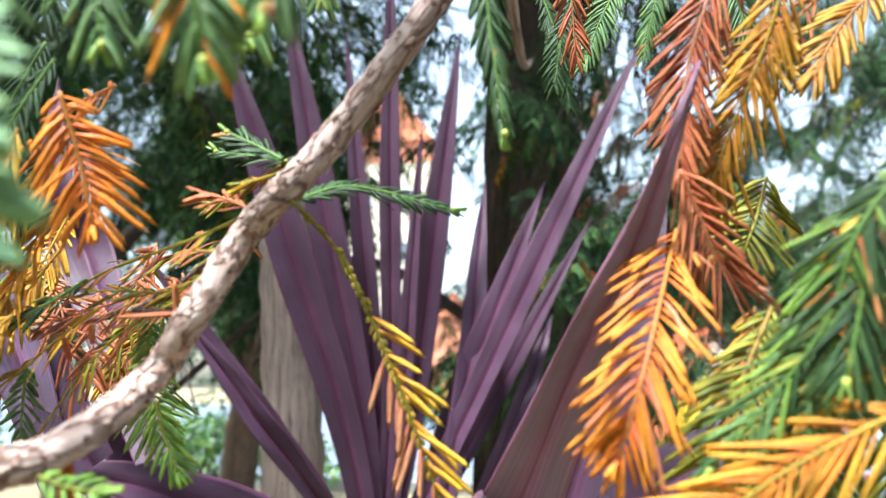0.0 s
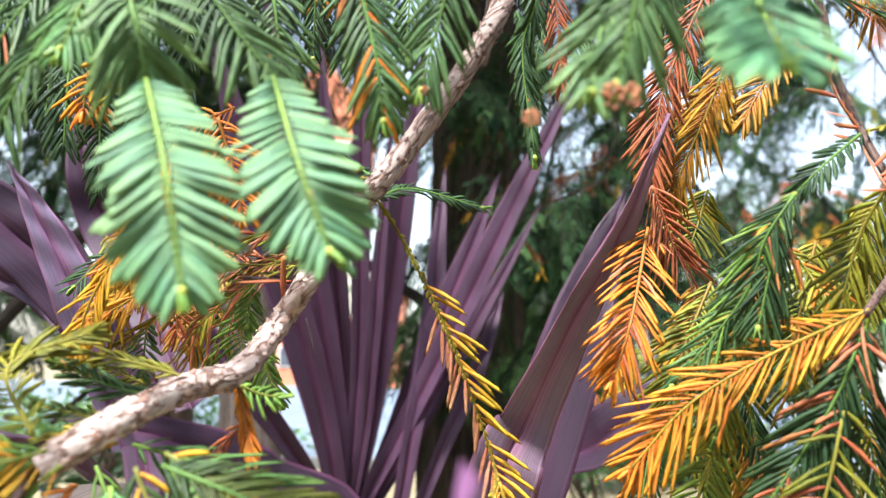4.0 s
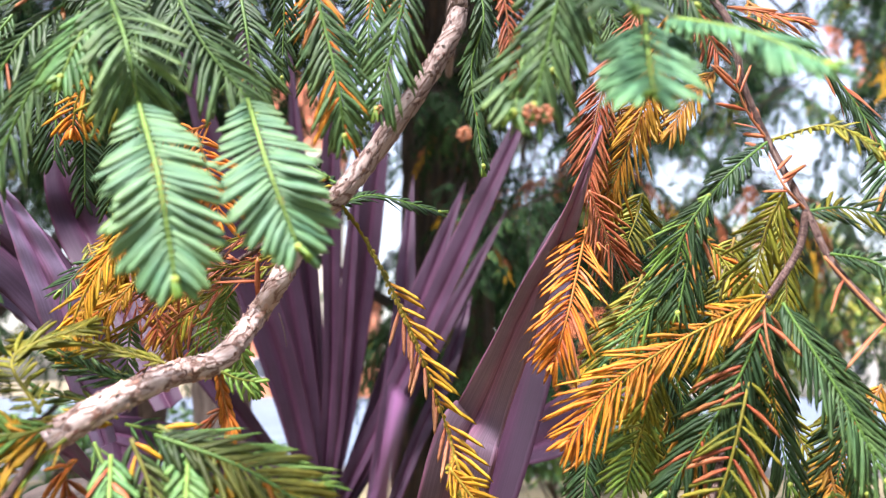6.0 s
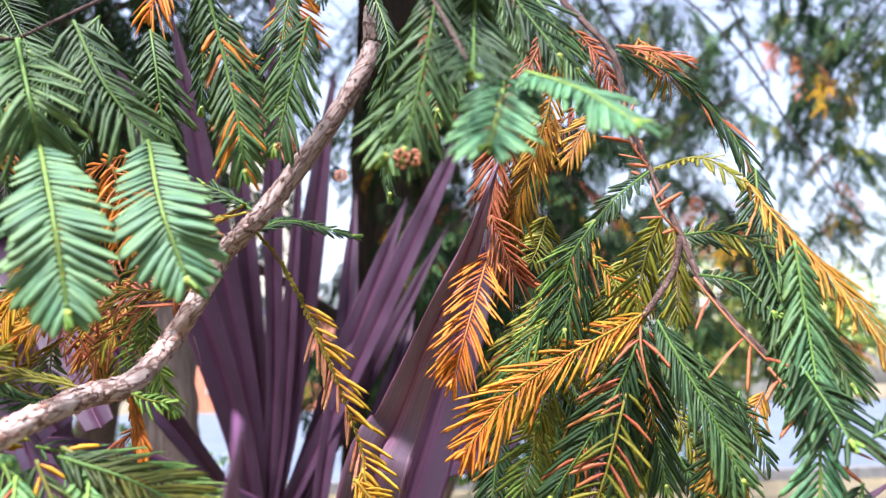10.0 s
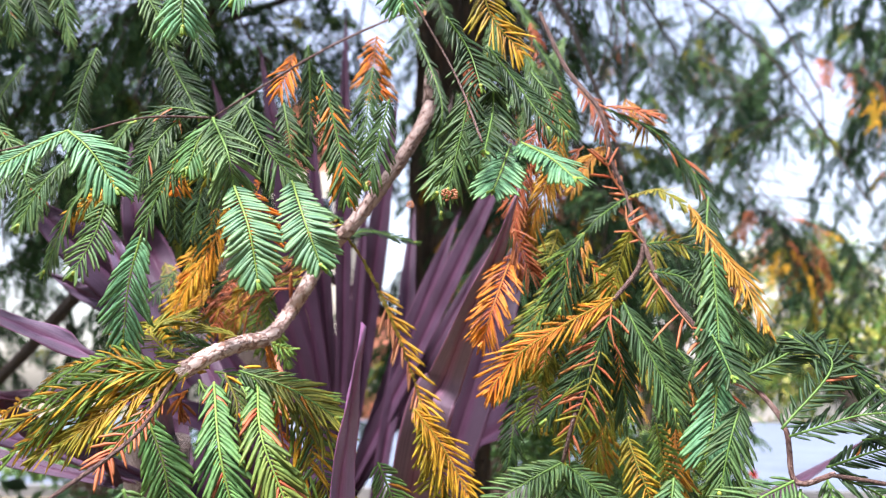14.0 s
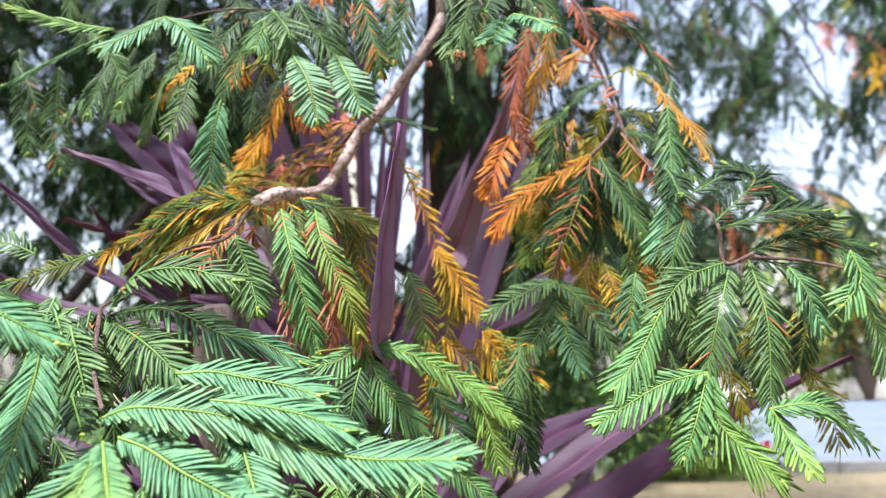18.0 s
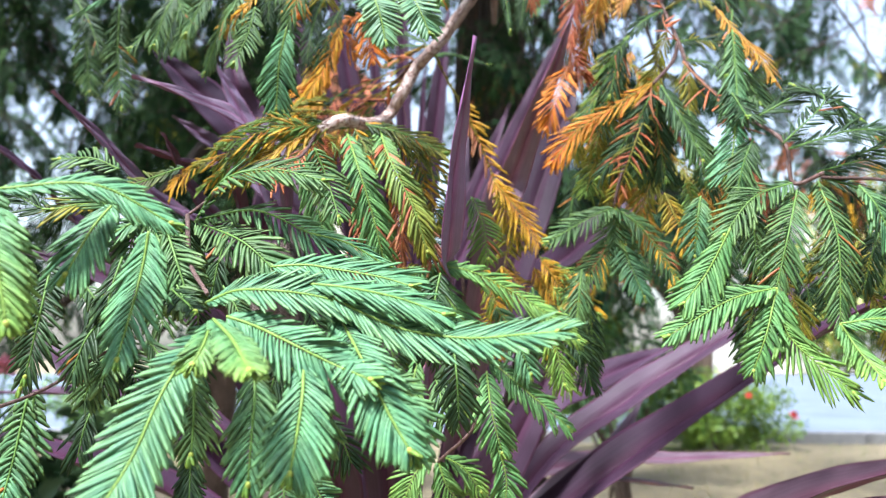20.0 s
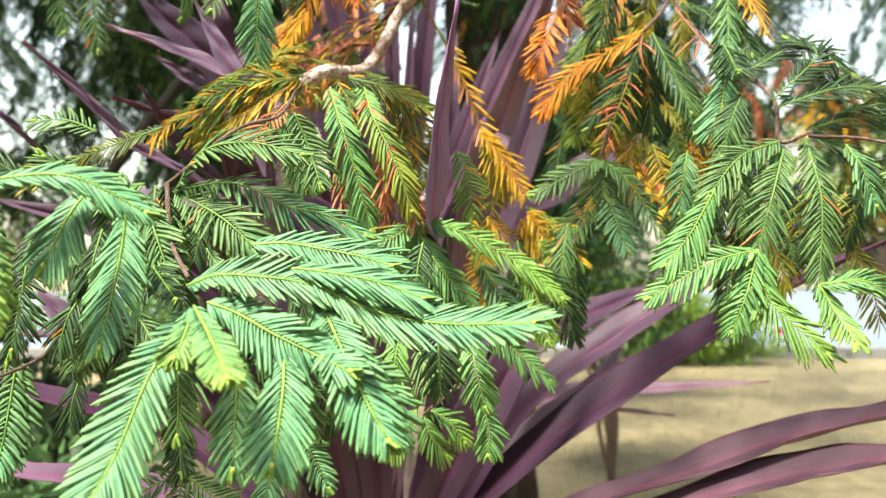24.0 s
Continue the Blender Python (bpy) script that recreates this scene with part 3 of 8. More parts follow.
spray([(-0.0585, 0.0085, 1.0018), (-0.0570, 0.0052, 1.0036), (-0.0559, 0.0027, 1.0065)], hue=RUST, stem='o', gap=0.05, length=0.001, miss=1, bud=False, name='dead_needle', flat=True)
spray([(-0.0375, 0.0094, 1.0020), (-0.0369, 0.0052, 1.0092), (-0.0366, 0.0018, 1.0173)], hue=RUST, stem='o', gap=0.05, length=0.001, miss=1, bud=False, name='dead_needle', flat=True)
spray([(-0.0608, 0.0111, 0.9856), (-0.0591, 0.0074, 0.9903), (-0.0578, 0.0044, 0.9960)], hue=RUST, stem='o', gap=0.05, length=0.001, miss=1, bud=False, name='dead_needle', flat=True)
spray([(-0.0546, 0.0105, 0.9910), (-0.0527, 0.0070, 0.9944), (-0.0512, 0.0043, 0.9987)], hue=RUST, stem='o', gap=0.05, length=0.001, miss=1, bud=False, name='dead_needle', flat=True)
spray([(-0.0584, 0.0115, 0.9842), (-0.0566, 0.0081, 0.9870), (-0.0552, 0.0054, 0.9908)], hue=RUST, stem='o', gap=0.05, length=0.001, miss=1, bud=False, name='dead_needle', flat=True)
# orange behind the left sprays
spray([(-0.0509, -0.0256, 1.0505), (-0.0463, -0.0231, 1.0364), (-0.0435, -0.0208, 1.0241)], hue=ORANGE, stem='o', length=0.013)
spray([(-0.0538, -0.0014, 1.0625), (-0.0679, 0.0004, 1.0539), (-0.0573, 0.0033, 1.0382)], hue=ORANGE, stem='o', length=0.016)
spray([(-0.0641, -0.0184, 1.0456), (-0.0743, -0.0137, 1.0223), (-0.0861, -0.0110, 1.0091)], hue=YELLOW, tiphue=ORANGE, stem='o', length=0.016, angle=40)
spray([(-0.0722, -0.0234, 1.0196), (-0.0837, -0.0195, 1.0001), (-0.0887, -0.0163, 0.9839)], hue=YELLOW, stem='y', length=0.013, angle=40)
# orange and yellow sprays over the big purple leaf
spray([(0.1016, 0.0004, 1.1178), (0.0852, -0.0010, 1.0838), (0.0780, -0.0006, 1.0614), (0.0759, -0.0014, 1.0403)], hue=BRICK, stem='o', length=0.014, angle=36, tiphue=BRICK, width=0.0013, gap=0.0016)
spray([(0.1012, -0.0159, 1.0978), (0.0942, -0.0092, 1.0697), (0.0864, 0.0015, 1.0469), (0.0835, 0.0094, 1.0357)], hue=AMBER, tiphue=AMBER, stem='y', length=0.014, angle=36, width=0.0013, gap=0.0017)
spray([(0.0750, -0.0044, 1.0393), (0.0794, -0.0023, 1.0285), (0.0834, -0.0004, 1.0194), (0.0918, 0.0059, 1.0154)], hue=RUST, stem='o', length=0.0145, angle=42, lift=0.1, gap=0.0013, width=0.0014, short=0.8, odd=(BRICK, .3))
spray([(0.0751, 0.0017, 1.0276), (0.0636, -0.0228, 0.9985), (0.0586, -0.0215, 0.9813)], hue=ORANGE, stem='o', length=0.0142, angle=42, gap=0.0016, short=0.8, tiphue=ORANGE, odd=(RUST, .2), miss=0.05, width=0.0014)
spray([(0.1028, 0.0256, 1.0464), (0.1006, 0.0277, 1.0375), (0.0947, 0.0203, 1.0268)], hue=OLIVE, stem='y', length=0.014)
spray([(0.1158, -0.0428, 0.9996), (0.0923, -0.0337, 0.9869), (0.0743, -0.0324, 0.9752), (0.0610, -0.0277, 0.9591)], hue=YELLOW, tiphue=ORANGE, stem='y', length=0.0172, angle=40, gap=0.0016, short=0.6, odd=(ORANGE, .25), miss=0.08, width=0.0014)
# reddish branch on the right and its sprays
wood([(0.0916, 0.0038, 1.1631), (0.1031, -0.0092, 1.1241), (0.1167, -0.0239, 1.0943), (0.1209, -0.0252, 1.0686), (0.1273, -0.0255, 1.0502), (0.1314, -0.0370, 1.0249), (0.1360, -0.0440, 1.0050), (0.1510, -0.0610, 0.9770), (0.1603, -0.0952, 0.9494), (0.1610, -0.1010, 0.9280), (0.1724, -0.1070, 0.9308)], 0.0012, 0.0009, REDBARK, 'branch', n=110, flakes=260, sides=12, lump=0.25, label='thin reddish-brown branch with scaly bark')
spray([(0.1273, -0.0255, 1.0502), (0.1121, -0.0344, 1.0386), (0.1050, -0.0320, 1.0310)], hue=DARK, length=0.008, gap=0.0018, angle=40)
spray([(0.1050, -0.0320, 1.0310), (0.0960, -0.0337, 1.0190), (0.0907, -0.0298, 1.0032), (0.0739, -0.0232, 0.9805)], hue=DARK, length=0.0175, angle=34, tiphue=GREEN, odd=(LIME, 0.25), gap=0.0017, width=0.0012)
spray([(0.1030, -0.0313, 1.0288), (0.0978, -0.0327, 1.0137), (0.0928, -0.0335, 0.9957)], hue=DARK, length=0.0165, angle=32, width=0.0012)
spray([(0.1254, -0.0374, 1.0314), (0.1222, -0.0295, 1.0199), (0.1187, -0.0256, 1.0036)], hue=OLIVE, stem='y', length=0.013, angle=40)
spray([(0.1100, -0.0104, 1.0234), (0.1180, -0.0092, 1.0136), (0.1200, -0.0174, 1.0027)], hue=OLIVE, stem='y', length=0.012, odd=(ORANGE, 0.5))
wood([(0.1314, -0.0370, 1.0249), (0.1273, -0.0378, 1.0129), (0.1148, -0.0426, 0.9982)], 0.0013, 0.001, REDBARK, 'twig', n=16, sides=7)
spray([(0.1191, -0.0429, 0.9973), (0.1231, -0.0488, 0.9843), (0.1294, -0.0532, 0.9683), (0.1355, -0.0555, 0.9515)], hue=DARK, tiphue=GREEN, length=0.018, angle=36, gap=0.0017)
spray([(0.1148, -0.0421, 0.9957), (0.1070, -0.0430, 0.9797), (0.0969, -0.0416, 0.9636), (0.0843, -0.0407, 0.9465)], hue=DARK, length=0.017, angle=38, odd=(RUST, 0.06))
spray([(0.1178, -0.0371, 0.9952), (0.1189, -0.0329, 0.9746), (0.1221, -0.0327, 0.9477)], hue=DARK, length=0.018, angle=36)
spray([(0.1140, -0.0421, 0.9965), (0.1123, -0.0463, 0.9878), (0.1132, -0.0481, 0.9763)], hue=RUST, stem='o', gap=0.005, length=0.012, miss=0.45, bud=False)
spray([(0.1310, -0.0448, 1.0101), (0.1372, -0.0536, 0.9954), (0.1428, -0.0620, 0.9836)], up=(0, -0.75, 0.66), hue=RUST, stem='o', gap=0.003, length=0.016, miss=0.72, bud=False, angle=70)
spray([(0.1428, -0.0617, 0.9820), (0.1474, -0.0699, 0.9699), (0.1494, -0.0775, 0.9563)], hue=RUST, stem='o', gap=0.003, length=0.014, miss=0.7, bud=False, angle=70)
spray([(0.1273, -0.0255, 1.0502), (0.1207, -0.0265, 1.0599), (0.1168, -0.0281, 1.0695)], hue=RUST, stem='o', gap=0.003, length=0.014, miss=0.6, bud=False)
spray([(0.1314, -0.0370, 1.0249), (0.1245, -0.0377, 1.0332), (0.1266, -0.0247, 1.0485)], hue=RUST, stem='o', length=0.013, miss=0.75, bud=False)
spray([(0.1285, -0.0254, 1.0507), (0.1364, -0.0452, 1.0484), (0.1471, -0.0496, 1.0395)], up=(0, -0.75, 0.66), hue=OLIVE, stem='y', length=0.007, bud=False)
spray([(0.1498, -0.0453, 1.0418), (0.1542, -0.0573, 1.0234), (0.1607, -0.0694, 1.0047), (0.1620, -0.0870, 0.9830)], up=(0.5, -0.8, 0.3), hue=AMBER, stem='y', length=0.015, angle=30)
spray([(0.1221, -0.0145, 1.0998), (0.1451, -0.0146, 1.0888), (0.1619, -0.0129, 1.0722), (0.1707, -0.0148, 1.0522)], hue=DARK, tiphue=DARK, length=0.016, angle=30, odd=(RUST, 0.12))
spray([(0.1221, -0.0148, 1.1014), (0.1346, -0.0157, 1.0992), (0.1482, -0.0165, 1.0960)], hue=RUST, stem='o', length=0.012, miss=0.3, angle=25)
spray([(0.1707, -0.0152, 1.0542), (0.1653, -0.0259, 1.0347), (0.1690, -0.0330, 1.0177)], hue=DARK, length=0.017, angle=34)
spray([(0.1318, -0.0367, 1.0251), (0.1435, -0.0381, 1.0258), (0.1551, -0.0433, 1.0202)], up=(0, -0.75, 0.66), hue=DARK, length=0.012, odd=(OLIVE, 0.5))
spray([(0.1542, -0.0434, 1.0211), (0.1532, -0.0543, 1.0002), (0.1519, -0.0609, 0.9836), (0.1484, -0.0722, 0.9657)], hue=DARK, tiphue=GREEN, length=0.017, angle=36, gap=0.0018)
spray([(0.1327, -0.0451, 1.0109), (0.1448, -0.0459, 1.0082), (0.1493, -0.0546, 0.9985)], up=(0, -0.75, 0.66), hue=DARK, length=0.012)
spray([(0.1514, -0.0569, 1.0133), (0.1565, -0.0637, 0.9944), (0.1606, -0.0708, 0.9771)], length=0.017, angle=36)
spray([(0.1443, -0.0727, 0.9846), (0.1465, -0.0807, 0.9730), (0.1464, -0.0891, 0.9639)], hue=DARK, length=0.018)
spray([(0.1497, -0.0695, 1.0165), (0.1485, -0.0738, 0.9879), (0.1460, -0.0797, 0.9676)], tiphue=BRIGHT, length=0.016, angle=38)
spray([(0.1449, -0.0793, 0.9654), (0.1421, -0.0808, 0.9485), (0.1372, -0.0833, 0.9362)], hue=BRIGHT, length=0.016, angle=42)
# green cluster under the yellow spray
wood([(0.1150, -0.0417, 0.9918), (0.1056, -0.0374, 0.9702), (0.0952, -0.0460, 0.9470), (0.0910, -0.0420, 0.9290)], 0.0011, 0.0009, REDBARK, 'twig', n=20, sides=7)
spray([(0.1119, -0.0405, 0.9856), (0.0998, -0.0478, 0.9560), (0.0907, -0.0425, 0.9291)], hue=OLIVE, stem='y', length=0.012, odd=(RUST, 0.25), gap=0.003, miss=0.3, bud=False)
spray([(0.0910, -0.0420, 0.9290), (0.0777, -0.0462, 0.9228), (0.0547, -0.0484, 0.9095)], length=0.015)
spray([(0.0910, -0.0420, 0.9290), (0.0853, -0.0429, 0.9051), (0.0666, -0.0432, 0.8817)], length=0.015)
spray([(0.0910, -0.0420, 0.9290), (0.0956, -0.0440, 0.9050), (0.1020, -0.0560, 0.8800)], length=0.014, tiphue=BRIGHT)
spray([(0.0910, -0.0420, 0.9290), (0.1046, -0.0464, 0.9168), (0.1211, -0.0476, 0.8904)], length=0.015)
spray([(0.1213, -0.0316, 0.9392), (0.1250, -0.0387, 0.9232), (0.1328, -0.0398, 0.9020)], hue=OLIVE, stem='y', length=0.012, tiphue=YELLOW)
spray([(0.0899, -0.0169, 0.9703), (0.0850, -0.0143, 0.9574), (0.0816, -0.0117, 0.9444)], hue=OLIVE, stem='y', length=0.013, tiphue=LIME)
spray([(0.1339, -0.0329, 0.9454), (0.1371, -0.0300, 0.9299), (0.1402, -0.0270, 0.9144)], hue=LIME, stem='y', length=0.012)
# bright green sprays low on the right
spray([(0.1610, -0.1010, 0.9280), (0.1396, -0.1094, 0.9193), (0.1237, -0.1161, 0.9018)], length=0.017, angle=48)
spray([(0.1262, -0.1166, 0.9042), (0.1149, -0.1178, 0.8852), (0.1038, -0.1205, 0.8719)], hue=FRESH, length=0.017, angle=42, gap=0.0017)
spray([(0.1629, -0.1006, 0.9249), (0.1500, -0.1184, 0.9018), (0.1430, -0.1190, 0.8780)], length=0.017, angle=45)
spray([(0.1430, -0.1190, 0.8780), (0.1222, -0.1226, 0.8727), (0.0956, -0.1259, 0.8580)], hue=FRESH, length=0.016, angle=48, gap=0.0017)
spray([(0.1430, -0.1190, 0.8780), (0.1446, -0.1251, 0.8570), (0.1653, -0.1309, 0.8351)], hue=FRESH, length=0.018, angle=45, tiphue=LIME, gap=0.0017)
spray([(0.1430, -0.1190, 0.8780), (0.1353, -0.1257, 0.8593), (0.1296, -0.1242, 0.8438)], hue=FRESH, length=0.013, angle=45)
spray([(0.1720, -0.1015, 0.9287), (0.1722, -0.1151, 0.8993), (0.1700, -0.1160, 0.8630)], length=0.016, angle=42)
spray([(0.1700, -0.1160, 0.8630), (0.1732, -0.1218, 0.8524), (0.1720, -0.1420, 0.8400)], hue=FRESH, length=0.014, angle=42, tiphue=LIME)
spray([(0.1700, -0.1160, 0.8630), (0.1893, -0.1197, 0.8638), (0.2130, -0.1110, 0.8470)], hue=FRESH, length=0.015, angle=42)
spray([(0.1746, -0.1018, 0.9300), (0.1904, -0.1055, 0.9219), (0.2056, -0.1071, 0.9029)], hue=DARK, length=0.016, angle=45)
spray([(0.1720, -0.1022, 0.9326), (0.2007, -0.0988, 0.9395), (0.2299, -0.0984, 0.9355)], up=(0, -0.75, 0.66), hue=DARK, length=0.016, angle=40)
spray([(0.1563, -0.1045, 0.9454), (0.1791, -0.0990, 0.9678), (0.1698, -0.0906, 0.9779)], up=(0, -0.75, 0.66), hue=DARK, length=0.013, angle=45)
spray([(0.1589, -0.1041, 0.9429), (0.1851, -0.1059, 0.9505), (0.2060, -0.1061, 0.9505)], up=(0, -0.75, 0.66), hue=DARK, length=0.016, angle=40)
spray([(0.1532, -0.0878, 0.9644), (0.1781, -0.0902, 0.9752), (0.1978, -0.0927, 0.9607)], up=(0, -0.75, 0.66), hue=DARK, length=0.016, angle=40)
spray([(0.2015, -0.1321, 0.9274), (0.2033, -0.1349, 0.9154), (0.1934, -0.1377, 0.9039)], hue=FRESH, length=0.015, angle=45)
spray([(0.2051, -0.1295, 0.9133), (0.2103, -0.1310, 0.8947), (0.2118, -0.1335, 0.8812)], length=0.016, angle=45)
wood([(0.1733, -0.1017, 0.9300), (0.1929, -0.1115, 0.9266), (0.2087, -0.1304, 0.9180), (0.2211, -0.1398, 0.9129)], 0.0008, 0.0006, REDBARK, 'twig', n=20, sides=7)
# green sprays high on the left, near the lens at first
wood([(-0.0550, -0.0830, 1.0650), (-0.0380, -0.0675, 1.0869), (-0.0093, -0.0437, 1.1202), (0.0296, 0.0897, 1.2181)], 0.0004, 0.0007, REDBARK, 'twig', n=24, sides=7)
spray([(-0.0550, -0.0830, 1.0650), (-0.0426, -0.1012, 1.0441), (-0.0400, -0.0990, 1.0320)], length=0.017, angle=45, tiphue=GREEN, bud=False, short=0.7)
spray([(-0.0400, -0.0990, 1.0320), (-0.0297, -0.1133, 1.0121), (-0.0252, -0.1144, 0.9937)], hue=TEAL, length=0.0132, angle=56, gap=0.00165, width=0.0026, loose=True)
spray([(-0.0430, -0.0803, 1.0717), (-0.0333, -0.0837, 1.0537), (-0.0210, -0.0860, 1.0380)], hue=DARK, length=0.017, angle=45, tiphue=GREEN, bud=False, short=0.7)
spray([(-0.0210, -0.0860, 1.0380), (-0.0120, -0.1039, 1.0172), (-0.0055, -0.1056, 1.0014)], hue=TEAL, length=0.0132, angle=56, gap=0.00165, width=0.0026, loose=True)
spray([(-0.0543, -0.0828, 1.0652), (-0.0589, -0.0853, 1.0549), (-0.0618, -0.0875, 1.0425)], hue=FRESH, length=0.014, angle=45)
spray([(-0.0142, -0.0693, 1.0927), (-0.0071, -0.0695, 1.0659), (-0.0026, -0.0713, 1.0476), (-0.0010, -0.0690, 1.0359)], hue=DARK, length=0.013, angle=42, tiphue=GREEN, odd=(ORANGE, 0.12))
spray([(0.0155, -0.0726, 1.0785), (0.0112, -0.0714, 1.0607), (0.0070, -0.0690, 1.0430)], hue=DARK, tiphue=GREEN, length=0.015, angle=42)
spray([(0.0088, 0.0237, 1.1916), (0.0372, -0.0160, 1.1063), (0.0346, -0.0146, 1.0767), (0.0384, -0.0135, 1.0451)], hue=DARK, length=0.009, angle=30)
spray([(-0.0343, 0.0045, 1.1426), (-0.0329, 0.0098, 1.1171), (-0.0338, 0.0162, 1.0872)], hue=DARK, length=0.011, angle=35)
spray([(0.0001, 0.0371, 1.1655), (-0.0022, 0.0414, 1.1461), (0.0028, 0.0440, 1.1314)], hue=ORANGE, stem='o', length=0.016)
spray([(-0.0263, 0.0266, 1.1314), (-0.0285, 0.0292, 1.1200), (-0.0215, 0.0299, 1.1131)], hue=ORANGE, stem='o', length=0.014)
spray([(-0.0334, -0.0345, 1.1176), (-0.0406, -0.0303, 1.1014)], hue=ORANGE, stem='o', length=0.016)
spray([(-0.0818, -0.0293, 1.0691), (-0.0870, -0.0270, 1.0605), (-0.0887, -0.0249, 1.0518)], hue=YELLOW, tiphue=ORANGE, stem='y', length=0.013)
spray([(-0.0690, -0.0398, 1.0633), (-0.0697, -0.0376, 1.0533)], hue=OLIVE, stem='y', length=0.014)
wood([(0.0261, -0.1035, 1.1060), (0.0426, -0.1075, 1.0732), (0.0504, -0.1363, 1.0369)], 0.0005, 0.0004, REDBARK, 'twig', n=20, sides=7)
spray([(0.0482, -0.1082, 1.0702), (0.0449, -0.1100, 1.0510), (0.0399, -0.1089, 1.0291)], hue=DARK, tiphue=GREEN, length=0.016, angle=42)
spray([(0.0570, -0.1043, 1.0715), (0.0564, -0.1048, 1.0597), (0.0509, -0.1396, 1.0323)], hue=DARK, length=0.016, angle=45)
spray([(0.0629, -0.1077, 1.0467), (0.0580, -0.1238, 1.0318), (0.0538, -0.1375, 1.0199)], up=(0, -0.35, 0.93), hue=BRIGHT, length=0.0115, angle=52, gap=0.0016, short=0.8)
spray([(0.0662, -0.1129, 1.0455), (0.0733, -0.1290, 1.0347), (0.0794, -0.1408, 1.0237)], up=(0, -0.4, 0.9), hue=BRIGHT, length=0.0115, angle=46, gap=0.0016, short=0.7)
spray([(0.0555, -0.0914, 1.0942), (0.0672, -0.0888, 1.0799), (0.0787, -0.0949, 1.0584)], hue=DARK, length=0.016, angle=42)
spray([(0.0541, -0.0709, 1.1375), (0.0594, -0.0674, 1.1204), (0.0720, -0.0646, 1.1058)], hue=OLIVE, stem='y', tiphue=YELLOW, length=0.018)
spray([(0.0388, -0.1037, 1.0997), (0.0477, -0.1012, 1.0869), (0.0517, -0.1079, 1.0699)], hue=DARK, length=0.016)
spray([(0.0481, -0.1039, 1.0542), (0.0398, -0.1017, 1.0434), (0.0360, -0.1088, 1.0275)], length=0.014, angle=42)
# upper left sprays
wood([(-0.0550, -0.0830, 1.0650), (-0.0807, -0.0877, 1.0627), (-0.1040, -0.1011, 1.0491), (-0.1266, -0.1083, 1.0402)], 0.0005, 0.0003, REDBARK, 'twig', n=24, sides=7)
spray([(-0.1266, -0.1082, 1.0396), (-0.1635, -0.0842, 1.0394), (-0.2040, -0.0620, 1.0340)], up=(0, -0.75, 0.66), hue=BRIGHT, length=0.013, angle=38, gap=0.0018)
spray([(-0.1239, -0.1085, 1.0415), (-0.1421, -0.1182, 1.0401), (-0.1610, -0.1290, 1.0420)], up=(0, -0.75, 0.66), hue=FRESH, tiphue=LIME, length=0.012, angle=40)
spray([(-0.1027, -0.1016, 1.0518), (-0.1141, -0.1093, 1.0398), (-0.1246, -0.1171, 1.0281)], hue=BRIGHT, length=0.013, angle=50)
spray([(-0.1027, -0.1016, 1.0518), (-0.0908, -0.1070, 1.0422), (-0.0800, -0.1070, 1.0280)], hue=BRIGHT, length=0.014, angle=50, gap=0.0018)
spray([(-0.1061, -0.0634, 1.0493), (-0.1216, -0.0553, 1.0345), (-0.1350, -0.0450, 1.0080)], length=0.014, angle=42)
spray([(-0.1046, -0.0531, 1.0484), (-0.1139, -0.0515, 1.0407), (-0.1233, -0.0496, 1.0315)], hue=YELLOW, stem='y', length=0.014)
spray([(-0.1530, -0.0513, 1.0424), (-0.1655, -0.0494, 1.0332), (-0.1765, -0.0472, 1.0224)], length=0.013)
spray([(-0.1018, -0.0649, 1.0359), (-0.1047, -0.0668, 1.0196), (-0.1105, -0.0688, 1.0036)], length=0.014)
spray([(-0.0615, -0.0824, 1.0605), (-0.0710, -0.0818, 1.0421), (-0.0807, -0.0792, 1.0187)], hue=DARK, length=0.015, angle=42, tiphue=GREEN, bud=False)
spray([(-0.0807, -0.0789, 1.0173), (-0.0841, -0.0782, 0.9981), (-0.0860, -0.0740, 0.9760)], hue=BRIGHT, length=0.015, angle=48, gap=0.0019)
spray([(-0.0627, -0.0645, 1.0734), (-0.0781, -0.0649, 1.0764), (-0.0935, -0.0636, 1.0704)], up=(0, -0.75, 0.66), hue=DARK, length=0.013)
spray([(-0.1104, -0.0156, 1.1391), (-0.0963, -0.0110, 1.1148), (-0.0834, -0.0172, 1.0931)], hue=DARK, length=0.016)
spray([(-0.0578, -0.1134, 1.1129), (-0.0605, -0.1113, 1.1021), (-0.0605, -0.1091, 1.0913)], hue=BRIGHT, length=0.014)
spray([(-0.0277, -0.1142, 1.1184), (-0.0359, -0.1127, 1.1103), (-0.0413, -0.1111, 1.1022)], hue=BRIGHT, length=0.013)
spray([(0.0188, -0.1079, 1.1252), (0.0203, -0.1057, 1.1142), (0.0217, -0.1038, 1.1046)], hue=BRIGHT, length=0.012)
spray([(-0.2525, 0.0274, 1.0986), (-0.2488, 0.0339, 1.0645), (-0.2471, 0.0404, 1.0305)], hue=DARK, length=0.016, tiphue=GREEN)
spray([(-0.2153, 0.0114, 1.0781), (-0.2174, 0.0176, 1.0454), (-0.2157, 0.0238, 1.0128)], hue=DARK, length=0.016, tiphue=GREEN)
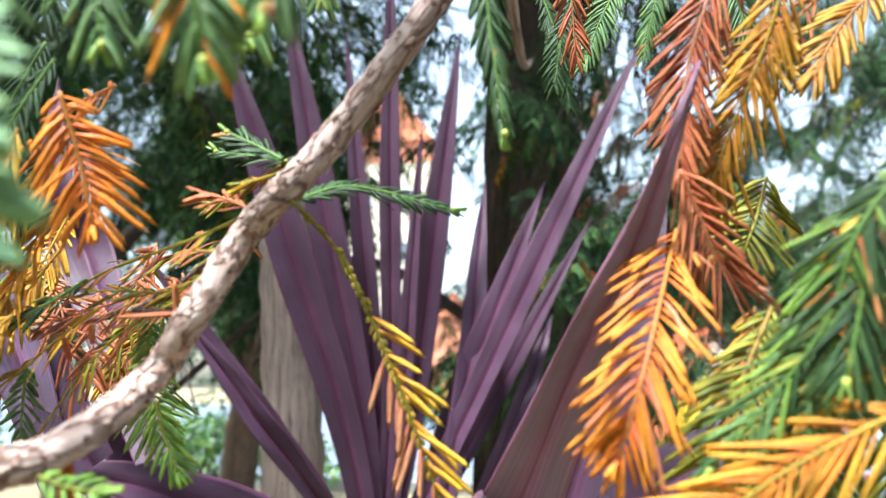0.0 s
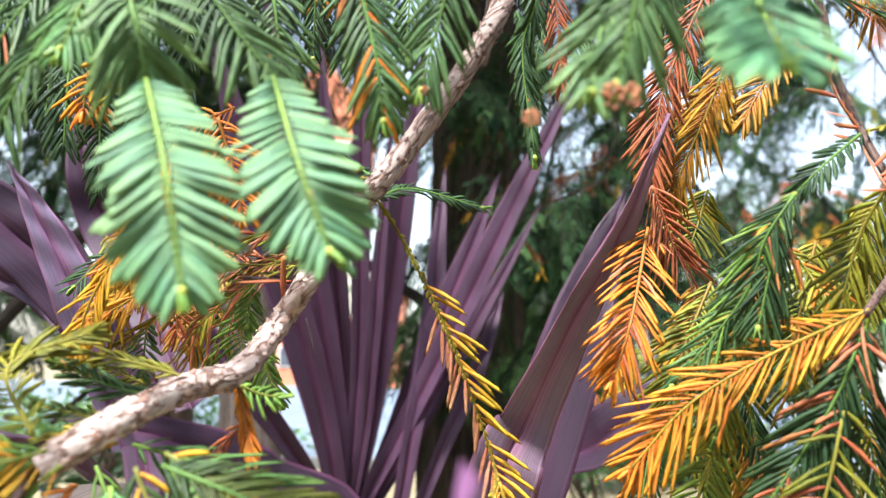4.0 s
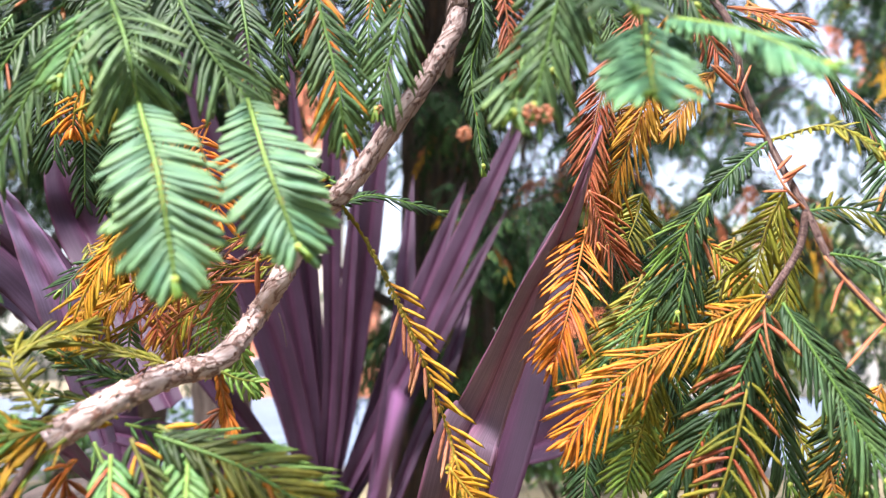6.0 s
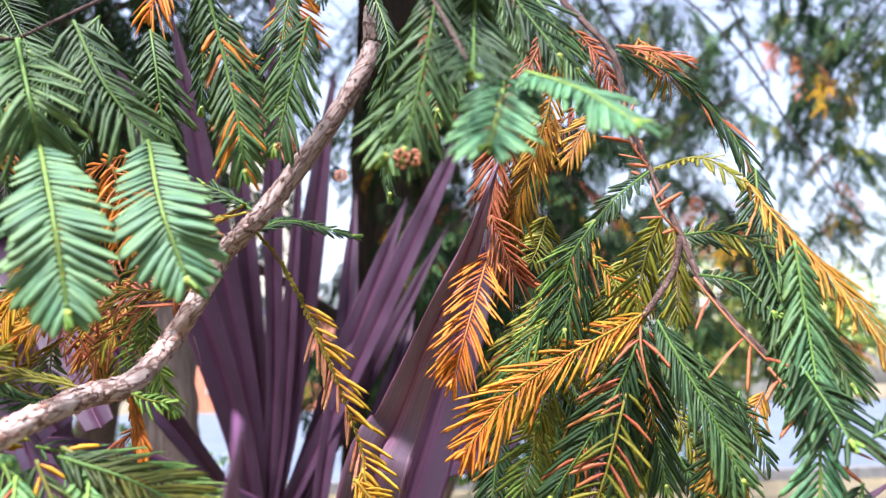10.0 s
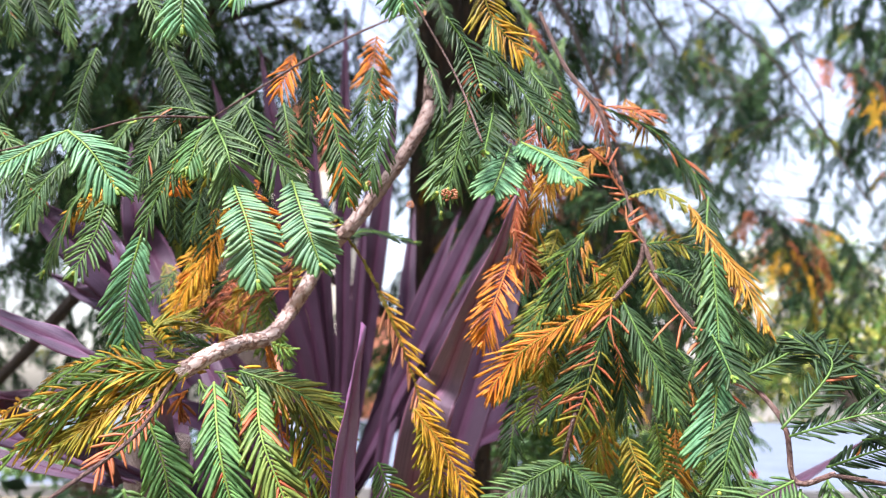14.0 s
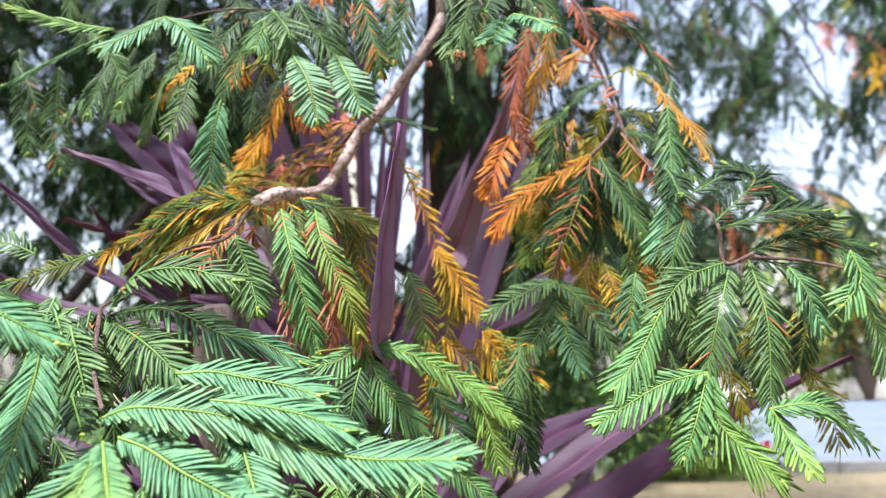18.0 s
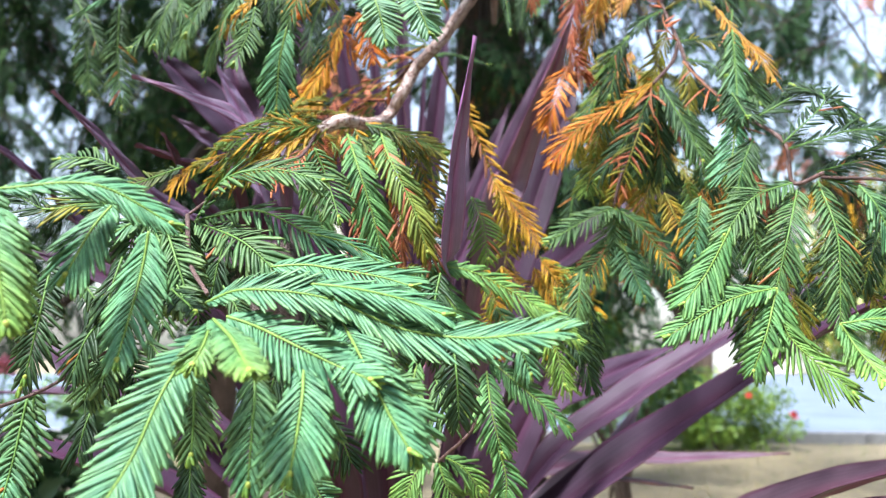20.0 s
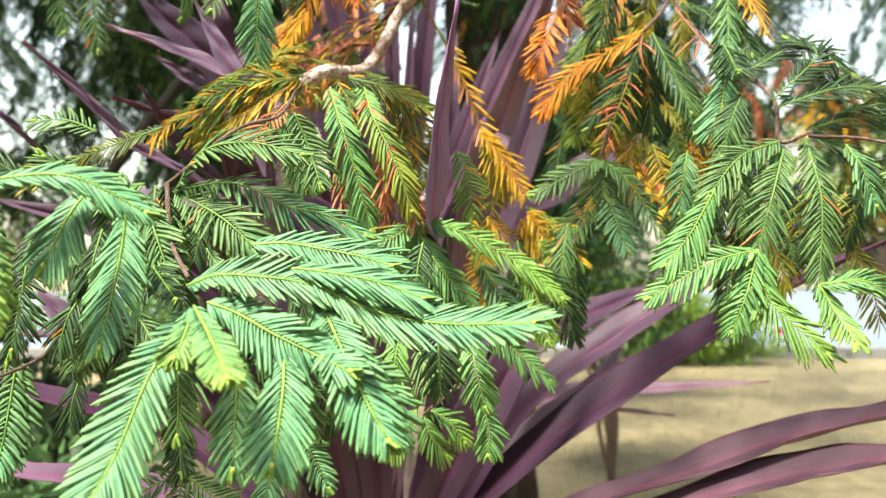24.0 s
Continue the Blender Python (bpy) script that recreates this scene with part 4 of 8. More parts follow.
# yellow-olive sprays at the pale fork
spray([(-0.0636, -0.0762, 0.9624), (-0.0883, -0.0809, 0.9599), (-0.1144, -0.0814, 0.9376)], up=(0, -0.75, 0.66), hue=LIME, stem='y', length=0.016, angle=35, odd=(YELLOW, 0.3))
spray([(-0.0636, -0.0762, 0.9624), (-0.0842, -0.0777, 0.9690), (-0.1085, -0.0714, 0.9644), (-0.1247, -0.0640, 0.9539)], up=(0, -0.75, 0.66), hue=LIME, stem='y', length=0.014, angle=35, odd=(YELLOW, 0.4))
spray([(-0.0615, -0.0771, 0.9648), (-0.0813, -0.0844, 0.9510), (-0.0989, -0.0866, 0.9370)], hue=YELLOW, stem='y', tiphue=OLIVE, length=0.015, angle=40)
spray([(-0.0644, -0.0779, 0.9690), (-0.0809, -0.0597, 0.9815), (-0.0682, -0.0513, 0.9895)], hue=OLIVE, stem='y', length=0.012, angle=35)
spray([(-0.1276, -0.0637, 0.9524), (-0.1364, -0.0622, 0.9453), (-0.1436, -0.0608, 0.9382)], hue=YELLOW, stem='y', length=0.013)
spray([(-0.0703, -0.0837, 0.9469), (-0.0630, -0.0824, 0.9292), (-0.0588, -0.0819, 0.9103)], hue=FRESH, tiphue=FRESH, length=0.016, angle=42)
spray([(-0.0480, -0.0790, 0.9600), (-0.0387, -0.0983, 0.9358), (-0.0314, -0.0989, 0.9124), (-0.0260, -0.0940, 0.8890)], hue=FRESH, tiphue=FRESH, length=0.017, angle=40, odd=(RUST, 0.07), gap=0.0017)
spray([(-0.0314, -0.0799, 0.9615), (-0.0242, -0.0994, 0.9409), (-0.0129, -0.1031, 0.9173), (-0.0064, -0.1013, 0.8971)], hue=FRESH, tiphue=OLIVE, length=0.015, angle=40, odd=(RUST, 0.09))
spray([(-0.0384, -0.0803, 0.9643), (-0.0183, -0.0845, 0.9579), (-0.0000, -0.0878, 0.9477)], up=(0, -0.75, 0.66), hue=DARK, tiphue=OLIVE, length=0.015, angle=38)
spray([(-0.0304, -0.0538, 0.9583), (-0.0265, -0.0431, 0.9292), (-0.0250, -0.0362, 0.8934)], hue=ORANGE, stem='o', length=0.01, angle=35, tiphue=RUST, miss=0.45)
spray([(-0.0160, -0.0787, 0.9546), (-0.0074, -0.0781, 0.9350), (-0.0017, -0.0760, 0.9131)], hue=OLIVE, stem='y', length=0.013, odd=(GREEN, 0.5))
spray([(-0.0648, -0.0851, 0.9537), (-0.0732, -0.0929, 0.9417), (-0.0809, -0.1003, 0.9278)], hue=RUST, stem='o', length=0.01, miss=0.4, bud=False)
spray([(0.0142, -0.0664, 0.9303), (0.0199, -0.0637, 0.9161), (0.0227, -0.0604, 0.8992)], length=0.015, tiphue=LIME)
spray([(-0.0558, -0.0515, 0.9649), (-0.0409, -0.0591, 0.9628), (-0.0264, -0.0676, 0.9601), (-0.0146, -0.0718, 0.9562), (-0.0033, -0.0773, 0.9537)], up=(0, -0.8, 0.6), hue=FRESH, tiphue=LIME, length=0.0155, angle=30, gap=0.0034, width=0.0009, odd=(YELLOW, 0.05))
spray([(-0.0439, -0.0609, 0.9617), (-0.0388, -0.0649, 0.9556), (-0.0337, -0.0685, 0.9478)], hue=FRESH, tiphue=LIME, length=0.0125, angle=32, gap=0.0032, width=0.0009)
spray([(-0.0593, -0.0610, 0.9612), (-0.0538, -0.0648, 0.9544), (-0.0469, -0.0689, 0.9493)], hue=LIME, tiphue=FRESH, length=0.0125, angle=32, gap=0.0032, width=0.0009)
spray([(-0.0585, -0.0499, 0.9663), (-0.0662, -0.0499, 0.9702), (-0.0785, -0.0493, 0.9727)], hue=OLIVE, length=0.006, angle=25, stem='y', tiphue=GREEN)
spray([(-0.0601, -0.0495, 0.9648), (-0.0654, -0.0545, 0.9667), (-0.0759, -0.0532, 0.9654)], hue=YELLOW, length=0.007, angle=25, stem='y', tiphue=OLIVE)
spray([(-0.0531, -0.0419, 0.9752), (-0.0660, -0.0410, 0.9770), (-0.0789, -0.0408, 0.9820)], length=0.009, angle=32)
spray([(-0.0475, -0.0439, 0.9798), (-0.0633, -0.0447, 0.9836), (-0.0867, -0.0403, 0.9858), (-0.1048, -0.0349, 0.9824)], hue=OLIVE, length=0.0085, angle=20, stem='y', gap=0.0028, width=0.0016)
spray([(-0.0824, 0.0106, 1.0139), (-0.0941, 0.0128, 1.0005), (-0.1026, 0.0148, 0.9887)], hue=YELLOW, stem='y', length=0.015, angle=40, width=0.0022)
spray([(-0.0645, -0.0578, 0.9569), (-0.0674, -0.0570, 0.9541), (-0.0660, -0.0560, 0.9483)], hue=ORANGE, length=0.008, angle=32, stem='o', tiphue=RUST)
spray([(-0.0352, -0.0420, 0.9781), (-0.0317, -0.0400, 0.9764), (-0.0272, -0.0381, 0.9755)], hue=LIME, length=0.006, stem='y')
# sprays round the middle node
spray([(-0.0260, -0.0940, 0.8890), (-0.0060, -0.0900, 0.8920)], hue=OLIVE, stem='y', length=0.006, miss=0.5, bud=False)
spray([(-0.0060, -0.0900, 0.8920), (-0.0149, -0.0989, 0.8850), (-0.0236, -0.1006, 0.8824)], up=(0, -0.75, 0.66), hue=FRESH, length=0.016, angle=50)
spray([(-0.0060, -0.0900, 0.8920), (-0.0105, -0.0909, 0.8700), (-0.0202, -0.0942, 0.8598)], hue=FRESH, length=0.014, angle=45)
spray([(-0.0060, -0.0900, 0.8920), (0.0052, -0.0922, 0.8725), (0.0213, -0.0924, 0.8534)], hue=FRESH, length=0.017, angle=42)
spray([(-0.0060, -0.0900, 0.8920), (0.0154, -0.0890, 0.8883), (0.0444, -0.0856, 0.8726), (0.0639, -0.0844, 0.8570)], up=(0, -0.75, 0.66), tiphue=LIME, hue=FRESH, length=0.014, angle=42)
spray([(0.0444, -0.0856, 0.8726), (0.0520, -0.0866, 0.8570), (0.0570, -0.0847, 0.8366)], hue=LIME, length=0.013, angle=45)
spray([(0.0312, -0.0098, 0.9012), (0.0409, -0.0078, 0.8916), (0.0539, -0.0058, 0.8819)], hue=YELLOW, stem='y', tiphue=OLIVE, length=0.014)
spray([(0.0377, -0.0073, 0.8884), (0.0278, -0.0044, 0.8724), (0.0309, -0.0001, 0.8500)], hue=OLIVE, stem='y', tiphue=YELLOW, length=0.015)
spray([(0.0535, -0.0201, 0.9033), (0.0630, -0.0176, 0.8907), (0.0787, -0.0132, 0.8688)], hue=YELLOW, stem='y', tiphue=OLIVE, length=0.015)
spray([(0.0587, -0.0331, 0.8866), (0.0708, -0.0301, 0.8715), (0.0810, -0.0270, 0.8580)], hue=LIME, length=0.014)
spray([(0.0227, -0.0729, 0.8477), (0.0382, -0.0806, 0.8343), (0.0587, -0.0776, 0.8168)], hue=FRESH, length=0.014, angle=45)
spray([(0.0206, -0.0895, 0.8425), (0.0226, -0.0973, 0.8250), (0.0270, -0.0950, 0.8070)], hue=FRESH, length=0.014, angle=48)
spray([(0.0238, -0.0958, 0.8123), (0.0287, -0.0937, 0.7972), (0.0286, -0.0922, 0.7845)], hue=FRESH, length=0.013, angle=45)
spray([(-0.0048, -0.0808, 0.8029), (-0.0125, -0.0864, 0.7959), (-0.0175, -0.0891, 0.7838)], hue=FRESH, tiphue=LIME, length=0.015, angle=45)
spray([(-0.0021, -0.0805, 0.8016), (0.0018, -0.0820, 0.7902), (0.0090, -0.0780, 0.7810)], hue=FRESH, tiphue=LIME, length=0.013, angle=45)
spray([(0.0005, -0.0805, 0.8029), (0.0098, -0.0795, 0.7976), (0.0176, -0.0778, 0.7870)], hue=FRESH, tiphue=LIME, length=0.013, angle=45)
spray([(-0.0074, -0.0756, 0.8587), (0.0035, -0.0781, 0.8424), (0.0100, -0.0806, 0.8238)], hue=DARK, length=0.015, tiphue=GREEN)
spray([(0.0557, -0.0303, 0.8751), (0.0649, -0.0288, 0.8659), (0.0818, -0.0272, 0.8597)], hue=LIME, length=0.012)
spray([(0.0555, -0.0277, 0.8536), (0.0615, -0.0259, 0.8414), (0.0676, -0.0246, 0.8321)], hue=LIME, length=0.015)
spray([(-0.0106, -0.1015, 0.8481), (-0.0133, -0.1104, 0.8291), (-0.0168, -0.1144, 0.8107)], hue=FRESH, length=0.013, angle=42, tiphue=LIME)
wood([(0.0094, -0.0788, 0.8914), (0.0118, -0.0747, 0.8586), (0.0164, -0.0922, 0.8221), (-0.0021, -0.0804, 0.8003)], 0.001, 0.0008, REDBARK, 'twig', n=20, sides=7)
# near sprays in the lower left
# the near cluster of fresh sprays
spray([(-0.0988, -0.1850, 0.8972), (-0.0896, -0.1922, 0.8817), (-0.0772, -0.2043, 0.8650)], up=(-0.1, -0.9, 0.4), hue=GREEN, tiphue=GREEN, length=0.0145, angle=50, gap=0.0019, width=0.0019)
spray([(-0.0431, -0.0920, 0.9176), (-0.0385, -0.0943, 0.9028), (-0.0370, -0.0916, 0.8887)], up=(0.2, -0.9, 0.2), hue=SALMON_DEAD, stem='o', length=0.012, angle=32, gap=0.0024, width=0.0016, miss=0.25, bud=False)
spray([(-0.0234, -0.0943, 0.9304), (-0.0186, -0.0956, 0.9103), (-0.0198, -0.0917, 0.8893)], up=(0.2, -0.9, 0.2), hue=SALMON_DEAD, stem='o', length=0.012, angle=32, gap=0.0024, width=0.0016, miss=0.25, bud=False)
spray([(-0.0162, -0.0963, 0.9247), (-0.0074, -0.0968, 0.9062), (-0.0046, -0.0968, 0.8900)], up=(0.2, -0.9, 0.2), hue=SALMON_DEAD, stem='o', length=0.012, angle=32, gap=0.0024, width=0.0016, miss=0.25, bud=False)
spray([(-0.0322, -0.0847, 0.9063), (-0.0283, -0.0822, 0.8931), (-0.0295, -0.0802, 0.8825)], up=(0.2, -0.9, 0.2), hue=SALMON_DEAD, stem='o', length=0.012, angle=32, gap=0.0024, width=0.0016, miss=0.25, bud=False)
spray([(-0.0875, -0.1728, 0.8979), (-0.0728, -0.1873, 0.9098), (-0.0547, -0.1927, 0.9121), (-0.0361, -0.1969, 0.9073)], up=(0.1, -0.7, 0.7), tiphue=GREEN, length=0.0165, angle=46, gap=0.0021, width=0.00205)
spray([(-0.0871, -0.1729, 0.8983), (-0.0618, -0.1853, 0.8994), (-0.0416, -0.1886, 0.8906), (-0.0337, -0.1831, 0.8882)], up=(0.1, -0.7, 0.7), hue=GREEN, tiphue=BRIGHT, length=0.0135, angle=50, gap=0.002, width=0.0014, bud=False)
spray([(-0.0416, -0.1886, 0.8906), (-0.0295, -0.1830, 0.8880), (-0.0179, -0.1767, 0.8817)], up=(0.1, -0.6, 0.8), hue=BRIGHT, length=0.0145, angle=42, gap=0.0017, width=0.0013)
spray([(-0.0875, -0.1728, 0.8979), (-0.0625, -0.1982, 0.8868), (-0.0493, -0.2032, 0.8762)], up=(0, -0.8, 0.6), hue=GREEN, tiphue=GREEN, length=0.015, angle=48, gap=0.0021, width=0.00205)
spray([(-0.0505, -0.2034, 0.8772), (-0.0396, -0.2035, 0.8778), (-0.0289, -0.2062, 0.8760), (-0.0145, -0.2087, 0.8732), (-0.0056, -0.2102, 0.8704)], up=(0, -0.7, 0.7), hue=BRIGHT, length=0.0145, angle=42, gap=0.00122, width=0.00138)
spray([(-0.0644, -0.2217, 0.8644), (-0.0539, -0.2260, 0.8676), (-0.0414, -0.2290, 0.8672), (-0.0296, -0.2279, 0.8656), (-0.0205, -0.2270, 0.8625)], up=(-0.1, -0.72, 0.68), hue=BRIGHT, length=0.0125, angle=42, loose=True, bud=False, gap=0.00122, width=0.00138)
spray([(-0.0259, -0.2276, 0.8653), (-0.0163, -0.2275, 0.8605), (-0.0044, -0.2273, 0.8560), (0.0123, -0.2308, 0.8538), (0.0257, -0.2398, 0.8544), (0.0348, -0.2461, 0.8550)], up=(-0.1, -0.6, 0.8), hue=BRIGHT, length=0.0155, angle=38, loose=True, gap=0.00122, width=0.00138)
spray([(-0.0330, -0.2254, 0.8695), (-0.0217, -0.2254, 0.8683), (-0.0075, -0.2241, 0.8654), (0.0051, -0.2238, 0.8609)], up=(0, -0.6, 0.8), hue=BRIGHT, length=0.015, angle=36, gap=0.00122, width=0.00138)
spray([(-0.0599, -0.2289, 0.8576), (-0.0634, -0.2484, 0.8426), (-0.0669, -0.2587, 0.8253), (-0.0692, -0.2703, 0.8140)], up=(0.3, -0.75, 0.6), hue=BRIGHT, length=0.0125, angle=42, loose=True, gap=0.00122, width=0.00138)
spray([(-0.0643, -0.2376, 0.8454), (-0.0681, -0.2433, 0.8340), (-0.0729, -0.2468, 0.8194)], up=(0.3, -0.75, 0.6), hue=BRIGHT, length=0.0105, angle=42, gap=0.00122, width=0.00138)
spray([(-0.0577, -0.2339, 0.8590), (-0.0435, -0.2625, 0.8533), (-0.0359, -0.2767, 0.8484), (-0.0331, -0.2813, 0.8460)], up=(0.1, -0.5, 0.86), hue=BRIGHT, tiphue=LIME, length=0.0068, angle=46, gap=0.00122, width=0.00138)
spray([(-0.0582, -0.2339, 0.8583), (-0.0548, -0.2483, 0.8521), (-0.0556, -0.2531, 0.8470)], up=(0.2, -0.6, 0.8), hue=BRIGHT, tiphue=LIME, length=0.0068, angle=46, gap=0.00122, width=0.00138)
spray([(-0.0551, -0.2307, 0.8599), (-0.0463, -0.2328, 0.8571), (-0.0335, -0.2415, 0.8519), (-0.0225, -0.2433, 0.8468), (-0.0123, -0.2493, 0.8432)], up=(0, -0.85, 0.5), hue=BRIGHT, length=0.0125, angle=46, gap=0.00122, width=0.00138)
spray([(-0.0256, -0.2254, 0.8631), (-0.0211, -0.2307, 0.8558), (-0.0139, -0.2446, 0.8463), (-0.0072, -0.2504, 0.8349), (-0.0019, -0.2535, 0.8268)], up=(0.2, -0.9, 0.4), hue=BRIGHT, length=0.0115, angle=50, gap=0.00122, width=0.00138)
spray([(-0.0207, -0.2350, 0.8453), (-0.0093, -0.2388, 0.8410), (-0.0033, -0.2409, 0.8340), (-0.0006, -0.2432, 0.8244)], up=(0.1, -0.9, 0.4), hue=GREEN, tiphue=BRIGHT, length=0.0115, angle=48, gap=0.00122, width=0.00138)
spray([(-0.0303, -0.2430, 0.8470), (-0.0287, -0.2504, 0.8389), (-0.0288, -0.2549, 0.8299), (-0.0295, -0.2574, 0.8218)], up=(0, -0.95, 0.3), hue=BRIGHT, length=0.0125, angle=48, gap=0.00122, width=0.00138)
spray([(-0.0459, -0.2343, 0.8483), (-0.0432, -0.2415, 0.8382), (-0.0429, -0.2440, 0.8297), (-0.0433, -0.2442, 0.8172)], up=(0, -0.95, 0.3), hue=GREEN, tiphue=BRIGHT, length=0.012, angle=48, gap=0.00122, width=0.00138)
spray([(-0.0662, -0.2237, 0.8450), (-0.0649, -0.2258, 0.8324), (-0.0646, -0.2272, 0.8222)], up=(0, -0.95, 0.3), hue=GREEN, tiphue=GREEN, length=0.0095, angle=48, gap=0.00122, width=0.00138)
spray([(-0.0318, -0.2258, 0.8434), (-0.0302, -0.2270, 0.8326), (-0.0295, -0.2265, 0.8249)], up=(0, -0.95, 0.3), hue=GREEN, tiphue=BRIGHT, length=0.011, angle=48, gap=0.00122, width=0.00138)
spray([(-0.0824, -0.2224, 0.8857), (-0.0827, -0.2239, 0.8767), (-0.0826, -0.2283, 0.8658), (-0.0823, -0.2373, 0.8484)], up=(-0.1, -0.95, 0.3), hue=BRIGHT, length=0.0125, angle=48, gap=0.00122, width=0.00138)
spray([(-0.1110, -0.2572, 0.8924), (-0.1064, -0.2580, 0.8822), (-0.1031, -0.2577, 0.8709), (-0.1012, -0.2565, 0.8598)], up=(-0.1, -0.95, 0.3), hue=BRIGHT, tiphue=LIME, length=0.0115, angle=48, gap=0.00122, width=0.00138)
spray([(-0.0919, -0.1885, 0.8935), (-0.0840, -0.1972, 0.8808), (-0.0773, -0.2007, 0.8658)], up=(-0.1, -0.95, 0.3), hue=GREEN, tiphue=GREEN, length=0.0135, angle=46, gap=0.0021, width=0.00205)
spray([(-0.0474, -0.1579, 0.9298), (-0.0423, -0.1565, 0.9172), (-0.0371, -0.1600, 0.9025)], length=0.012, gap=0.0019, width=0.0018)
spray([(-0.0965, -0.1738, 0.8959), (-0.0939, -0.1822, 0.8768), (-0.0619, -0.2367, 0.8610)], hue=DARK, length=0.0108, angle=45, gap=0.0019, width=0.0018)
spray([(-0.1068, -0.2568, 0.8908), (-0.0854, -0.2501, 0.8933), (-0.0677, -0.2429, 0.8845)], up=(0, -0.72, 0.68), hue=BRIGHT, length=0.0095, angle=42, gap=0.00122, width=0.00138)
spray([(-0.1352, -0.1811, 0.8815), (-0.1328, -0.1897, 0.8633), (-0.1368, -0.1885, 0.8427)], hue=DARK, length=0.0116, gap=0.0019, width=0.0018)
spray([(-0.1416, -0.1783, 0.8348), (-0.1423, -0.1820, 0.8159), (-0.1428, -0.1860, 0.8016)], length=0.0116, tiphue=BRIGHT, gap=0.0019, width=0.0018)
spray([(-0.1399, -0.1768, 0.8364), (-0.1403, -0.1795, 0.8171), (-0.1443, -0.1822, 0.7966)], length=0.0116, tiphue=BRIGHT, gap=0.0019, width=0.0018)
spray([(-0.1416, -0.1807, 0.8683), (-0.1408, -0.1790, 0.8544), (-0.1449, -0.1773, 0.8384)], hue=DARK, length=0.0116, gap=0.0019, width=0.0018)
spray([(-0.1037, -0.2647, 0.8851), (-0.0981, -0.2679, 0.8721), (-0.0926, -0.2708, 0.8566)], hue=BRIGHT, length=0.0095, angle=45, tiphue=LIME, gap=0.00122, width=0.00138)
spray([(-0.1353, -0.1477, 0.9145), (-0.1560, -0.1479, 0.9078), (-0.1721, -0.1494, 0.9147)], up=(0, -0.75, 0.66), hue=DARK, length=0.0128, angle=40, gap=0.0019, width=0.0018)
spray([(-0.1342, -0.1382, 0.9272), (-0.1457, -0.1390, 0.9318), (-0.1595, -0.1388, 0.9318)], up=(0, -0.75, 0.66), length=0.012)
spray([(-0.1107, -0.1289, 0.9304), (-0.1321, -0.1273, 0.9234), (-0.1583, -0.1252, 0.9141)], up=(0, -0.75, 0.66), hue=DARK, tiphue=OLIVE, length=0.012)
spray([(-0.0682, -0.0963, 0.8058), (-0.0546, -0.1042, 0.7924), (-0.0440, -0.1020, 0.7720)], tiphue=BRIGHT, length=0.01176, gap=0.0016)
spray([(-0.0732, -0.0968, 0.8058), (-0.0680, -0.1049, 0.7851), (-0.0700, -0.1139, 0.7683)], tiphue=BRIGHT, length=0.01176, gap=0.0016)
spray([(-0.0953, -0.1442, 0.8094), (-0.0944, -0.1485, 0.7994), (-0.0920, -0.1530, 0.7920)], hue=DARK, length=0.0095, gap=0.0019, width=0.0018)
spray([(-0.0920, -0.1530, 0.7920), (-0.1080, -0.1535, 0.7836), (-0.1206, -0.1539, 0.7733)], length=0.0116, gap=0.0019, width=0.0018)
spray([(-0.0920, -0.1530, 0.7920), (-0.0789, -0.1508, 0.7814), (-0.0665, -0.1490, 0.7709)], length=0.0116, gap=0.0019, width=0.0018)
spray([(-0.0920, -0.1530, 0.7920), (-0.0925, -0.1517, 0.7773), (-0.0936, -0.1509, 0.7648)], length=0.01, gap=0.0019, width=0.0018)
spray([(-0.0940, -0.1640, 0.9020), (-0.0969, -0.1376, 0.8551), (-0.0953, -0.1444, 0.8115), (-0.0920, -0.1530, 0.7920)], hue=DARK, length=0.01, angle=40, stem='g', bud=False, short=0.8, gap=0.0019, width=0.0018)
wood([(-0.0060, -0.0900, 0.8920), (-0.0513, -0.0873, 0.8406), (-0.0693, -0.1015, 0.8064)], 0.001, 0.0008, REDBARK, 'twig', n=16, sides=7)
wood([(-0.1483, -0.1908, 0.8306), (-0.1291, -0.1897, 0.8382), (-0.1147, -0.1841, 0.8490), (-0.1045, -0.1786, 0.8559)], 0.0007, 0.0004, REDBARK, 'twig', n=16, sides=7)
spray([(-0.0644, -0.0771, 0.9648), (-0.0825, -0.0825, 0.9625), (-0.1081, -0.0866, 0.9535)], up=(0.0, -0.85, 0.5), hue=LIME, tiphue=LIME, stem='y', length=0.014, angle=36, gap=0.003, odd=(YELLOW, .42))
spray([(-0.0615, -0.0774, 0.9662), (-0.0853, -0.0814, 0.9570), (-0.1191, -0.0825, 0.9333)], up=(0.0, -0.85, 0.5), hue=LIME, tiphue=LIME, stem='y', length=0.014, angle=36, gap=0.003, odd=(YELLOW, .42))
spray([(-0.0672, -0.0765, 0.9621), (-0.0908, -0.0798, 0.9488), (-0.1109, -0.0824, 0.9320)], up=(0.0, -0.85, 0.5), hue=YELLOW, tiphue=OLIVE, stem='y', length=0.014, angle=36, gap=0.003, odd=(YELLOW, .2))
spray([(-0.0587, -0.0769, 0.9634), (-0.0713, -0.0805, 0.9515), (-0.0808, -0.0838, 0.9373)], up=(0.0, -0.85, 0.5), hue=LIME, tiphue=LIME, stem='y', length=0.014, angle=36, gap=0.003, odd=(YELLOW, .42))
spray([(-0.0700, -0.0768, 0.9635), (-0.0964, -0.0808, 0.9543), (-0.1218, -0.0843, 0.9427)], up=(0.0, -0.85, 0.5), tiphue=OLIVE, stem='y', length=0.014, angle=36, gap=0.003, odd=(YELLOW, .2))
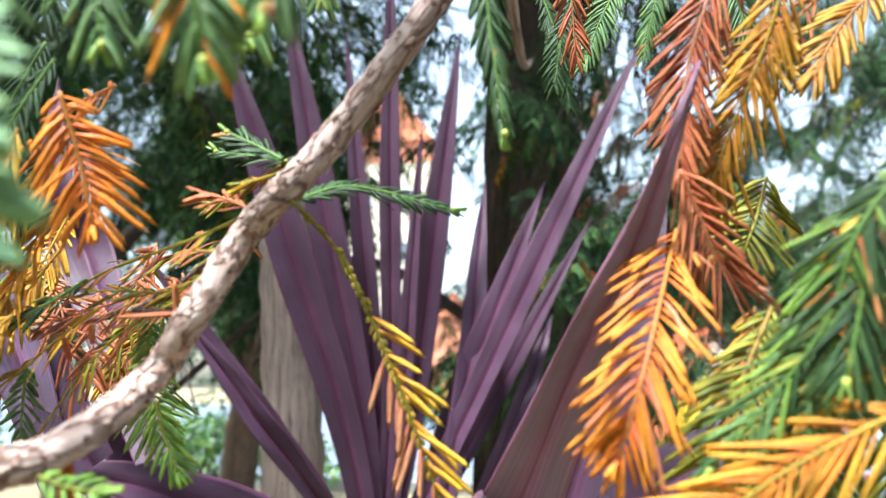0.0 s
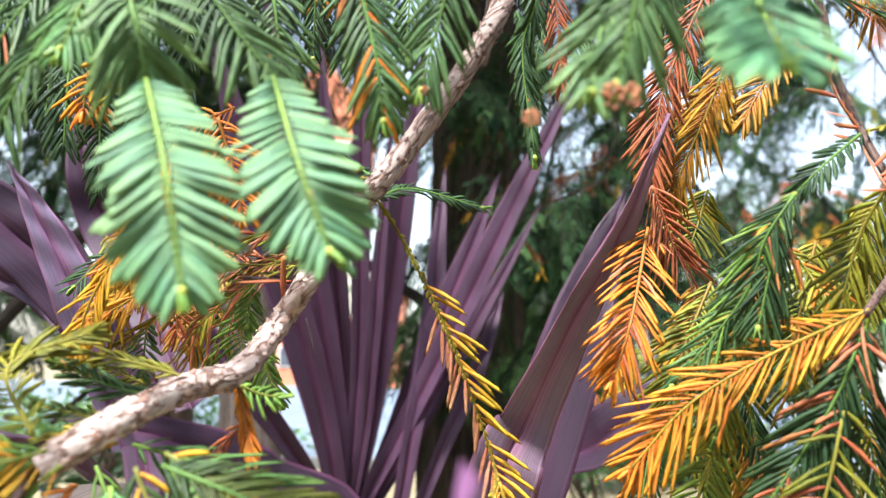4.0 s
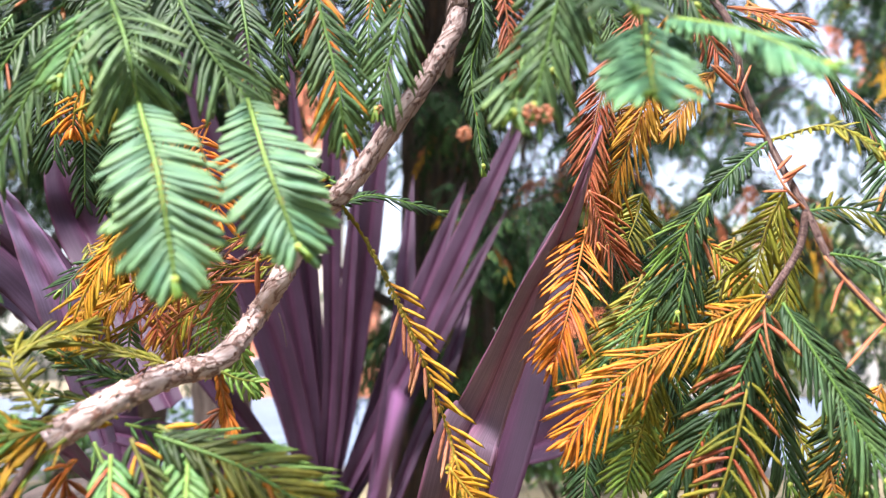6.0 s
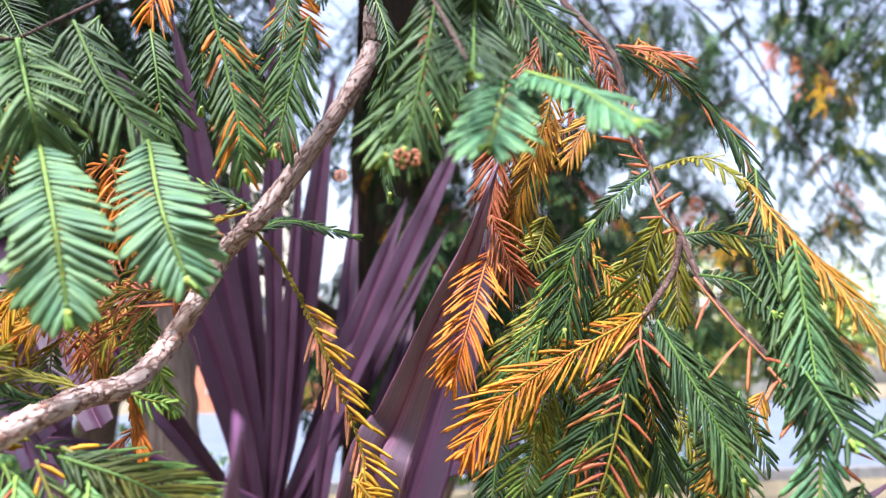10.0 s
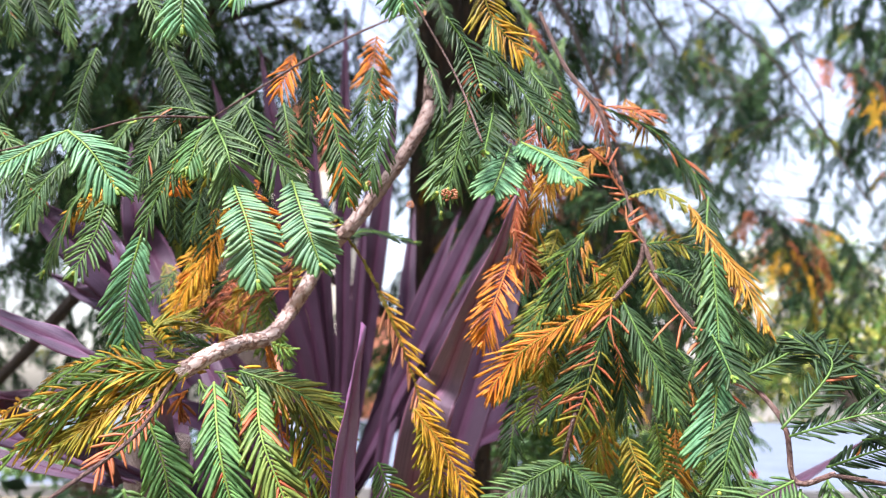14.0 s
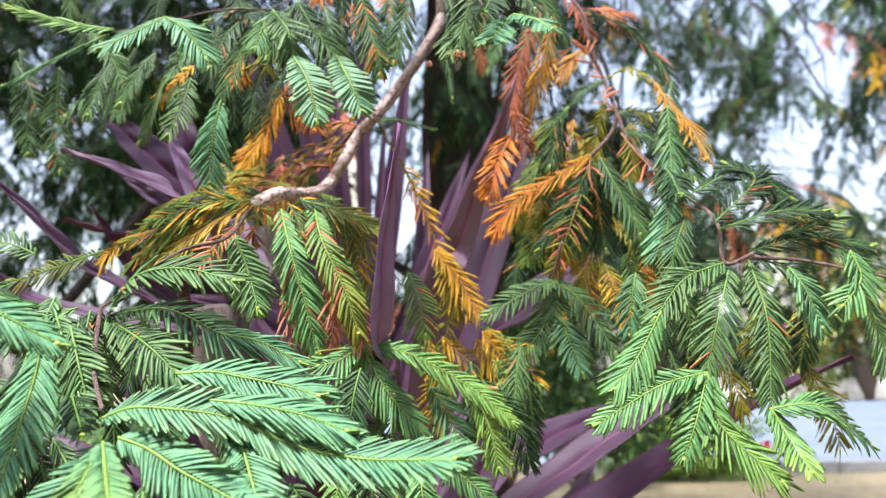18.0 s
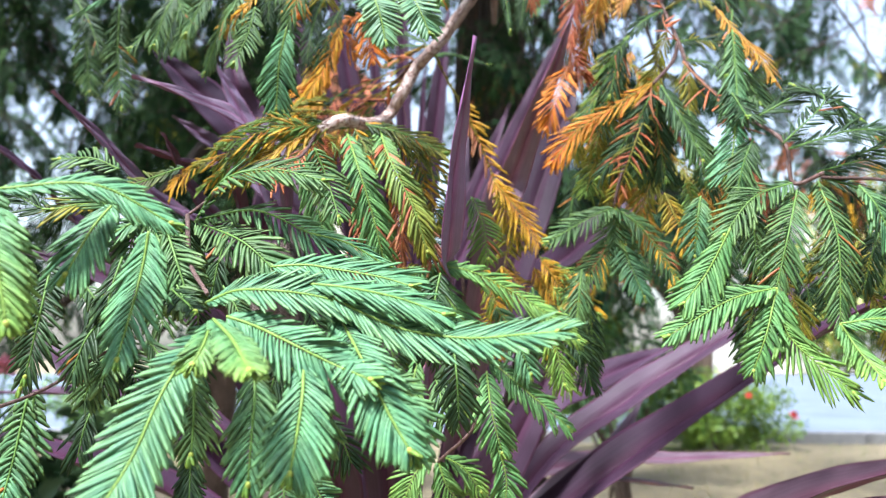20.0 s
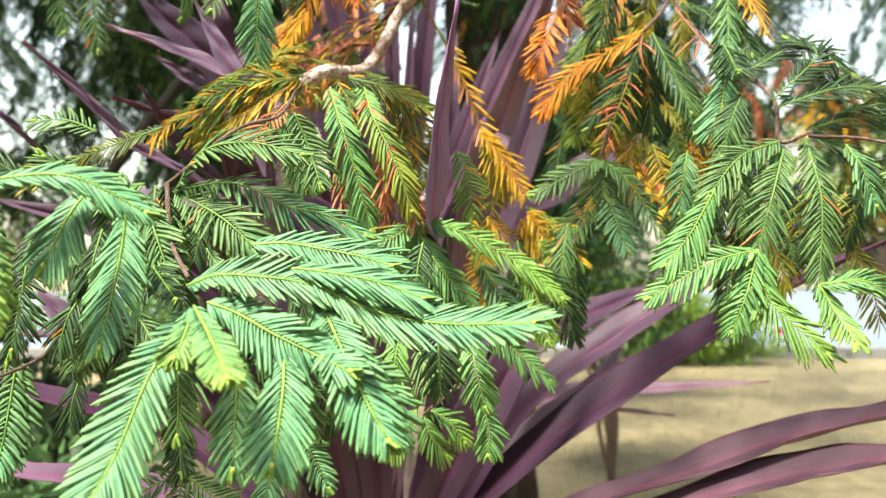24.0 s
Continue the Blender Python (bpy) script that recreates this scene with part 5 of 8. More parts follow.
spray([(-0.0389, -0.0777, 0.9662), (-0.0157, -0.0817, 0.9541), (0.0013, -0.0847, 0.9371)], up=(0.0, -0.85, 0.5), tiphue=OLIVE, stem='y', length=0.014, angle=36, gap=0.003, odd=(YELLOW, .2))
spray([(-0.0446, -0.0771, 0.9634), (-0.0380, -0.0804, 0.9487), (-0.0425, -0.0821, 0.9265)], up=(0.0, -0.85, 0.5), hue=DARK, tiphue=OLIVE, stem='y', length=0.014, angle=36, gap=0.003, odd=(YELLOW, .2))
spray([(-0.0276, -0.0773, 0.9634), (-0.0129, -0.0786, 0.9377), (-0.0124, -0.0804, 0.9157)], up=(0.0, -0.85, 0.5), hue=LIME, tiphue=LIME, stem='y', length=0.014, angle=36, gap=0.003, odd=(YELLOW, .42))
# more sprays that fill the near cluster
spray([(-0.1024, -0.1541, 0.9022), (-0.1010, -0.1597, 0.8889), (-0.1013, -0.1597, 0.8677)], hue=DARK, tiphue=GREEN, length=0.0128, angle=44, gap=0.0019, width=0.0018)
spray([(-0.1022, -0.1643, 0.9022), (-0.1117, -0.1715, 0.8976), (-0.1226, -0.1740, 0.8905)], tiphue=BRIGHT, length=0.0125, angle=40, gap=0.0019, width=0.0018)
spray([(-0.1105, -0.1650, 0.9063), (-0.1107, -0.1711, 0.8956), (-0.1126, -0.1719, 0.8788)], tiphue=BRIGHT, length=0.0121, angle=48, gap=0.0019, width=0.0018)
spray([(-0.1146, -0.1642, 0.9022), (-0.1228, -0.1728, 0.9052), (-0.1325, -0.1777, 0.9100)], hue=DARK, tiphue=GREEN, length=0.0128, angle=40, gap=0.0019, width=0.0018)
spray([(-0.1325, -0.1550, 0.9086), (-0.1376, -0.1628, 0.9068), (-0.1446, -0.1662, 0.9043)], hue=OLIVE, tiphue=OLIVE, length=0.0128, angle=44, gap=0.0019, width=0.0018)
spray([(-0.0870, -0.2351, 0.8918), (-0.0890, -0.2426, 0.8829), (-0.0931, -0.2461, 0.8707)], hue=BRIGHT, tiphue=BRIGHT, length=0.0128, angle=44, gap=0.00122, width=0.00138)
spray([(-0.1049, -0.1697, 0.8989), (-0.0942, -0.1760, 0.8876), (-0.0858, -0.1781, 0.8714)], hue=DARK, tiphue=GREEN, length=0.0122, angle=48, gap=0.0019, width=0.0018)
spray([(-0.0096, -0.0788, 0.8865), (-0.0127, -0.0840, 0.8710), (-0.0163, -0.0836, 0.8469)], hue=GREEN, tiphue=GREEN, length=0.0164, angle=40)
spray([(-0.0323, -0.0867, 0.8728), (-0.0257, -0.0923, 0.8600), (-0.0200, -0.0924, 0.8398)], hue=GREEN, tiphue=GREEN, length=0.0166, angle=48)
spray([(0.0040, -0.0761, 0.8731), (0.0072, -0.0815, 0.8589), (0.0099, -0.0812, 0.8365)], hue=GREEN, tiphue=GREEN, length=0.0158, angle=44)
spray([(0.0257, -0.0758, 0.8730), (0.0338, -0.0815, 0.8608), (0.0415, -0.0818, 0.8415)], tiphue=BRIGHT, length=0.0164, angle=48)
spray([(0.1256, -0.0801, 0.9264), (0.1219, -0.0859, 0.9147), (0.1194, -0.0865, 0.8967)], tiphue=BRIGHT, length=0.0138, angle=44)
spray([(0.1477, -0.0804, 0.9263), (0.1476, -0.0858, 0.9127), (0.1488, -0.0858, 0.8913)], hue=DARK, tiphue=GREEN, length=0.0154, angle=44)
spray([(0.1853, -0.1109, 0.9241), (0.1887, -0.1171, 0.9134), (0.1940, -0.1180, 0.8969)], tiphue=BRIGHT, length=0.0148, angle=40)
spray([(0.2060, -0.1031, 0.9351), (0.2131, -0.1101, 0.9285), (0.2221, -0.1124, 0.9190)], hue=DARK, tiphue=GREEN, length=0.0142, angle=40)
spray([(0.1899, -0.0940, 0.9414), (0.1992, -0.1026, 0.9434), (0.2101, -0.1076, 0.9476)], hue=DARK, tiphue=GREEN, length=0.0133, angle=44)
spray([(0.1505, -0.0857, 0.9535), (0.1435, -0.0913, 0.9412), (0.1381, -0.0918, 0.9229)], hue=DARK, tiphue=GREEN, length=0.0155, angle=44)
spray([(0.1797, -0.0793, 0.9716), (0.1929, -0.0861, 0.9639), (0.2075, -0.0883, 0.9531)], hue=DARK, tiphue=GREEN, length=0.0151, angle=48)
spray([(0.1596, -0.0358, 1.0164), (0.1601, -0.0406, 0.9988), (0.1619, -0.0396, 0.9730)], hue=DARK, tiphue=GREEN, length=0.0149, angle=44)
spray([(0.1370, -0.0300, 0.9878), (0.1395, -0.0349, 0.9708), (0.1431, -0.0340, 0.9452)], hue=DARK, tiphue=GREEN, length=0.0136, angle=48)
spray([(0.1141, -0.0301, 0.9845), (0.1091, -0.0351, 0.9688), (0.1051, -0.0346, 0.9452)], hue=DARK, tiphue=GREEN, length=0.0138, angle=44)
spray([(0.0983, -0.0135, 1.0051), (0.0919, -0.0186, 0.9896), (0.0863, -0.0182, 0.9668)], hue=OLIVE, tiphue=OLIVE, length=0.0167, angle=48)
spray([(0.1045, -0.0203, 1.0241), (0.0963, -0.0251, 1.0072), (0.0891, -0.0243, 0.9823)], hue=DARK, tiphue=GREEN, length=0.0155, angle=44, width=0.0013)
spray([(-0.0345, -0.0471, 1.0866), (-0.0303, -0.0521, 1.0701), (-0.0266, -0.0518, 1.0474)], hue=DARK, tiphue=GREEN, length=0.0137, angle=44)
spray([(-0.0167, -0.0299, 1.1020), (-0.0127, -0.0345, 1.0835), (-0.0091, -0.0336, 1.0577)], hue=DARK, tiphue=GREEN, length=0.016, angle=44)
spray([(0.0029, -0.0135, 1.1215), (0.0014, -0.0179, 1.1021), (-0.0001, -0.0167, 1.0751)], hue=DARK, tiphue=GREEN, length=0.0155, angle=40)
spray([(-0.0458, -0.0569, 1.0854), (-0.0538, -0.0620, 1.0702), (-0.0623, -0.0620, 1.0499)], hue=DARK, tiphue=GREEN, length=0.0166, angle=40)
spray([(-0.0750, -0.0641, 1.0719), (-0.0822, -0.0695, 1.0584), (-0.0901, -0.0700, 1.0404)], hue=DARK, tiphue=GREEN, length=0.0164, angle=48)
spray([(0.0604, -0.0695, 1.0862), (0.0551, -0.0747, 1.0713), (0.0503, -0.0749, 1.0515)], hue=DARK, tiphue=GREEN, length=0.0139, angle=48)
spray([(0.0772, -0.0616, 1.0970), (0.0838, -0.0673, 1.0840), (0.0908, -0.0683, 1.0672)], hue=DARK, tiphue=GREEN, length=0.0155, angle=40)
spray([(-0.1275, -0.0514, 1.0572), (-0.1339, -0.0569, 1.0439), (-0.1416, -0.0574, 1.0257)], hue=DARK, tiphue=GREEN, length=0.0135, angle=40)
spray([(-0.1527, -0.0500, 1.0511), (-0.1555, -0.0555, 1.0378), (-0.1599, -0.0560, 1.0197)], hue=DARK, tiphue=GREEN, length=0.0142, angle=40)
spray([(0.0291, -0.0125, 0.9532), (0.0350, -0.0146, 0.9333), (0.0433, -0.0164, 0.9121)], hue=YELLOW, stem='y', length=0.013, angle=42, tiphue=OLIVE, odd=(YELLOW, .2))
spray([(0.0507, -0.0069, 0.9006), (0.0581, -0.0093, 0.8859), (0.0684, -0.0113, 0.8699)], hue=YELLOW, stem='y', length=0.013, angle=42, tiphue=OLIVE, odd=(YELLOW, .2))
spray([(0.0221, -0.0090, 0.9008), (0.0266, -0.0115, 0.8845), (0.0325, -0.0139, 0.8685)], hue=OLIVE, stem='y', length=0.013, angle=42, tiphue=LIME, odd=(YELLOW, .42))
spray([(0.0698, -0.0052, 0.8973), (0.0770, -0.0079, 0.8858), (0.0856, -0.0104, 0.8745)], hue=OLIVE, stem='y', length=0.013, angle=42, tiphue=LIME, odd=(YELLOW, .42))
spray([(0.0540, -0.0071, 0.9070), (0.0661, -0.0096, 0.8985), (0.0796, -0.0122, 0.8932)], hue=LIME, stem='y', length=0.013, angle=42, tiphue=LIME, odd=(YELLOW, .42))
# fill sprays deeper between; the DARK ones carry the gaps' shade in their colour
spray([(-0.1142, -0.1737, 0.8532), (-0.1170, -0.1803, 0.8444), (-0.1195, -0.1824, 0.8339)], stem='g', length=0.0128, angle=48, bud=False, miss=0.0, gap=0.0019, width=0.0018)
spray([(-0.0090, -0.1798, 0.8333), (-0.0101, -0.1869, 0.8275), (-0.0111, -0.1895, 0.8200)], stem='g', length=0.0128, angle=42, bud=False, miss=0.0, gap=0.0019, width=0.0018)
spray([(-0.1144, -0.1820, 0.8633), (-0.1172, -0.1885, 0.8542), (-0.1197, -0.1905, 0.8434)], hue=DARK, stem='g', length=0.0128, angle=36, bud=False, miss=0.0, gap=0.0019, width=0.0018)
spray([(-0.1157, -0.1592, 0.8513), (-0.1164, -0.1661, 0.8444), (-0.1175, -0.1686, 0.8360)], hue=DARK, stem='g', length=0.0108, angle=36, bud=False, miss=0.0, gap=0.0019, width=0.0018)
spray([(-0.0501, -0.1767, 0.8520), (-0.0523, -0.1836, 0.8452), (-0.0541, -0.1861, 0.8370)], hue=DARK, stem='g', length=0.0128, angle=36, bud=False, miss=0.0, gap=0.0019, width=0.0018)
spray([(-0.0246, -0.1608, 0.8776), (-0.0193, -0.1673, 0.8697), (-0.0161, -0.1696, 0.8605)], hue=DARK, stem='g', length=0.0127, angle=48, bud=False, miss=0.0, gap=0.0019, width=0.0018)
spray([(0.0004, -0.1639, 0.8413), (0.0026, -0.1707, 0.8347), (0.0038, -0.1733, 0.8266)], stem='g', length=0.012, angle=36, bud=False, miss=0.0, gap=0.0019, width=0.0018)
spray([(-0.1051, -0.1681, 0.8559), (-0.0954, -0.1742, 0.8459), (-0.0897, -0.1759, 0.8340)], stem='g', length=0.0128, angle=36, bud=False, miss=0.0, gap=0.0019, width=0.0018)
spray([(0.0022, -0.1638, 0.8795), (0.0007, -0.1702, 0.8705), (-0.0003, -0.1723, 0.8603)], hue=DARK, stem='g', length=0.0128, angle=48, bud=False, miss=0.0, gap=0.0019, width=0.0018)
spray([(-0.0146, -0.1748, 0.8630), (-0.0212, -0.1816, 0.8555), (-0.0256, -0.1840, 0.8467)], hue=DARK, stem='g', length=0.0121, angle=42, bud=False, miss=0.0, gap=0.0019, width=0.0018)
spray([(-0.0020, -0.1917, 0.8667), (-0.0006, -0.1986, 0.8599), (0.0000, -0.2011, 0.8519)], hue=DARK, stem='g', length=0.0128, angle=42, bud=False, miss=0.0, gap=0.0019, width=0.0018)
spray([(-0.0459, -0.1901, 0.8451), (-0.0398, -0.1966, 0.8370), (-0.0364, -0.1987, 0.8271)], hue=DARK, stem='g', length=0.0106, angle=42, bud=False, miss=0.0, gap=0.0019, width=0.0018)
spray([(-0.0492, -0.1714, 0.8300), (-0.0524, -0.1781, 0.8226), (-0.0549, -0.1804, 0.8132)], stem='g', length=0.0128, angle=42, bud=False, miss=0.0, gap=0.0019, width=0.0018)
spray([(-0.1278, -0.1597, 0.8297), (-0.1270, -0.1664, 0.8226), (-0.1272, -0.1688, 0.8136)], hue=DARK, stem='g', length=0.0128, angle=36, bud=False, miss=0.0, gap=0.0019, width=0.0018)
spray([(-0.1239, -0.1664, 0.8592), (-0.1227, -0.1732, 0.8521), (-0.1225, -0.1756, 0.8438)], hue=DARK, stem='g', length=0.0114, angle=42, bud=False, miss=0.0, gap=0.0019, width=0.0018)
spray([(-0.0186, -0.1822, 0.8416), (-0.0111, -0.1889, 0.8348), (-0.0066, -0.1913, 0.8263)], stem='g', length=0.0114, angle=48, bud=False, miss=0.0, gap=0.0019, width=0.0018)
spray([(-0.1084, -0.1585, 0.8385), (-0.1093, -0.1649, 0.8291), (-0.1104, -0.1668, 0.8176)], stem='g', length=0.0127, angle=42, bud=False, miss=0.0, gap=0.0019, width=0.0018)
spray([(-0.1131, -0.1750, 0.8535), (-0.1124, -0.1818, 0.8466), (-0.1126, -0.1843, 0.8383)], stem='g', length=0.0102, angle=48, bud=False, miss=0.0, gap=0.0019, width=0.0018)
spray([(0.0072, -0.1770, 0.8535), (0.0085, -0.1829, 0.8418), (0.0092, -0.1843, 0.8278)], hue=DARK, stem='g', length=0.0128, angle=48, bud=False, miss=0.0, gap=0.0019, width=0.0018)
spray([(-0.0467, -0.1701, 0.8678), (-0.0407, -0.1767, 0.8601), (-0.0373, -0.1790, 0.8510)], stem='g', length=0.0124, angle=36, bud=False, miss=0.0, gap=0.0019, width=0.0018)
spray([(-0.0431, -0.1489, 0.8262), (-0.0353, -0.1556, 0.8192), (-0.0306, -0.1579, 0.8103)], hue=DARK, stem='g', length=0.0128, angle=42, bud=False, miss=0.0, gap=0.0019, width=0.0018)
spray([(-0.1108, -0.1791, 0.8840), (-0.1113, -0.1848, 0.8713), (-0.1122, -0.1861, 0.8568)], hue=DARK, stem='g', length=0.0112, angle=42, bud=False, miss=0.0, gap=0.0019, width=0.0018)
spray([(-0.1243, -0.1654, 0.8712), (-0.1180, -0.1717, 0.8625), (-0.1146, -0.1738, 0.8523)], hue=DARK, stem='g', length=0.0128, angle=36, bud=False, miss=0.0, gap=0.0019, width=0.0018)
spray([(0.1533, -0.0336, 0.8916), (0.1579, -0.0380, 0.8720), (0.1613, -0.0376, 0.8490)], hue=DARK, stem='g', length=0.0154, angle=42, bud=False, miss=0.0)
spray([(0.2249, -0.0578, 0.9179), (0.2147, -0.0629, 0.9014), (0.2086, -0.0634, 0.8824)], hue=DARK, stem='g', length=0.0138, angle=42, bud=False, miss=0.0)
spray([(0.1623, -0.0592, 0.9187), (0.1587, -0.0637, 0.8993), (0.1567, -0.0636, 0.8769)], hue=DARK, stem='g', length=0.0132, angle=36, bud=False, miss=0.0)
spray([(0.1487, -0.0658, 0.9185), (0.1419, -0.0718, 0.9072), (0.1378, -0.0735, 0.8945)], hue=DARK, stem='g', length=0.0146, angle=48, bud=False, miss=0.0)
spray([(0.2131, -0.0585, 0.8836), (0.2202, -0.0630, 0.8649), (0.2253, -0.0628, 0.8429)], hue=OLIVE, stem='o', length=0.0148, angle=48, bud=False, miss=0.0)
spray([(0.2006, -0.0505, 0.9143), (0.1931, -0.0566, 0.9028), (0.1887, -0.0582, 0.8898)], hue=OLIVE, stem='o', length=0.0131, angle=36, bud=False, miss=0.0)
spray([(0.2206, -0.0407, 0.9108), (0.2170, -0.0465, 0.8984), (0.2152, -0.0479, 0.8843)], hue=OLIVE, stem='o', length=0.011, angle=48, bud=False, miss=0.0)
spray([(0.1419, -0.0381, 0.9159), (0.1350, -0.0440, 0.9033), (0.1308, -0.0454, 0.8891)], hue=DARK, stem='g', length=0.0118, angle=36, bud=False, miss=0.0)
spray([(0.1725, -0.0506, 0.8906), (0.1777, -0.0560, 0.8763), (0.1814, -0.0568, 0.8598)], hue=OLIVE, stem='o', length=0.0135, angle=36, bud=False, miss=0.0)
spray([(0.1786, -0.0376, 0.9100), (0.1680, -0.0421, 0.8900), (0.1616, -0.0418, 0.8667)], hue=OLIVE, stem='o', length=0.0119, angle=48, bud=False, miss=0.0)
spray([(0.2008, -0.0618, 0.9140), (0.1925, -0.0665, 0.8953), (0.1876, -0.0665, 0.8736)], hue=DARK, stem='g', length=0.0134, angle=48, bud=False, miss=0.0)
spray([(0.1597, -0.0587, 0.8825), (0.1518, -0.0641, 0.8677), (0.1470, -0.0650, 0.8503)], hue=DARK, stem='g', length=0.0144, angle=36, bud=False, miss=0.0)
spray([(0.1363, -0.0479, 0.9178), (0.1401, -0.0537, 0.9057), (0.1428, -0.0551, 0.8922)], hue=DARK, stem='g', length=0.0156, angle=36, bud=False, miss=0.0)
spray([(0.1871, -0.0360, 0.9024), (0.1904, -0.0411, 0.8868), (0.1930, -0.0417, 0.8687)], hue=DARK, stem='g', length=0.0121, angle=48, bud=False, miss=0.0)
spray([(0.0953, 0.0130, 1.0041), (0.1040, 0.0088, 0.9832), (0.1098, 0.0091, 0.9598)], hue=DARK, stem='g', length=0.0152, angle=36, bud=False, miss=0.0)
spray([(0.1831, 0.0178, 0.9746), (0.1675, 0.0139, 0.9518), (0.1576, 0.0147, 0.9257)], hue=AMBER, stem='o', length=0.0154, angle=42, bud=False, miss=0.0)
spray([(0.1502, 0.0252, 0.9511), (0.1603, 0.0217, 0.9267), (0.1671, 0.0229, 0.8985)], hue=DARK, stem='g', length=0.0155, angle=42, bud=False, miss=0.0)
spray([(0.1852, 0.0419, 0.9745), (0.1729, 0.0376, 0.9539), (0.1652, 0.0380, 0.9302)], hue=OLIVE, stem='o', length=0.0144, angle=36, bud=False, miss=0.0)
spray([(0.0837, 0.0218, 0.9762), (0.0966, 0.0177, 0.9547), (0.1051, 0.0183, 0.9302)], hue=OLIVE, stem='o', length=0.0124, angle=36, bud=False, miss=0.0)
spray([(0.1129, -0.0086, 1.0002), (0.1204, -0.0136, 0.9835), (0.1254, -0.0142, 0.9652)], hue=AMBER, stem='o', length=0.0158, angle=36, bud=False, miss=0.0)
spray([(0.1180, 0.0388, 0.9668), (0.1229, 0.0347, 0.9452), (0.1262, 0.0353, 0.9203)], hue=AMBER, stem='o', length=0.0152, angle=48, bud=False, miss=0.0)
spray([(0.1004, 0.0336, 1.0148), (0.0960, 0.0289, 0.9963), (0.0932, 0.0287, 0.9757)], hue=AMBER, stem='o', length=0.0147, angle=48, bud=False, miss=0.0)
spray([(0.1565, 0.0285, 1.0437), (0.1550, 0.0239, 1.0250), (0.1542, 0.0237, 1.0045)], hue=OLIVE, stem='o', length=0.0137, angle=36, bud=False, miss=0.0)
spray([(0.1610, 0.0148, 0.9811), (0.1712, 0.0096, 0.9657), (0.1782, 0.0088, 0.9486)], hue=DARK, stem='g', length=0.012, angle=48, bud=False, miss=0.0)
spray([(0.0923, -0.0030, 1.0106), (0.0819, -0.0072, 0.9896), (0.0753, -0.0069, 0.9660)], hue=OLIVE, stem='o', length=0.0129, angle=48, bud=False, miss=0.0)
spray([(0.1155, -0.0016, 0.9860), (0.1190, -0.0069, 0.9707), (0.1214, -0.0077, 0.9537)], hue=DARK, stem='g', length=0.0114, angle=36, bud=False, miss=0.0)
spray([(0.0833, 0.0301, 0.9652), (0.0781, 0.0258, 0.9449), (0.0747, 0.0261, 0.9216)], hue=DARK, stem='g', length=0.0115, angle=42, bud=False, miss=0.0)
spray([(0.1520, 0.0003, 0.9488), (0.1517, -0.0044, 0.9305), (0.1518, -0.0044, 0.9094)], hue=AMBER, stem='o', length=0.0128, angle=48, bud=False, miss=0.0)
spray([(0.1030, 0.0271, 0.9852), (0.1022, 0.0226, 0.9662), (0.1017, 0.0226, 0.9446)], hue=DARK, stem='g', length=0.0159, angle=42, bud=False, miss=0.0)
spray([(0.1104, 0.0068, 1.0156), (0.1229, 0.0023, 0.9963), (0.1311, 0.0023, 0.9747)], hue=DARK, stem='g', length=0.0113, angle=42, bud=False, miss=0.0)
spray([(0.1664, 0.0038, 0.9750), (0.1571, -0.0009, 0.9565), (0.1513, -0.0011, 0.9356)], hue=DARK, stem='g', length=0.016, angle=42, bud=False, miss=0.0)
spray([(0.1313, -0.0033, 0.9688), (0.1187, -0.0075, 0.9480), (0.1107, -0.0071, 0.9242)], hue=OLIVE, stem='o', length=0.0131, angle=36, bud=False, miss=0.0)
spray([(0.1126, -0.0055, 1.0330), (0.1023, -0.0097, 1.0121), (0.0958, -0.0094, 0.9888)], hue=AMBER, stem='o', length=0.0118, angle=36, bud=False, miss=0.0)
spray([(0.1070, 0.0185, 0.9759), (0.1083, 0.0130, 0.9617), (0.1093, 0.0119, 0.9458)], hue=AMBER, stem='o', length=0.0141, angle=42, bud=False, miss=0.0)
spray([(0.1402, 0.0362, 0.9818), (0.1527, 0.0310, 0.9661), (0.1611, 0.0303, 0.9487)], hue=OLIVE, stem='o', length=0.0117, angle=48, bud=False, miss=0.0)
spray([(0.1250, -0.0014, 1.0239), (0.1170, -0.0053, 1.0015), (0.1120, -0.0047, 0.9764)], hue=OLIVE, stem='o', length=0.0159, angle=48, bud=False, miss=0.0)
spray([(-0.1046, -0.0049, 1.1354), (-0.0982, -0.0087, 1.1142), (-0.0944, -0.0081, 1.0912)], hue=DARK, stem='g', length=0.0114, angle=48, bud=False, miss=0.0)
spray([(-0.1782, -0.0259, 1.0844), (-0.1618, -0.0297, 1.0638), (-0.1517, -0.0291, 1.0409)], stem='g', length=0.0134, angle=42, bud=False, miss=0.0)
spray([(-0.1518, 0.0054, 1.0777), (-0.1631, 0.0007, 1.0595), (-0.1709, 0.0006, 1.0395)], stem='g', length=0.0139, angle=48, bud=False, miss=0.0)
spray([(-0.1101, -0.0255, 1.0885), (-0.1213, -0.0290, 1.0649), (-0.1288, -0.0279, 1.0386)], stem='g', length=0.0147, angle=48, bud=False, miss=0.0)
spray([(-0.0642, -0.0094, 1.0658), (-0.0718, -0.0133, 1.0440), (-0.0769, -0.0125, 1.0196)], hue=DARK, stem='g', length=0.0145, angle=42, bud=False, miss=0.0)
spray([(-0.2002, -0.0026, 1.1877), (-0.1832, -0.0065, 1.1675), (-0.1726, -0.0062, 1.1461)], hue=DARK, stem='g', length=0.0158, angle=42, bud=False, miss=0.0)
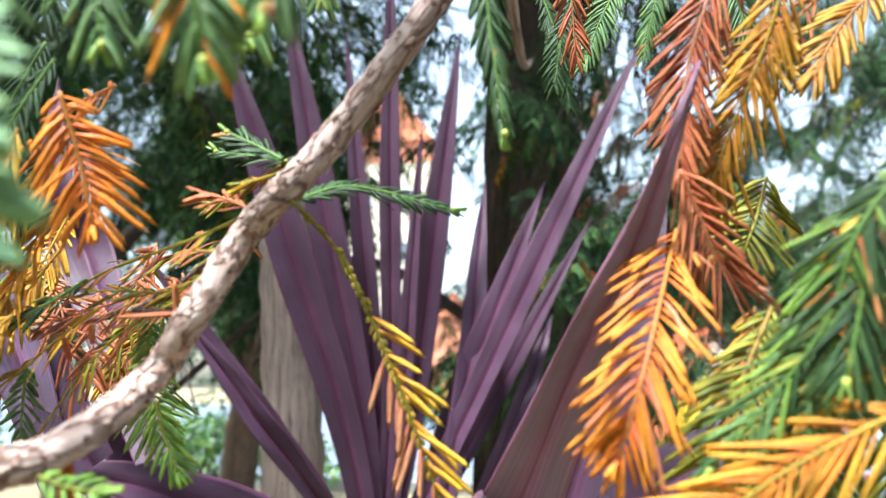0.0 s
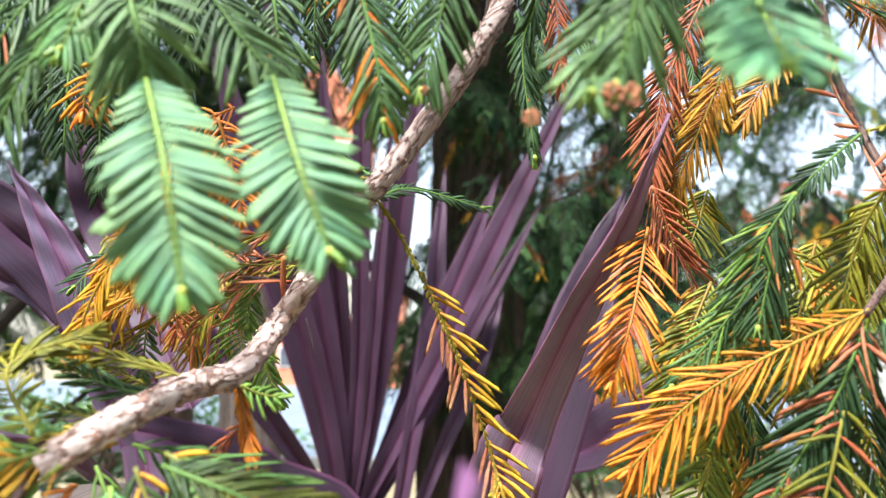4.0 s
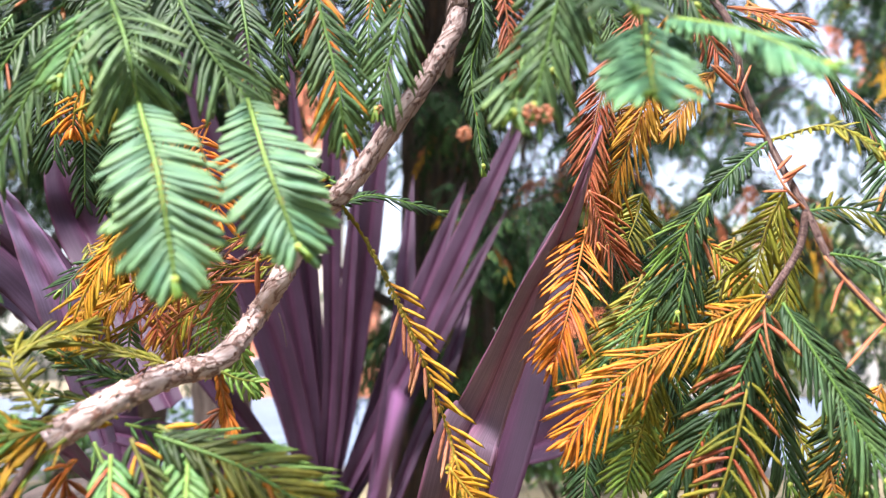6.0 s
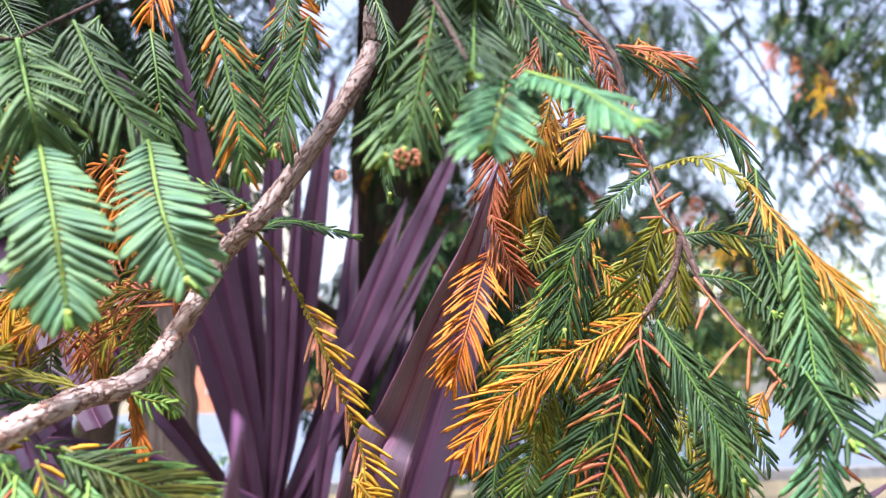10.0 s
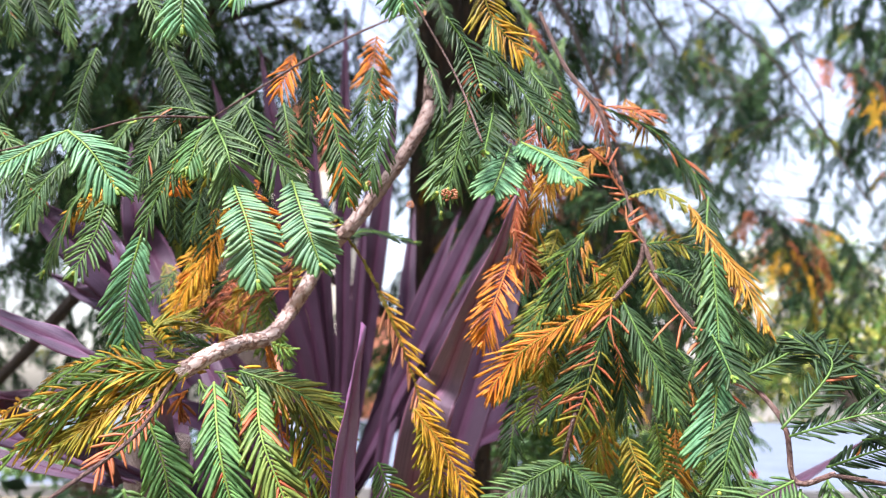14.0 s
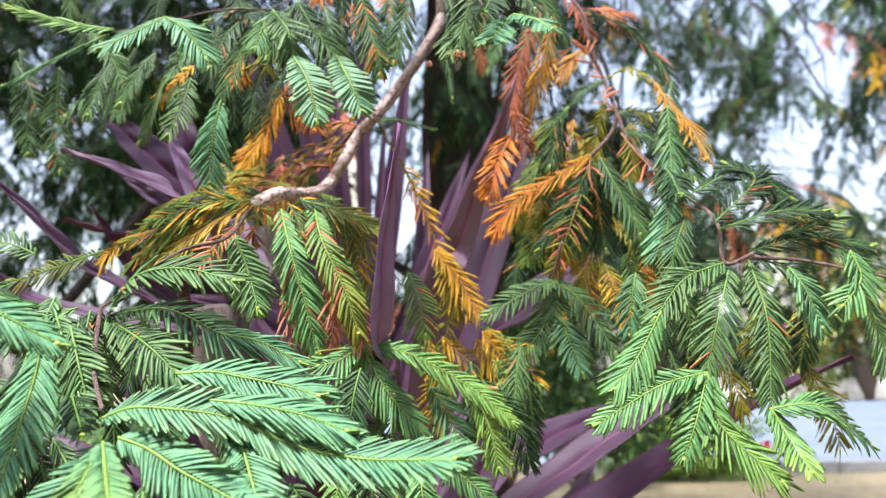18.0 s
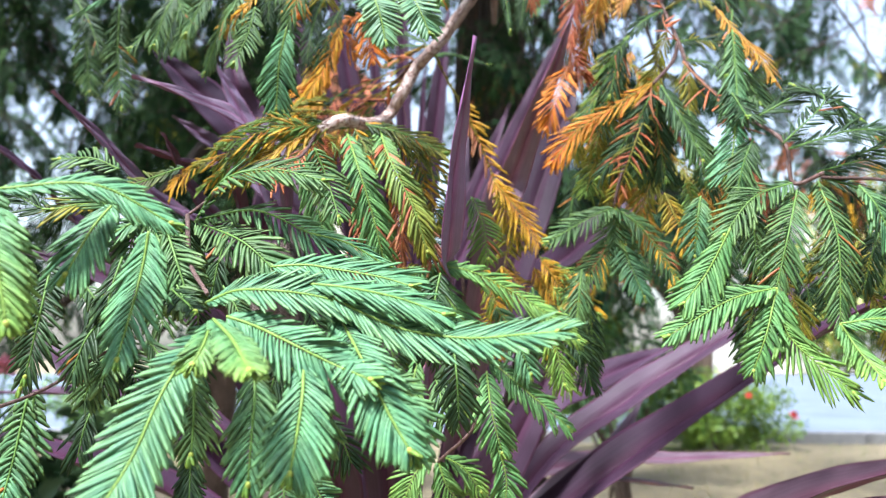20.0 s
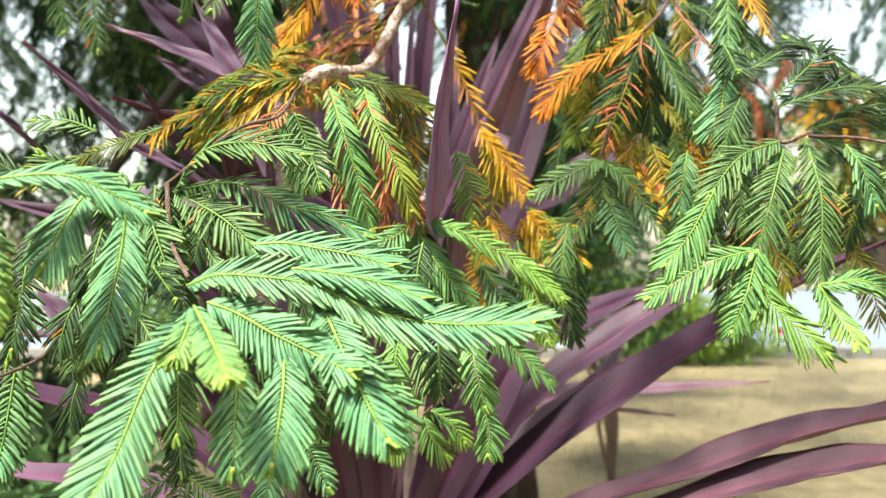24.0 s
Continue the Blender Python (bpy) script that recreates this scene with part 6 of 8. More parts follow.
spray([(-0.1933, -0.0279, 1.1757), (-0.1902, -0.0321, 1.1560), (-0.1886, -0.0320, 1.1354)], hue=DARK, stem='g', length=0.0133, angle=42, bud=False, miss=0.0)
spray([(-0.1583, -0.0398, 1.1709), (-0.1456, -0.0428, 1.1458), (-0.1377, -0.0413, 1.1186)], stem='g', length=0.0113, angle=36, bud=False, miss=0.0)
spray([(-0.0984, -0.0153, 1.0799), (-0.0966, -0.0199, 1.0623), (-0.0957, -0.0201, 1.0430)], hue=DARK, stem='g', length=0.0132, angle=36, bud=False, miss=0.0)
spray([(-0.2406, 0.0052, 1.1916), (-0.2487, 0.0022, 1.1655), (-0.2546, 0.0038, 1.1371)], hue=DARK, stem='g', length=0.0123, angle=42, bud=False, miss=0.0)
spray([(-0.2117, -0.0054, 1.1700), (-0.2024, -0.0097, 1.1511), (-0.1969, -0.0097, 1.1312)], stem='g', length=0.0137, angle=42, bud=False, miss=0.0)
spray([(-0.0638, -0.0078, 1.1081), (-0.0650, -0.0127, 1.0918), (-0.0660, -0.0133, 1.0744)], hue=DARK, stem='g', length=0.0159, angle=48, bud=False, miss=0.0)
spray([(-0.1110, 0.0031, 1.1012), (-0.1121, -0.0010, 1.0807), (-0.1131, -0.0005, 1.0582)], hue=DARK, stem='g', length=0.014, angle=48, bud=False, miss=0.0)
spray([(-0.1891, 0.0111, 1.1315), (-0.1966, 0.0069, 1.1114), (-0.2021, 0.0071, 1.0896)], hue=DARK, stem='g', length=0.0128, angle=48, bud=False, miss=0.0)
spray([(-0.2344, -0.0297, 1.1714), (-0.2307, -0.0337, 1.1512), (-0.2290, -0.0335, 1.1299)], hue=DARK, stem='g', length=0.0144, angle=48, bud=False, miss=0.0)
spray([(-0.0805, 0.0092, 1.0795), (-0.0859, 0.0053, 1.0579), (-0.0896, 0.0061, 1.0338)], hue=DARK, stem='g', length=0.0128, angle=42, bud=False, miss=0.0)
spray([(-0.0921, -0.0372, 1.1442), (-0.0810, -0.0419, 1.1275), (-0.0741, -0.0424, 1.1100)], hue=DARK, stem='g', length=0.0138, angle=36, bud=False, miss=0.0)
spray([(-0.1115, -0.0450, 1.1506), (-0.0978, -0.0496, 1.1338), (-0.0892, -0.0501, 1.1164)], stem='g', length=0.0146, angle=42, bud=False, miss=0.0)
spray([(-0.1374, -0.0162, 1.1280), (-0.1408, -0.0198, 1.1054), (-0.1433, -0.0190, 1.0808)], hue=DARK, stem='g', length=0.0117, angle=48, bud=False, miss=0.0)
spray([(-0.2184, 0.0113, 1.1559), (-0.2123, 0.0080, 1.1318), (-0.2088, 0.0093, 1.1054)], stem='g', length=0.0116, angle=36, bud=False, miss=0.0)
spray([(-0.1053, 0.0155, 1.0897), (-0.1024, 0.0123, 1.0648), (-0.1007, 0.0139, 1.0367)], hue=DARK, stem='g', length=0.012, angle=48, bud=False, miss=0.0)
spray([(-0.1809, -0.0389, 1.1745), (-0.1888, -0.0438, 1.1581), (-0.1945, -0.0446, 1.1415)], hue=DARK, stem='g', length=0.0145, angle=48, bud=False, miss=0.0)
spray([(-0.1667, 0.0121, 1.0915), (-0.1769, 0.0086, 1.0679), (-0.1840, 0.0098, 1.0414)], hue=DARK, stem='g', length=0.0125, angle=48, bud=False, miss=0.0)
spray([(-0.1980, -0.0177, 1.1802), (-0.1851, -0.0209, 1.1562), (-0.1773, -0.0197, 1.1304)], stem='g', length=0.012, angle=36, bud=False, miss=0.0)
spray([(-0.2387, -0.0180, 1.1474), (-0.2292, -0.0213, 1.1238), (-0.2237, -0.0201, 1.0979)], stem='g', length=0.0124, angle=42, bud=False, miss=0.0)
spray([(-0.2521, 0.0244, 1.0883), (-0.2392, 0.0201, 1.0698), (-0.2314, 0.0203, 1.0493)], hue=DARK, stem='g', length=0.0112, angle=48, bud=False, miss=0.0)
spray([(0.0332, 0.1030, 1.2280), (0.0147, 0.0997, 1.2041), (0.0026, 0.1008, 1.1782)], hue=DARK, stem='g', length=0.0119, angle=48, bud=False, miss=0.0)
spray([(0.0314, 0.1411, 1.2645), (0.0395, 0.1375, 1.2408), (0.0448, 0.1382, 1.2154)], hue=DARK, stem='g', length=0.0143, angle=48, bud=False, miss=0.0)
spray([(0.0944, 0.1069, 1.1958), (0.1020, 0.1038, 1.1696), (0.1072, 0.1052, 1.1409)], stem='g', length=0.0121, angle=42, bud=False, miss=0.0)
spray([(0.1292, 0.1249, 1.2139), (0.1163, 0.1221, 1.1869), (0.1081, 0.1239, 1.1571)], stem='g', length=0.0116, angle=42, bud=False, miss=0.0)
spray([(0.1057, 0.1429, 1.2340), (0.1115, 0.1392, 1.2107), (0.1155, 0.1400, 1.1856)], hue=BRICK, stem='o', length=0.0114, angle=42, bud=False, miss=0.3)
spray([(0.0793, 0.1263, 1.2316), (0.0762, 0.1228, 1.2076), (0.0743, 0.1238, 1.1817)], stem='g', length=0.0121, angle=48, bud=False, miss=0.0)
spray([(0.0711, 0.1906, 1.1937), (0.0642, 0.1873, 1.1690), (0.0597, 0.1886, 1.1415)], hue=DARK, stem='g', length=0.0153, angle=42, bud=False, miss=0.0)
spray([(0.0934, 0.0754, 1.1740), (0.1079, 0.0733, 1.1422), (0.1175, 0.0760, 1.1066)], stem='g', length=0.0142, angle=48, bud=False, miss=0.0)
spray([(0.1225, 0.1641, 1.2136), (0.1081, 0.1624, 1.1811), (0.0988, 0.1656, 1.1445)], stem='g', length=0.0123, angle=36, bud=False, miss=0.0)
spray([(0.0975, 0.0682, 1.1813), (0.1135, 0.0658, 1.1503), (0.1242, 0.0683, 1.1158)], hue=DARK, stem='g', length=0.012, angle=36, bud=False, miss=0.0)
spray([(0.0560, 0.0825, 1.1723), (0.0592, 0.0803, 1.1412), (0.0614, 0.0830, 1.1062)], hue=BRICK, stem='o', length=0.0127, angle=36, bud=False, miss=0.3)
spray([(0.0978, 0.1245, 1.1748), (0.0793, 0.1214, 1.1498), (0.0674, 0.1229, 1.1221)], stem='g', length=0.0128, angle=48, bud=False, miss=0.0)
spray([(0.0864, 0.1490, 1.2675), (0.1038, 0.1461, 1.2392), (0.1153, 0.1479, 1.2082)], stem='g', length=0.0111, angle=36, bud=False, miss=0.0)
spray([(0.0535, 0.2029, 1.2028), (0.0627, 0.2008, 1.1711), (0.0688, 0.2036, 1.1354)], hue=DARK, stem='g', length=0.0127, angle=42, bud=False, miss=0.0)
spray([(0.0601, -0.0493, 0.8746), (0.0688, -0.0539, 0.8562), (0.0745, -0.0537, 0.8344)], hue=DARK, stem='g', length=0.016, angle=42, bud=False, miss=0.0)
spray([(0.0718, -0.0500, 0.8944), (0.0691, -0.0556, 0.8807), (0.0674, -0.0567, 0.8649)], stem='g', length=0.0138, angle=36, bud=False, miss=0.0)
spray([(0.0459, -0.0476, 0.8855), (0.0476, -0.0528, 0.8699), (0.0488, -0.0534, 0.8515)], hue=DARK, stem='g', length=0.0149, angle=36, bud=False, miss=0.0)
spray([(0.0652, -0.0455, 0.8779), (0.0572, -0.0516, 0.8665), (0.0520, -0.0531, 0.8529)], hue=OLIVE, stem='o', length=0.0121, angle=36, bud=False, miss=0.0)
spray([(0.0757, -0.0389, 0.8818), (0.0771, -0.0434, 0.8627), (0.0780, -0.0432, 0.8400)], hue=DARK, stem='g', length=0.0118, angle=36, bud=False, miss=0.0)
spray([(0.0513, -0.0550, 0.8761), (0.0615, -0.0607, 0.8639), (0.0681, -0.0620, 0.8496)], hue=DARK, stem='g', length=0.0148, angle=48, bud=False, miss=0.0)
spray([(-0.0751, 0.0721, 1.0179), (-0.0813, 0.0675, 1.0021), (-0.0857, 0.0673, 0.9839)], hue=AMBER, stem='o', length=0.0113, angle=42, bud=False, miss=0.0)
spray([(-0.0894, 0.0907, 1.0209), (-0.0924, 0.0852, 1.0081), (-0.0948, 0.0841, 0.9935)], hue=AMBER, stem='o', length=0.0148, angle=36, bud=False, miss=0.0)
spray([(-0.1315, 0.0876, 1.0363), (-0.1248, 0.0807, 1.0259), (-0.1210, 0.0783, 1.0146)], hue=OLIVE, stem='o', length=0.0115, angle=42, bud=False, miss=0.0)
spray([(-0.1110, 0.0681, 1.0273), (-0.1010, 0.0614, 1.0142), (-0.0950, 0.0595, 0.9994)], hue=RUST, stem='o', length=0.0142, angle=42, bud=False, miss=0.3)
spray([(-0.0862, 0.0884, 1.0422), (-0.0889, 0.0832, 1.0277), (-0.0910, 0.0824, 1.0113)], hue=RUST, stem='o', length=0.0126, angle=36, bud=False, miss=0.3)
spray([(-0.0941, 0.0681, 1.0216), (-0.0903, 0.0620, 1.0085), (-0.0883, 0.0605, 0.9935)], hue=RUST, stem='o', length=0.0112, angle=48, bud=False, miss=0.3)
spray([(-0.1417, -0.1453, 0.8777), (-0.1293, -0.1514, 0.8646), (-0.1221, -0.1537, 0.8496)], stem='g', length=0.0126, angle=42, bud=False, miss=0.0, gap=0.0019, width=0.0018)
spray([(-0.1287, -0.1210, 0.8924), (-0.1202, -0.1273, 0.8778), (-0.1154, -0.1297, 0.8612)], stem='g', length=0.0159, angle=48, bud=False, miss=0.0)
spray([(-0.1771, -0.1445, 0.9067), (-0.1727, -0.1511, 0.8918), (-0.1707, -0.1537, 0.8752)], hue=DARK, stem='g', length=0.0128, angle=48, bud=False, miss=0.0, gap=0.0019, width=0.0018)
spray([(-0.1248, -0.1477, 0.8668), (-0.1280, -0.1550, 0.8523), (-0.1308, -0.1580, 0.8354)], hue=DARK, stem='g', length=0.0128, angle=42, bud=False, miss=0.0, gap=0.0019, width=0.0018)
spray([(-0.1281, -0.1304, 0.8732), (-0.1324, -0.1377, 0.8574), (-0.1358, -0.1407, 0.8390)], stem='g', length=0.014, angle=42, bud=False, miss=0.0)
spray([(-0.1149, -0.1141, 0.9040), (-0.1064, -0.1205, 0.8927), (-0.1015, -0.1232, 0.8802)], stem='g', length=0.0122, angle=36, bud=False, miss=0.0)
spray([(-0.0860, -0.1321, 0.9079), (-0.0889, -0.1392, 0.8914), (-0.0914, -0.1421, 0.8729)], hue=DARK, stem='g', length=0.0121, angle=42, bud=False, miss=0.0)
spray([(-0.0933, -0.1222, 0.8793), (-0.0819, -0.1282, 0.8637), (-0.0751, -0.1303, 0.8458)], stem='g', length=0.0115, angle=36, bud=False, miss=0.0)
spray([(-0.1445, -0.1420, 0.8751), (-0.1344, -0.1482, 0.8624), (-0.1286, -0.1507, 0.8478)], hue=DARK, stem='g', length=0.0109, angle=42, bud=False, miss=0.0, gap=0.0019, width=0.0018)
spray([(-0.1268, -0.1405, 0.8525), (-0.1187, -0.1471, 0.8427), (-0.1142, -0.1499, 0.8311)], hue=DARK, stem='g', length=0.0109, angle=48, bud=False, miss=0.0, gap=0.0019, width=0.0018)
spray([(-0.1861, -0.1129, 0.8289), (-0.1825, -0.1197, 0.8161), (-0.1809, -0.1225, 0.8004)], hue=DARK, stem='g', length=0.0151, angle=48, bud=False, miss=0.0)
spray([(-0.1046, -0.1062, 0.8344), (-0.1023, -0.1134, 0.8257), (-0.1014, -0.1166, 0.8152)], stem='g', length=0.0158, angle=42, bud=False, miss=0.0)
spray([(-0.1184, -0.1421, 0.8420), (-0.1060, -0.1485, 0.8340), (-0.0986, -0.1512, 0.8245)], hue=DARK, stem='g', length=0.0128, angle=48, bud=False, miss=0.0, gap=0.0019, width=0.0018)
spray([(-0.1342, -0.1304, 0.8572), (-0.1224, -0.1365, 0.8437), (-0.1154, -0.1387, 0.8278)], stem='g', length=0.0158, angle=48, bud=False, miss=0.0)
spray([(0.1169, 0.0186, 1.0917), (0.1060, 0.0131, 1.0795), (0.0993, 0.0118, 1.0668)], hue=BRICK, stem='o', length=0.0154, angle=36, bud=False, miss=0.3)
spray([(0.1268, 0.0100, 1.0889), (0.1143, 0.0047, 1.0759), (0.1064, 0.0036, 1.0623)], hue=AMBER, stem='o', length=0.0118, angle=36, bud=False, miss=0.0)
spray([(0.1062, 0.0133, 1.0819), (0.0980, 0.0073, 1.0721), (0.0929, 0.0054, 1.0622)], hue=AMBER, stem='o', length=0.0136, angle=48, bud=False, miss=0.0)
spray([(0.1352, -0.0025, 1.1105), (0.1405, -0.0086, 1.0999), (0.1442, -0.0105, 1.0894)], hue=AMBER, stem='o', length=0.0151, angle=48, bud=False, miss=0.0)
spray([(0.1131, 0.0122, 1.1227), (0.1213, 0.0068, 1.1084), (0.1269, 0.0057, 1.0936)], hue=BRICK, stem='o', length=0.0119, angle=48, bud=False, miss=0.3)
wood([(-0.3558, 0.5680, 1.1579), (-0.4348, 0.5871, 1.0716), (-0.5066, 0.6045, 0.9925), (-0.5785, 0.6190, 0.9277)], 0.009, 0.007, TRUNKBARK, 'limb', n=24, sides=8)
# small cones
cone((0.0394, -0.1086, 1.0276), 0.0024)
cone((0.0389, -0.1094, 1.0286), 0.0019)
cone((0.0416, -0.1094, 1.0284), 0.0026)
cone((0.0075, -0.0688, 1.0436), 0.0017)
cone((-0.0009, -0.0675, 1.0358), 0.0017)
cone((0.0263, -0.1080, 1.0243), 0.0019)
wood([(-0.0261, -0.0120, 0.9965), (-0.0245, -0.0112, 0.9915), (-0.0235, -0.0103, 0.9863)], 0.00025, 0.00015, REDBARK, 'fibre', n=8, sides=5)

# ---- purple cordylines ----
# leaf tints hold light too: paler where sky-lit, darker where shaded
cordyline = tagged(new("cordyline"), "purple cordyline with long arching strap leaves", "plant")
cordyline_back = tagged(new("cordyline"), "purple cordyline with an upright fan of strap leaves", "plant")
cordyline_side = tagged(new("cordyline"), "purple cordyline head with pointed strap leaves, some tinted paler for sky light", "plant")
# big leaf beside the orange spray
# tint raised to stand in for light on its face
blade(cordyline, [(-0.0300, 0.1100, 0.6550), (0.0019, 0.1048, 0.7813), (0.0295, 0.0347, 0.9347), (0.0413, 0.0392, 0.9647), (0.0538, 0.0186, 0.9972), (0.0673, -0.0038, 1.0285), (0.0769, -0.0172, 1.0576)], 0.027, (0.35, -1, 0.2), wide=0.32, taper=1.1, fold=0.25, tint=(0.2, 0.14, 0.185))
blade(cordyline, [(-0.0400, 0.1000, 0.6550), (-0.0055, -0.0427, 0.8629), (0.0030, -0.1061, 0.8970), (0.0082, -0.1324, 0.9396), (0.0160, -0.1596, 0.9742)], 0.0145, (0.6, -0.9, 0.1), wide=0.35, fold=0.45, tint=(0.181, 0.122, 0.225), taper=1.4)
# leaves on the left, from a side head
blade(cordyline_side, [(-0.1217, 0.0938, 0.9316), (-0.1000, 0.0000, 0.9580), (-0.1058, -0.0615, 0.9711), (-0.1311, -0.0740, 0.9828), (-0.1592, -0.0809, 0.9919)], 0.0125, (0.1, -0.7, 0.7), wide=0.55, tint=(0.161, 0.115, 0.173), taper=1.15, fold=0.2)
# pale violet here is skylight put into the tint
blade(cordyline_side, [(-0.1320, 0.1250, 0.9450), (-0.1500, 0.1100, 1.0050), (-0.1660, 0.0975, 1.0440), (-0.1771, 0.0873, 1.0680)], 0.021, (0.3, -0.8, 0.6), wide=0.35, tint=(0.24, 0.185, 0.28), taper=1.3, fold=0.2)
# tint lowered to keep this leaf in shade
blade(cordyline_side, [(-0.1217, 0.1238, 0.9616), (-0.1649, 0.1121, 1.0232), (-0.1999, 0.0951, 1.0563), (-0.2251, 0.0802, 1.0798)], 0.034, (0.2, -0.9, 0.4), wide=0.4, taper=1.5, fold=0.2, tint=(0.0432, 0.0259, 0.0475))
blade(cordyline_side, [(-0.1298, 0.0630, 0.9090), (-0.1500, 0.0000, 0.9300), (-0.1673, -0.0305, 0.9408), (-0.1814, -0.0601, 0.9623), (-0.1981, -0.0844, 0.9832)], 0.0125, (0.2, -0.7, 0.6), wide=0.5, tint=(0.134, 0.0936, 0.143), taper=1.3, fold=0.2)
blade(cordyline_side, [(-0.1198, 0.0630, 0.9090), (-0.1433, -0.0200, 0.9391), (-0.1425, -0.0527, 0.9506), (-0.1438, -0.0754, 0.9631)], 0.011, (0.5, -0.8, 0.3), wide=0.35, taper=1.4, tint=(0.0871, 0.0504, 0.0864), fold=0.2)
blade(cordyline_side, [(-0.1298, 0.0430, 0.9090), (-0.1217, -0.0303, 0.9489), (-0.1399, -0.0518, 0.9533), (-0.1586, -0.0734, 0.9577)], 0.01, (0.1, -0.6, 0.7), wide=0.4, tint=(0.067, 0.036, 0.0518), taper=1.3)
blade(cordyline_side, [(-0.1298, 0.0430, 0.9090), (-0.2385, 0.0470, 0.9323), (-0.2514, -0.0072, 0.9589), (-0.2725, -0.0410, 0.9798)], 0.012, (0.2, -0.7, 0.6), wide=0.4, tint=(0.067, 0.0396, 0.0691), taper=1.3, fold=0.2)
blade(cordyline_side, [(-0.1117, 0.1538, 0.9616), (-0.1782, 0.1977, 1.0539), (-0.1957, 0.1899, 1.0937), (-0.2074, 0.1980, 1.1571)], 0.03, (0.3, -1, 0.1), wide=0.35, taper=1.4)
blade(cordyline_side, [(-0.1317, 0.1438, 0.9616), (-0.1800, 0.1451, 1.0092), (-0.1972, 0.1221, 1.0218), (-0.2172, 0.1091, 1.0354)], 0.017, (0.3, -1, 0.3), wide=0.4, tint=(0.101, 0.072, 0.112), taper=1.3)
# upright fan behind the bough
blade(cordyline_back, [(-0.0710, 0.5153, 0.7779), (-0.0997, 0.4829, 0.9434), (-0.1554, 0.4406, 1.1228), (-0.2165, 0.4110, 1.3080)], 0.036, (0.2135, -1, 0.3), wide=0.6, taper=1.7, root=0.4)
blade(cordyline_back, [(-0.0756, 0.5213, 0.7779), (-0.0912, 0.5025, 0.9523), (-0.1304, 0.4701, 1.1527), (-0.1739, 0.4453, 1.3646)], 0.032, (0.1344, -1, 0.3), wide=0.6, taper=1.7, root=0.4)
blade(cordyline_back, [(-0.0801, 0.5273, 0.7779), (-0.0819, 0.5267, 0.9377), (-0.1017, 0.5100, 1.1307), (-0.1239, 0.4962, 1.3388)], 0.022, (0.0546, -1, 0.3), wide=0.6, taper=1.7, root=0.4)
blade(cordyline_back, [(-0.0833, 0.5213, 0.7779), (-0.0691, 0.5018, 0.9674), (-0.0704, 0.4696, 1.1861), (-0.0732, 0.4450, 1.4176)], 0.02, (-0.0014, -1, 0.3), wide=0.6, taper=1.7, root=0.4)
blade(cordyline_back, [(-0.0856, 0.5183, 0.7779), (-0.0611, 0.5020, 0.9174), (-0.0508, 0.4774, 1.0714), (-0.0418, 0.4636, 1.2318)], 0.015, (-0.0406, -1, 0.3), wide=0.6, taper=1.7, root=0.4)
blade(cordyline_back, [(-0.0882, 0.5243, 0.7779), (-0.0566, 0.5191, 0.9375), (-0.0340, 0.5014, 1.1253), (-0.0109, 0.4894, 1.3259)], 0.03, (-0.0875, -1, 0.3), wide=0.6, taper=1.7, root=0.4)
blade(cordyline_back, [(-0.0680, 0.5003, 0.7779), (-0.0962, 0.4443, 0.8804), (-0.1498, 0.3891, 0.9692), (-0.2073, 0.3593, 1.0509)], 0.02, (0.266, -1, 0.3), wide=0.6, taper=1.7, root=0.4)
blade(cordyline_back, [(-0.0656, 0.5108, 0.7779), (-0.1109, 0.4773, 0.8874), (-0.1862, 0.4375, 0.9960), (-0.2673, 0.4148, 1.1038)], 0.022, (0.308, -1, 0.3), wide=0.6, taper=1.7, root=0.4)
blade(cordyline_back, [(-0.1013, 0.5213, 0.7779), (-0.0178, 0.5124, 0.9390), (0.0690, 0.4955, 1.1240), (0.1601, 0.4872, 1.3195)], 0.028, (-0.3164, -1, 0.3), wide=0.6, taper=1.7, root=0.4)
blade(cordyline_back, [(-0.0942, 0.5243, 0.7779), (-0.0392, 0.5282, 0.8991), (0.0135, 0.5225, 1.0402), (0.0691, 0.5236, 1.1904)], 0.03, (-0.1925, -1, 0.3), wide=0.6, taper=1.7, root=0.4)
blade(cordyline_back, [(-0.0976, 0.5303, 0.7779), (-0.0315, 0.5518, 0.8872), (0.0404, 0.5615, 1.0222), (0.1187, 0.5736, 1.1692)], 0.022, (-0.252, -1, 0.3), wide=0.6, taper=1.7, root=0.4)
blade(cordyline_back, [(-0.0732, 0.5363, 0.7779), (-0.1085, 0.5599, 0.9112), (-0.1713, 0.5610, 1.0848), (-0.2400, 0.5578, 1.2778)], 0.03, (0.175, -1, 0.3), wide=0.6, taper=1.7, root=0.4)
blade(cordyline_back, [(-0.0319, 0.5078, 0.8076), (-0.0165, 0.5068, 0.9141), (0.0003, 0.5246, 1.0279), (0.0052, 0.5471, 1.1231), (0.0108, 0.5715, 1.2079)], 0.024, (0.1, -1, 0.1), wide=0.5, taper=1.6)
blade(cordyline_back, [(-0.0264, 0.5073, 0.8075), (0.0113, 0.5272, 0.9005), (0.0411, 0.5526, 0.9683), (0.0643, 0.5796, 1.0308), (0.0795, 0.6111, 1.0730)], 0.02, (0.2, -1, 0.1), wide=0.5, taper=1.6)
blade(cordyline, [(-0.0600, 0.1300, 0.6550), (-0.0510, 0.3484, 0.8506), (-0.1003, 0.2751, 0.9078), (-0.1509, 0.2265, 0.9400), (-0.2034, 0.1914, 0.9539)], 0.042, (0.1, -0.8, 0.6), wide=0.45, taper=1.4)
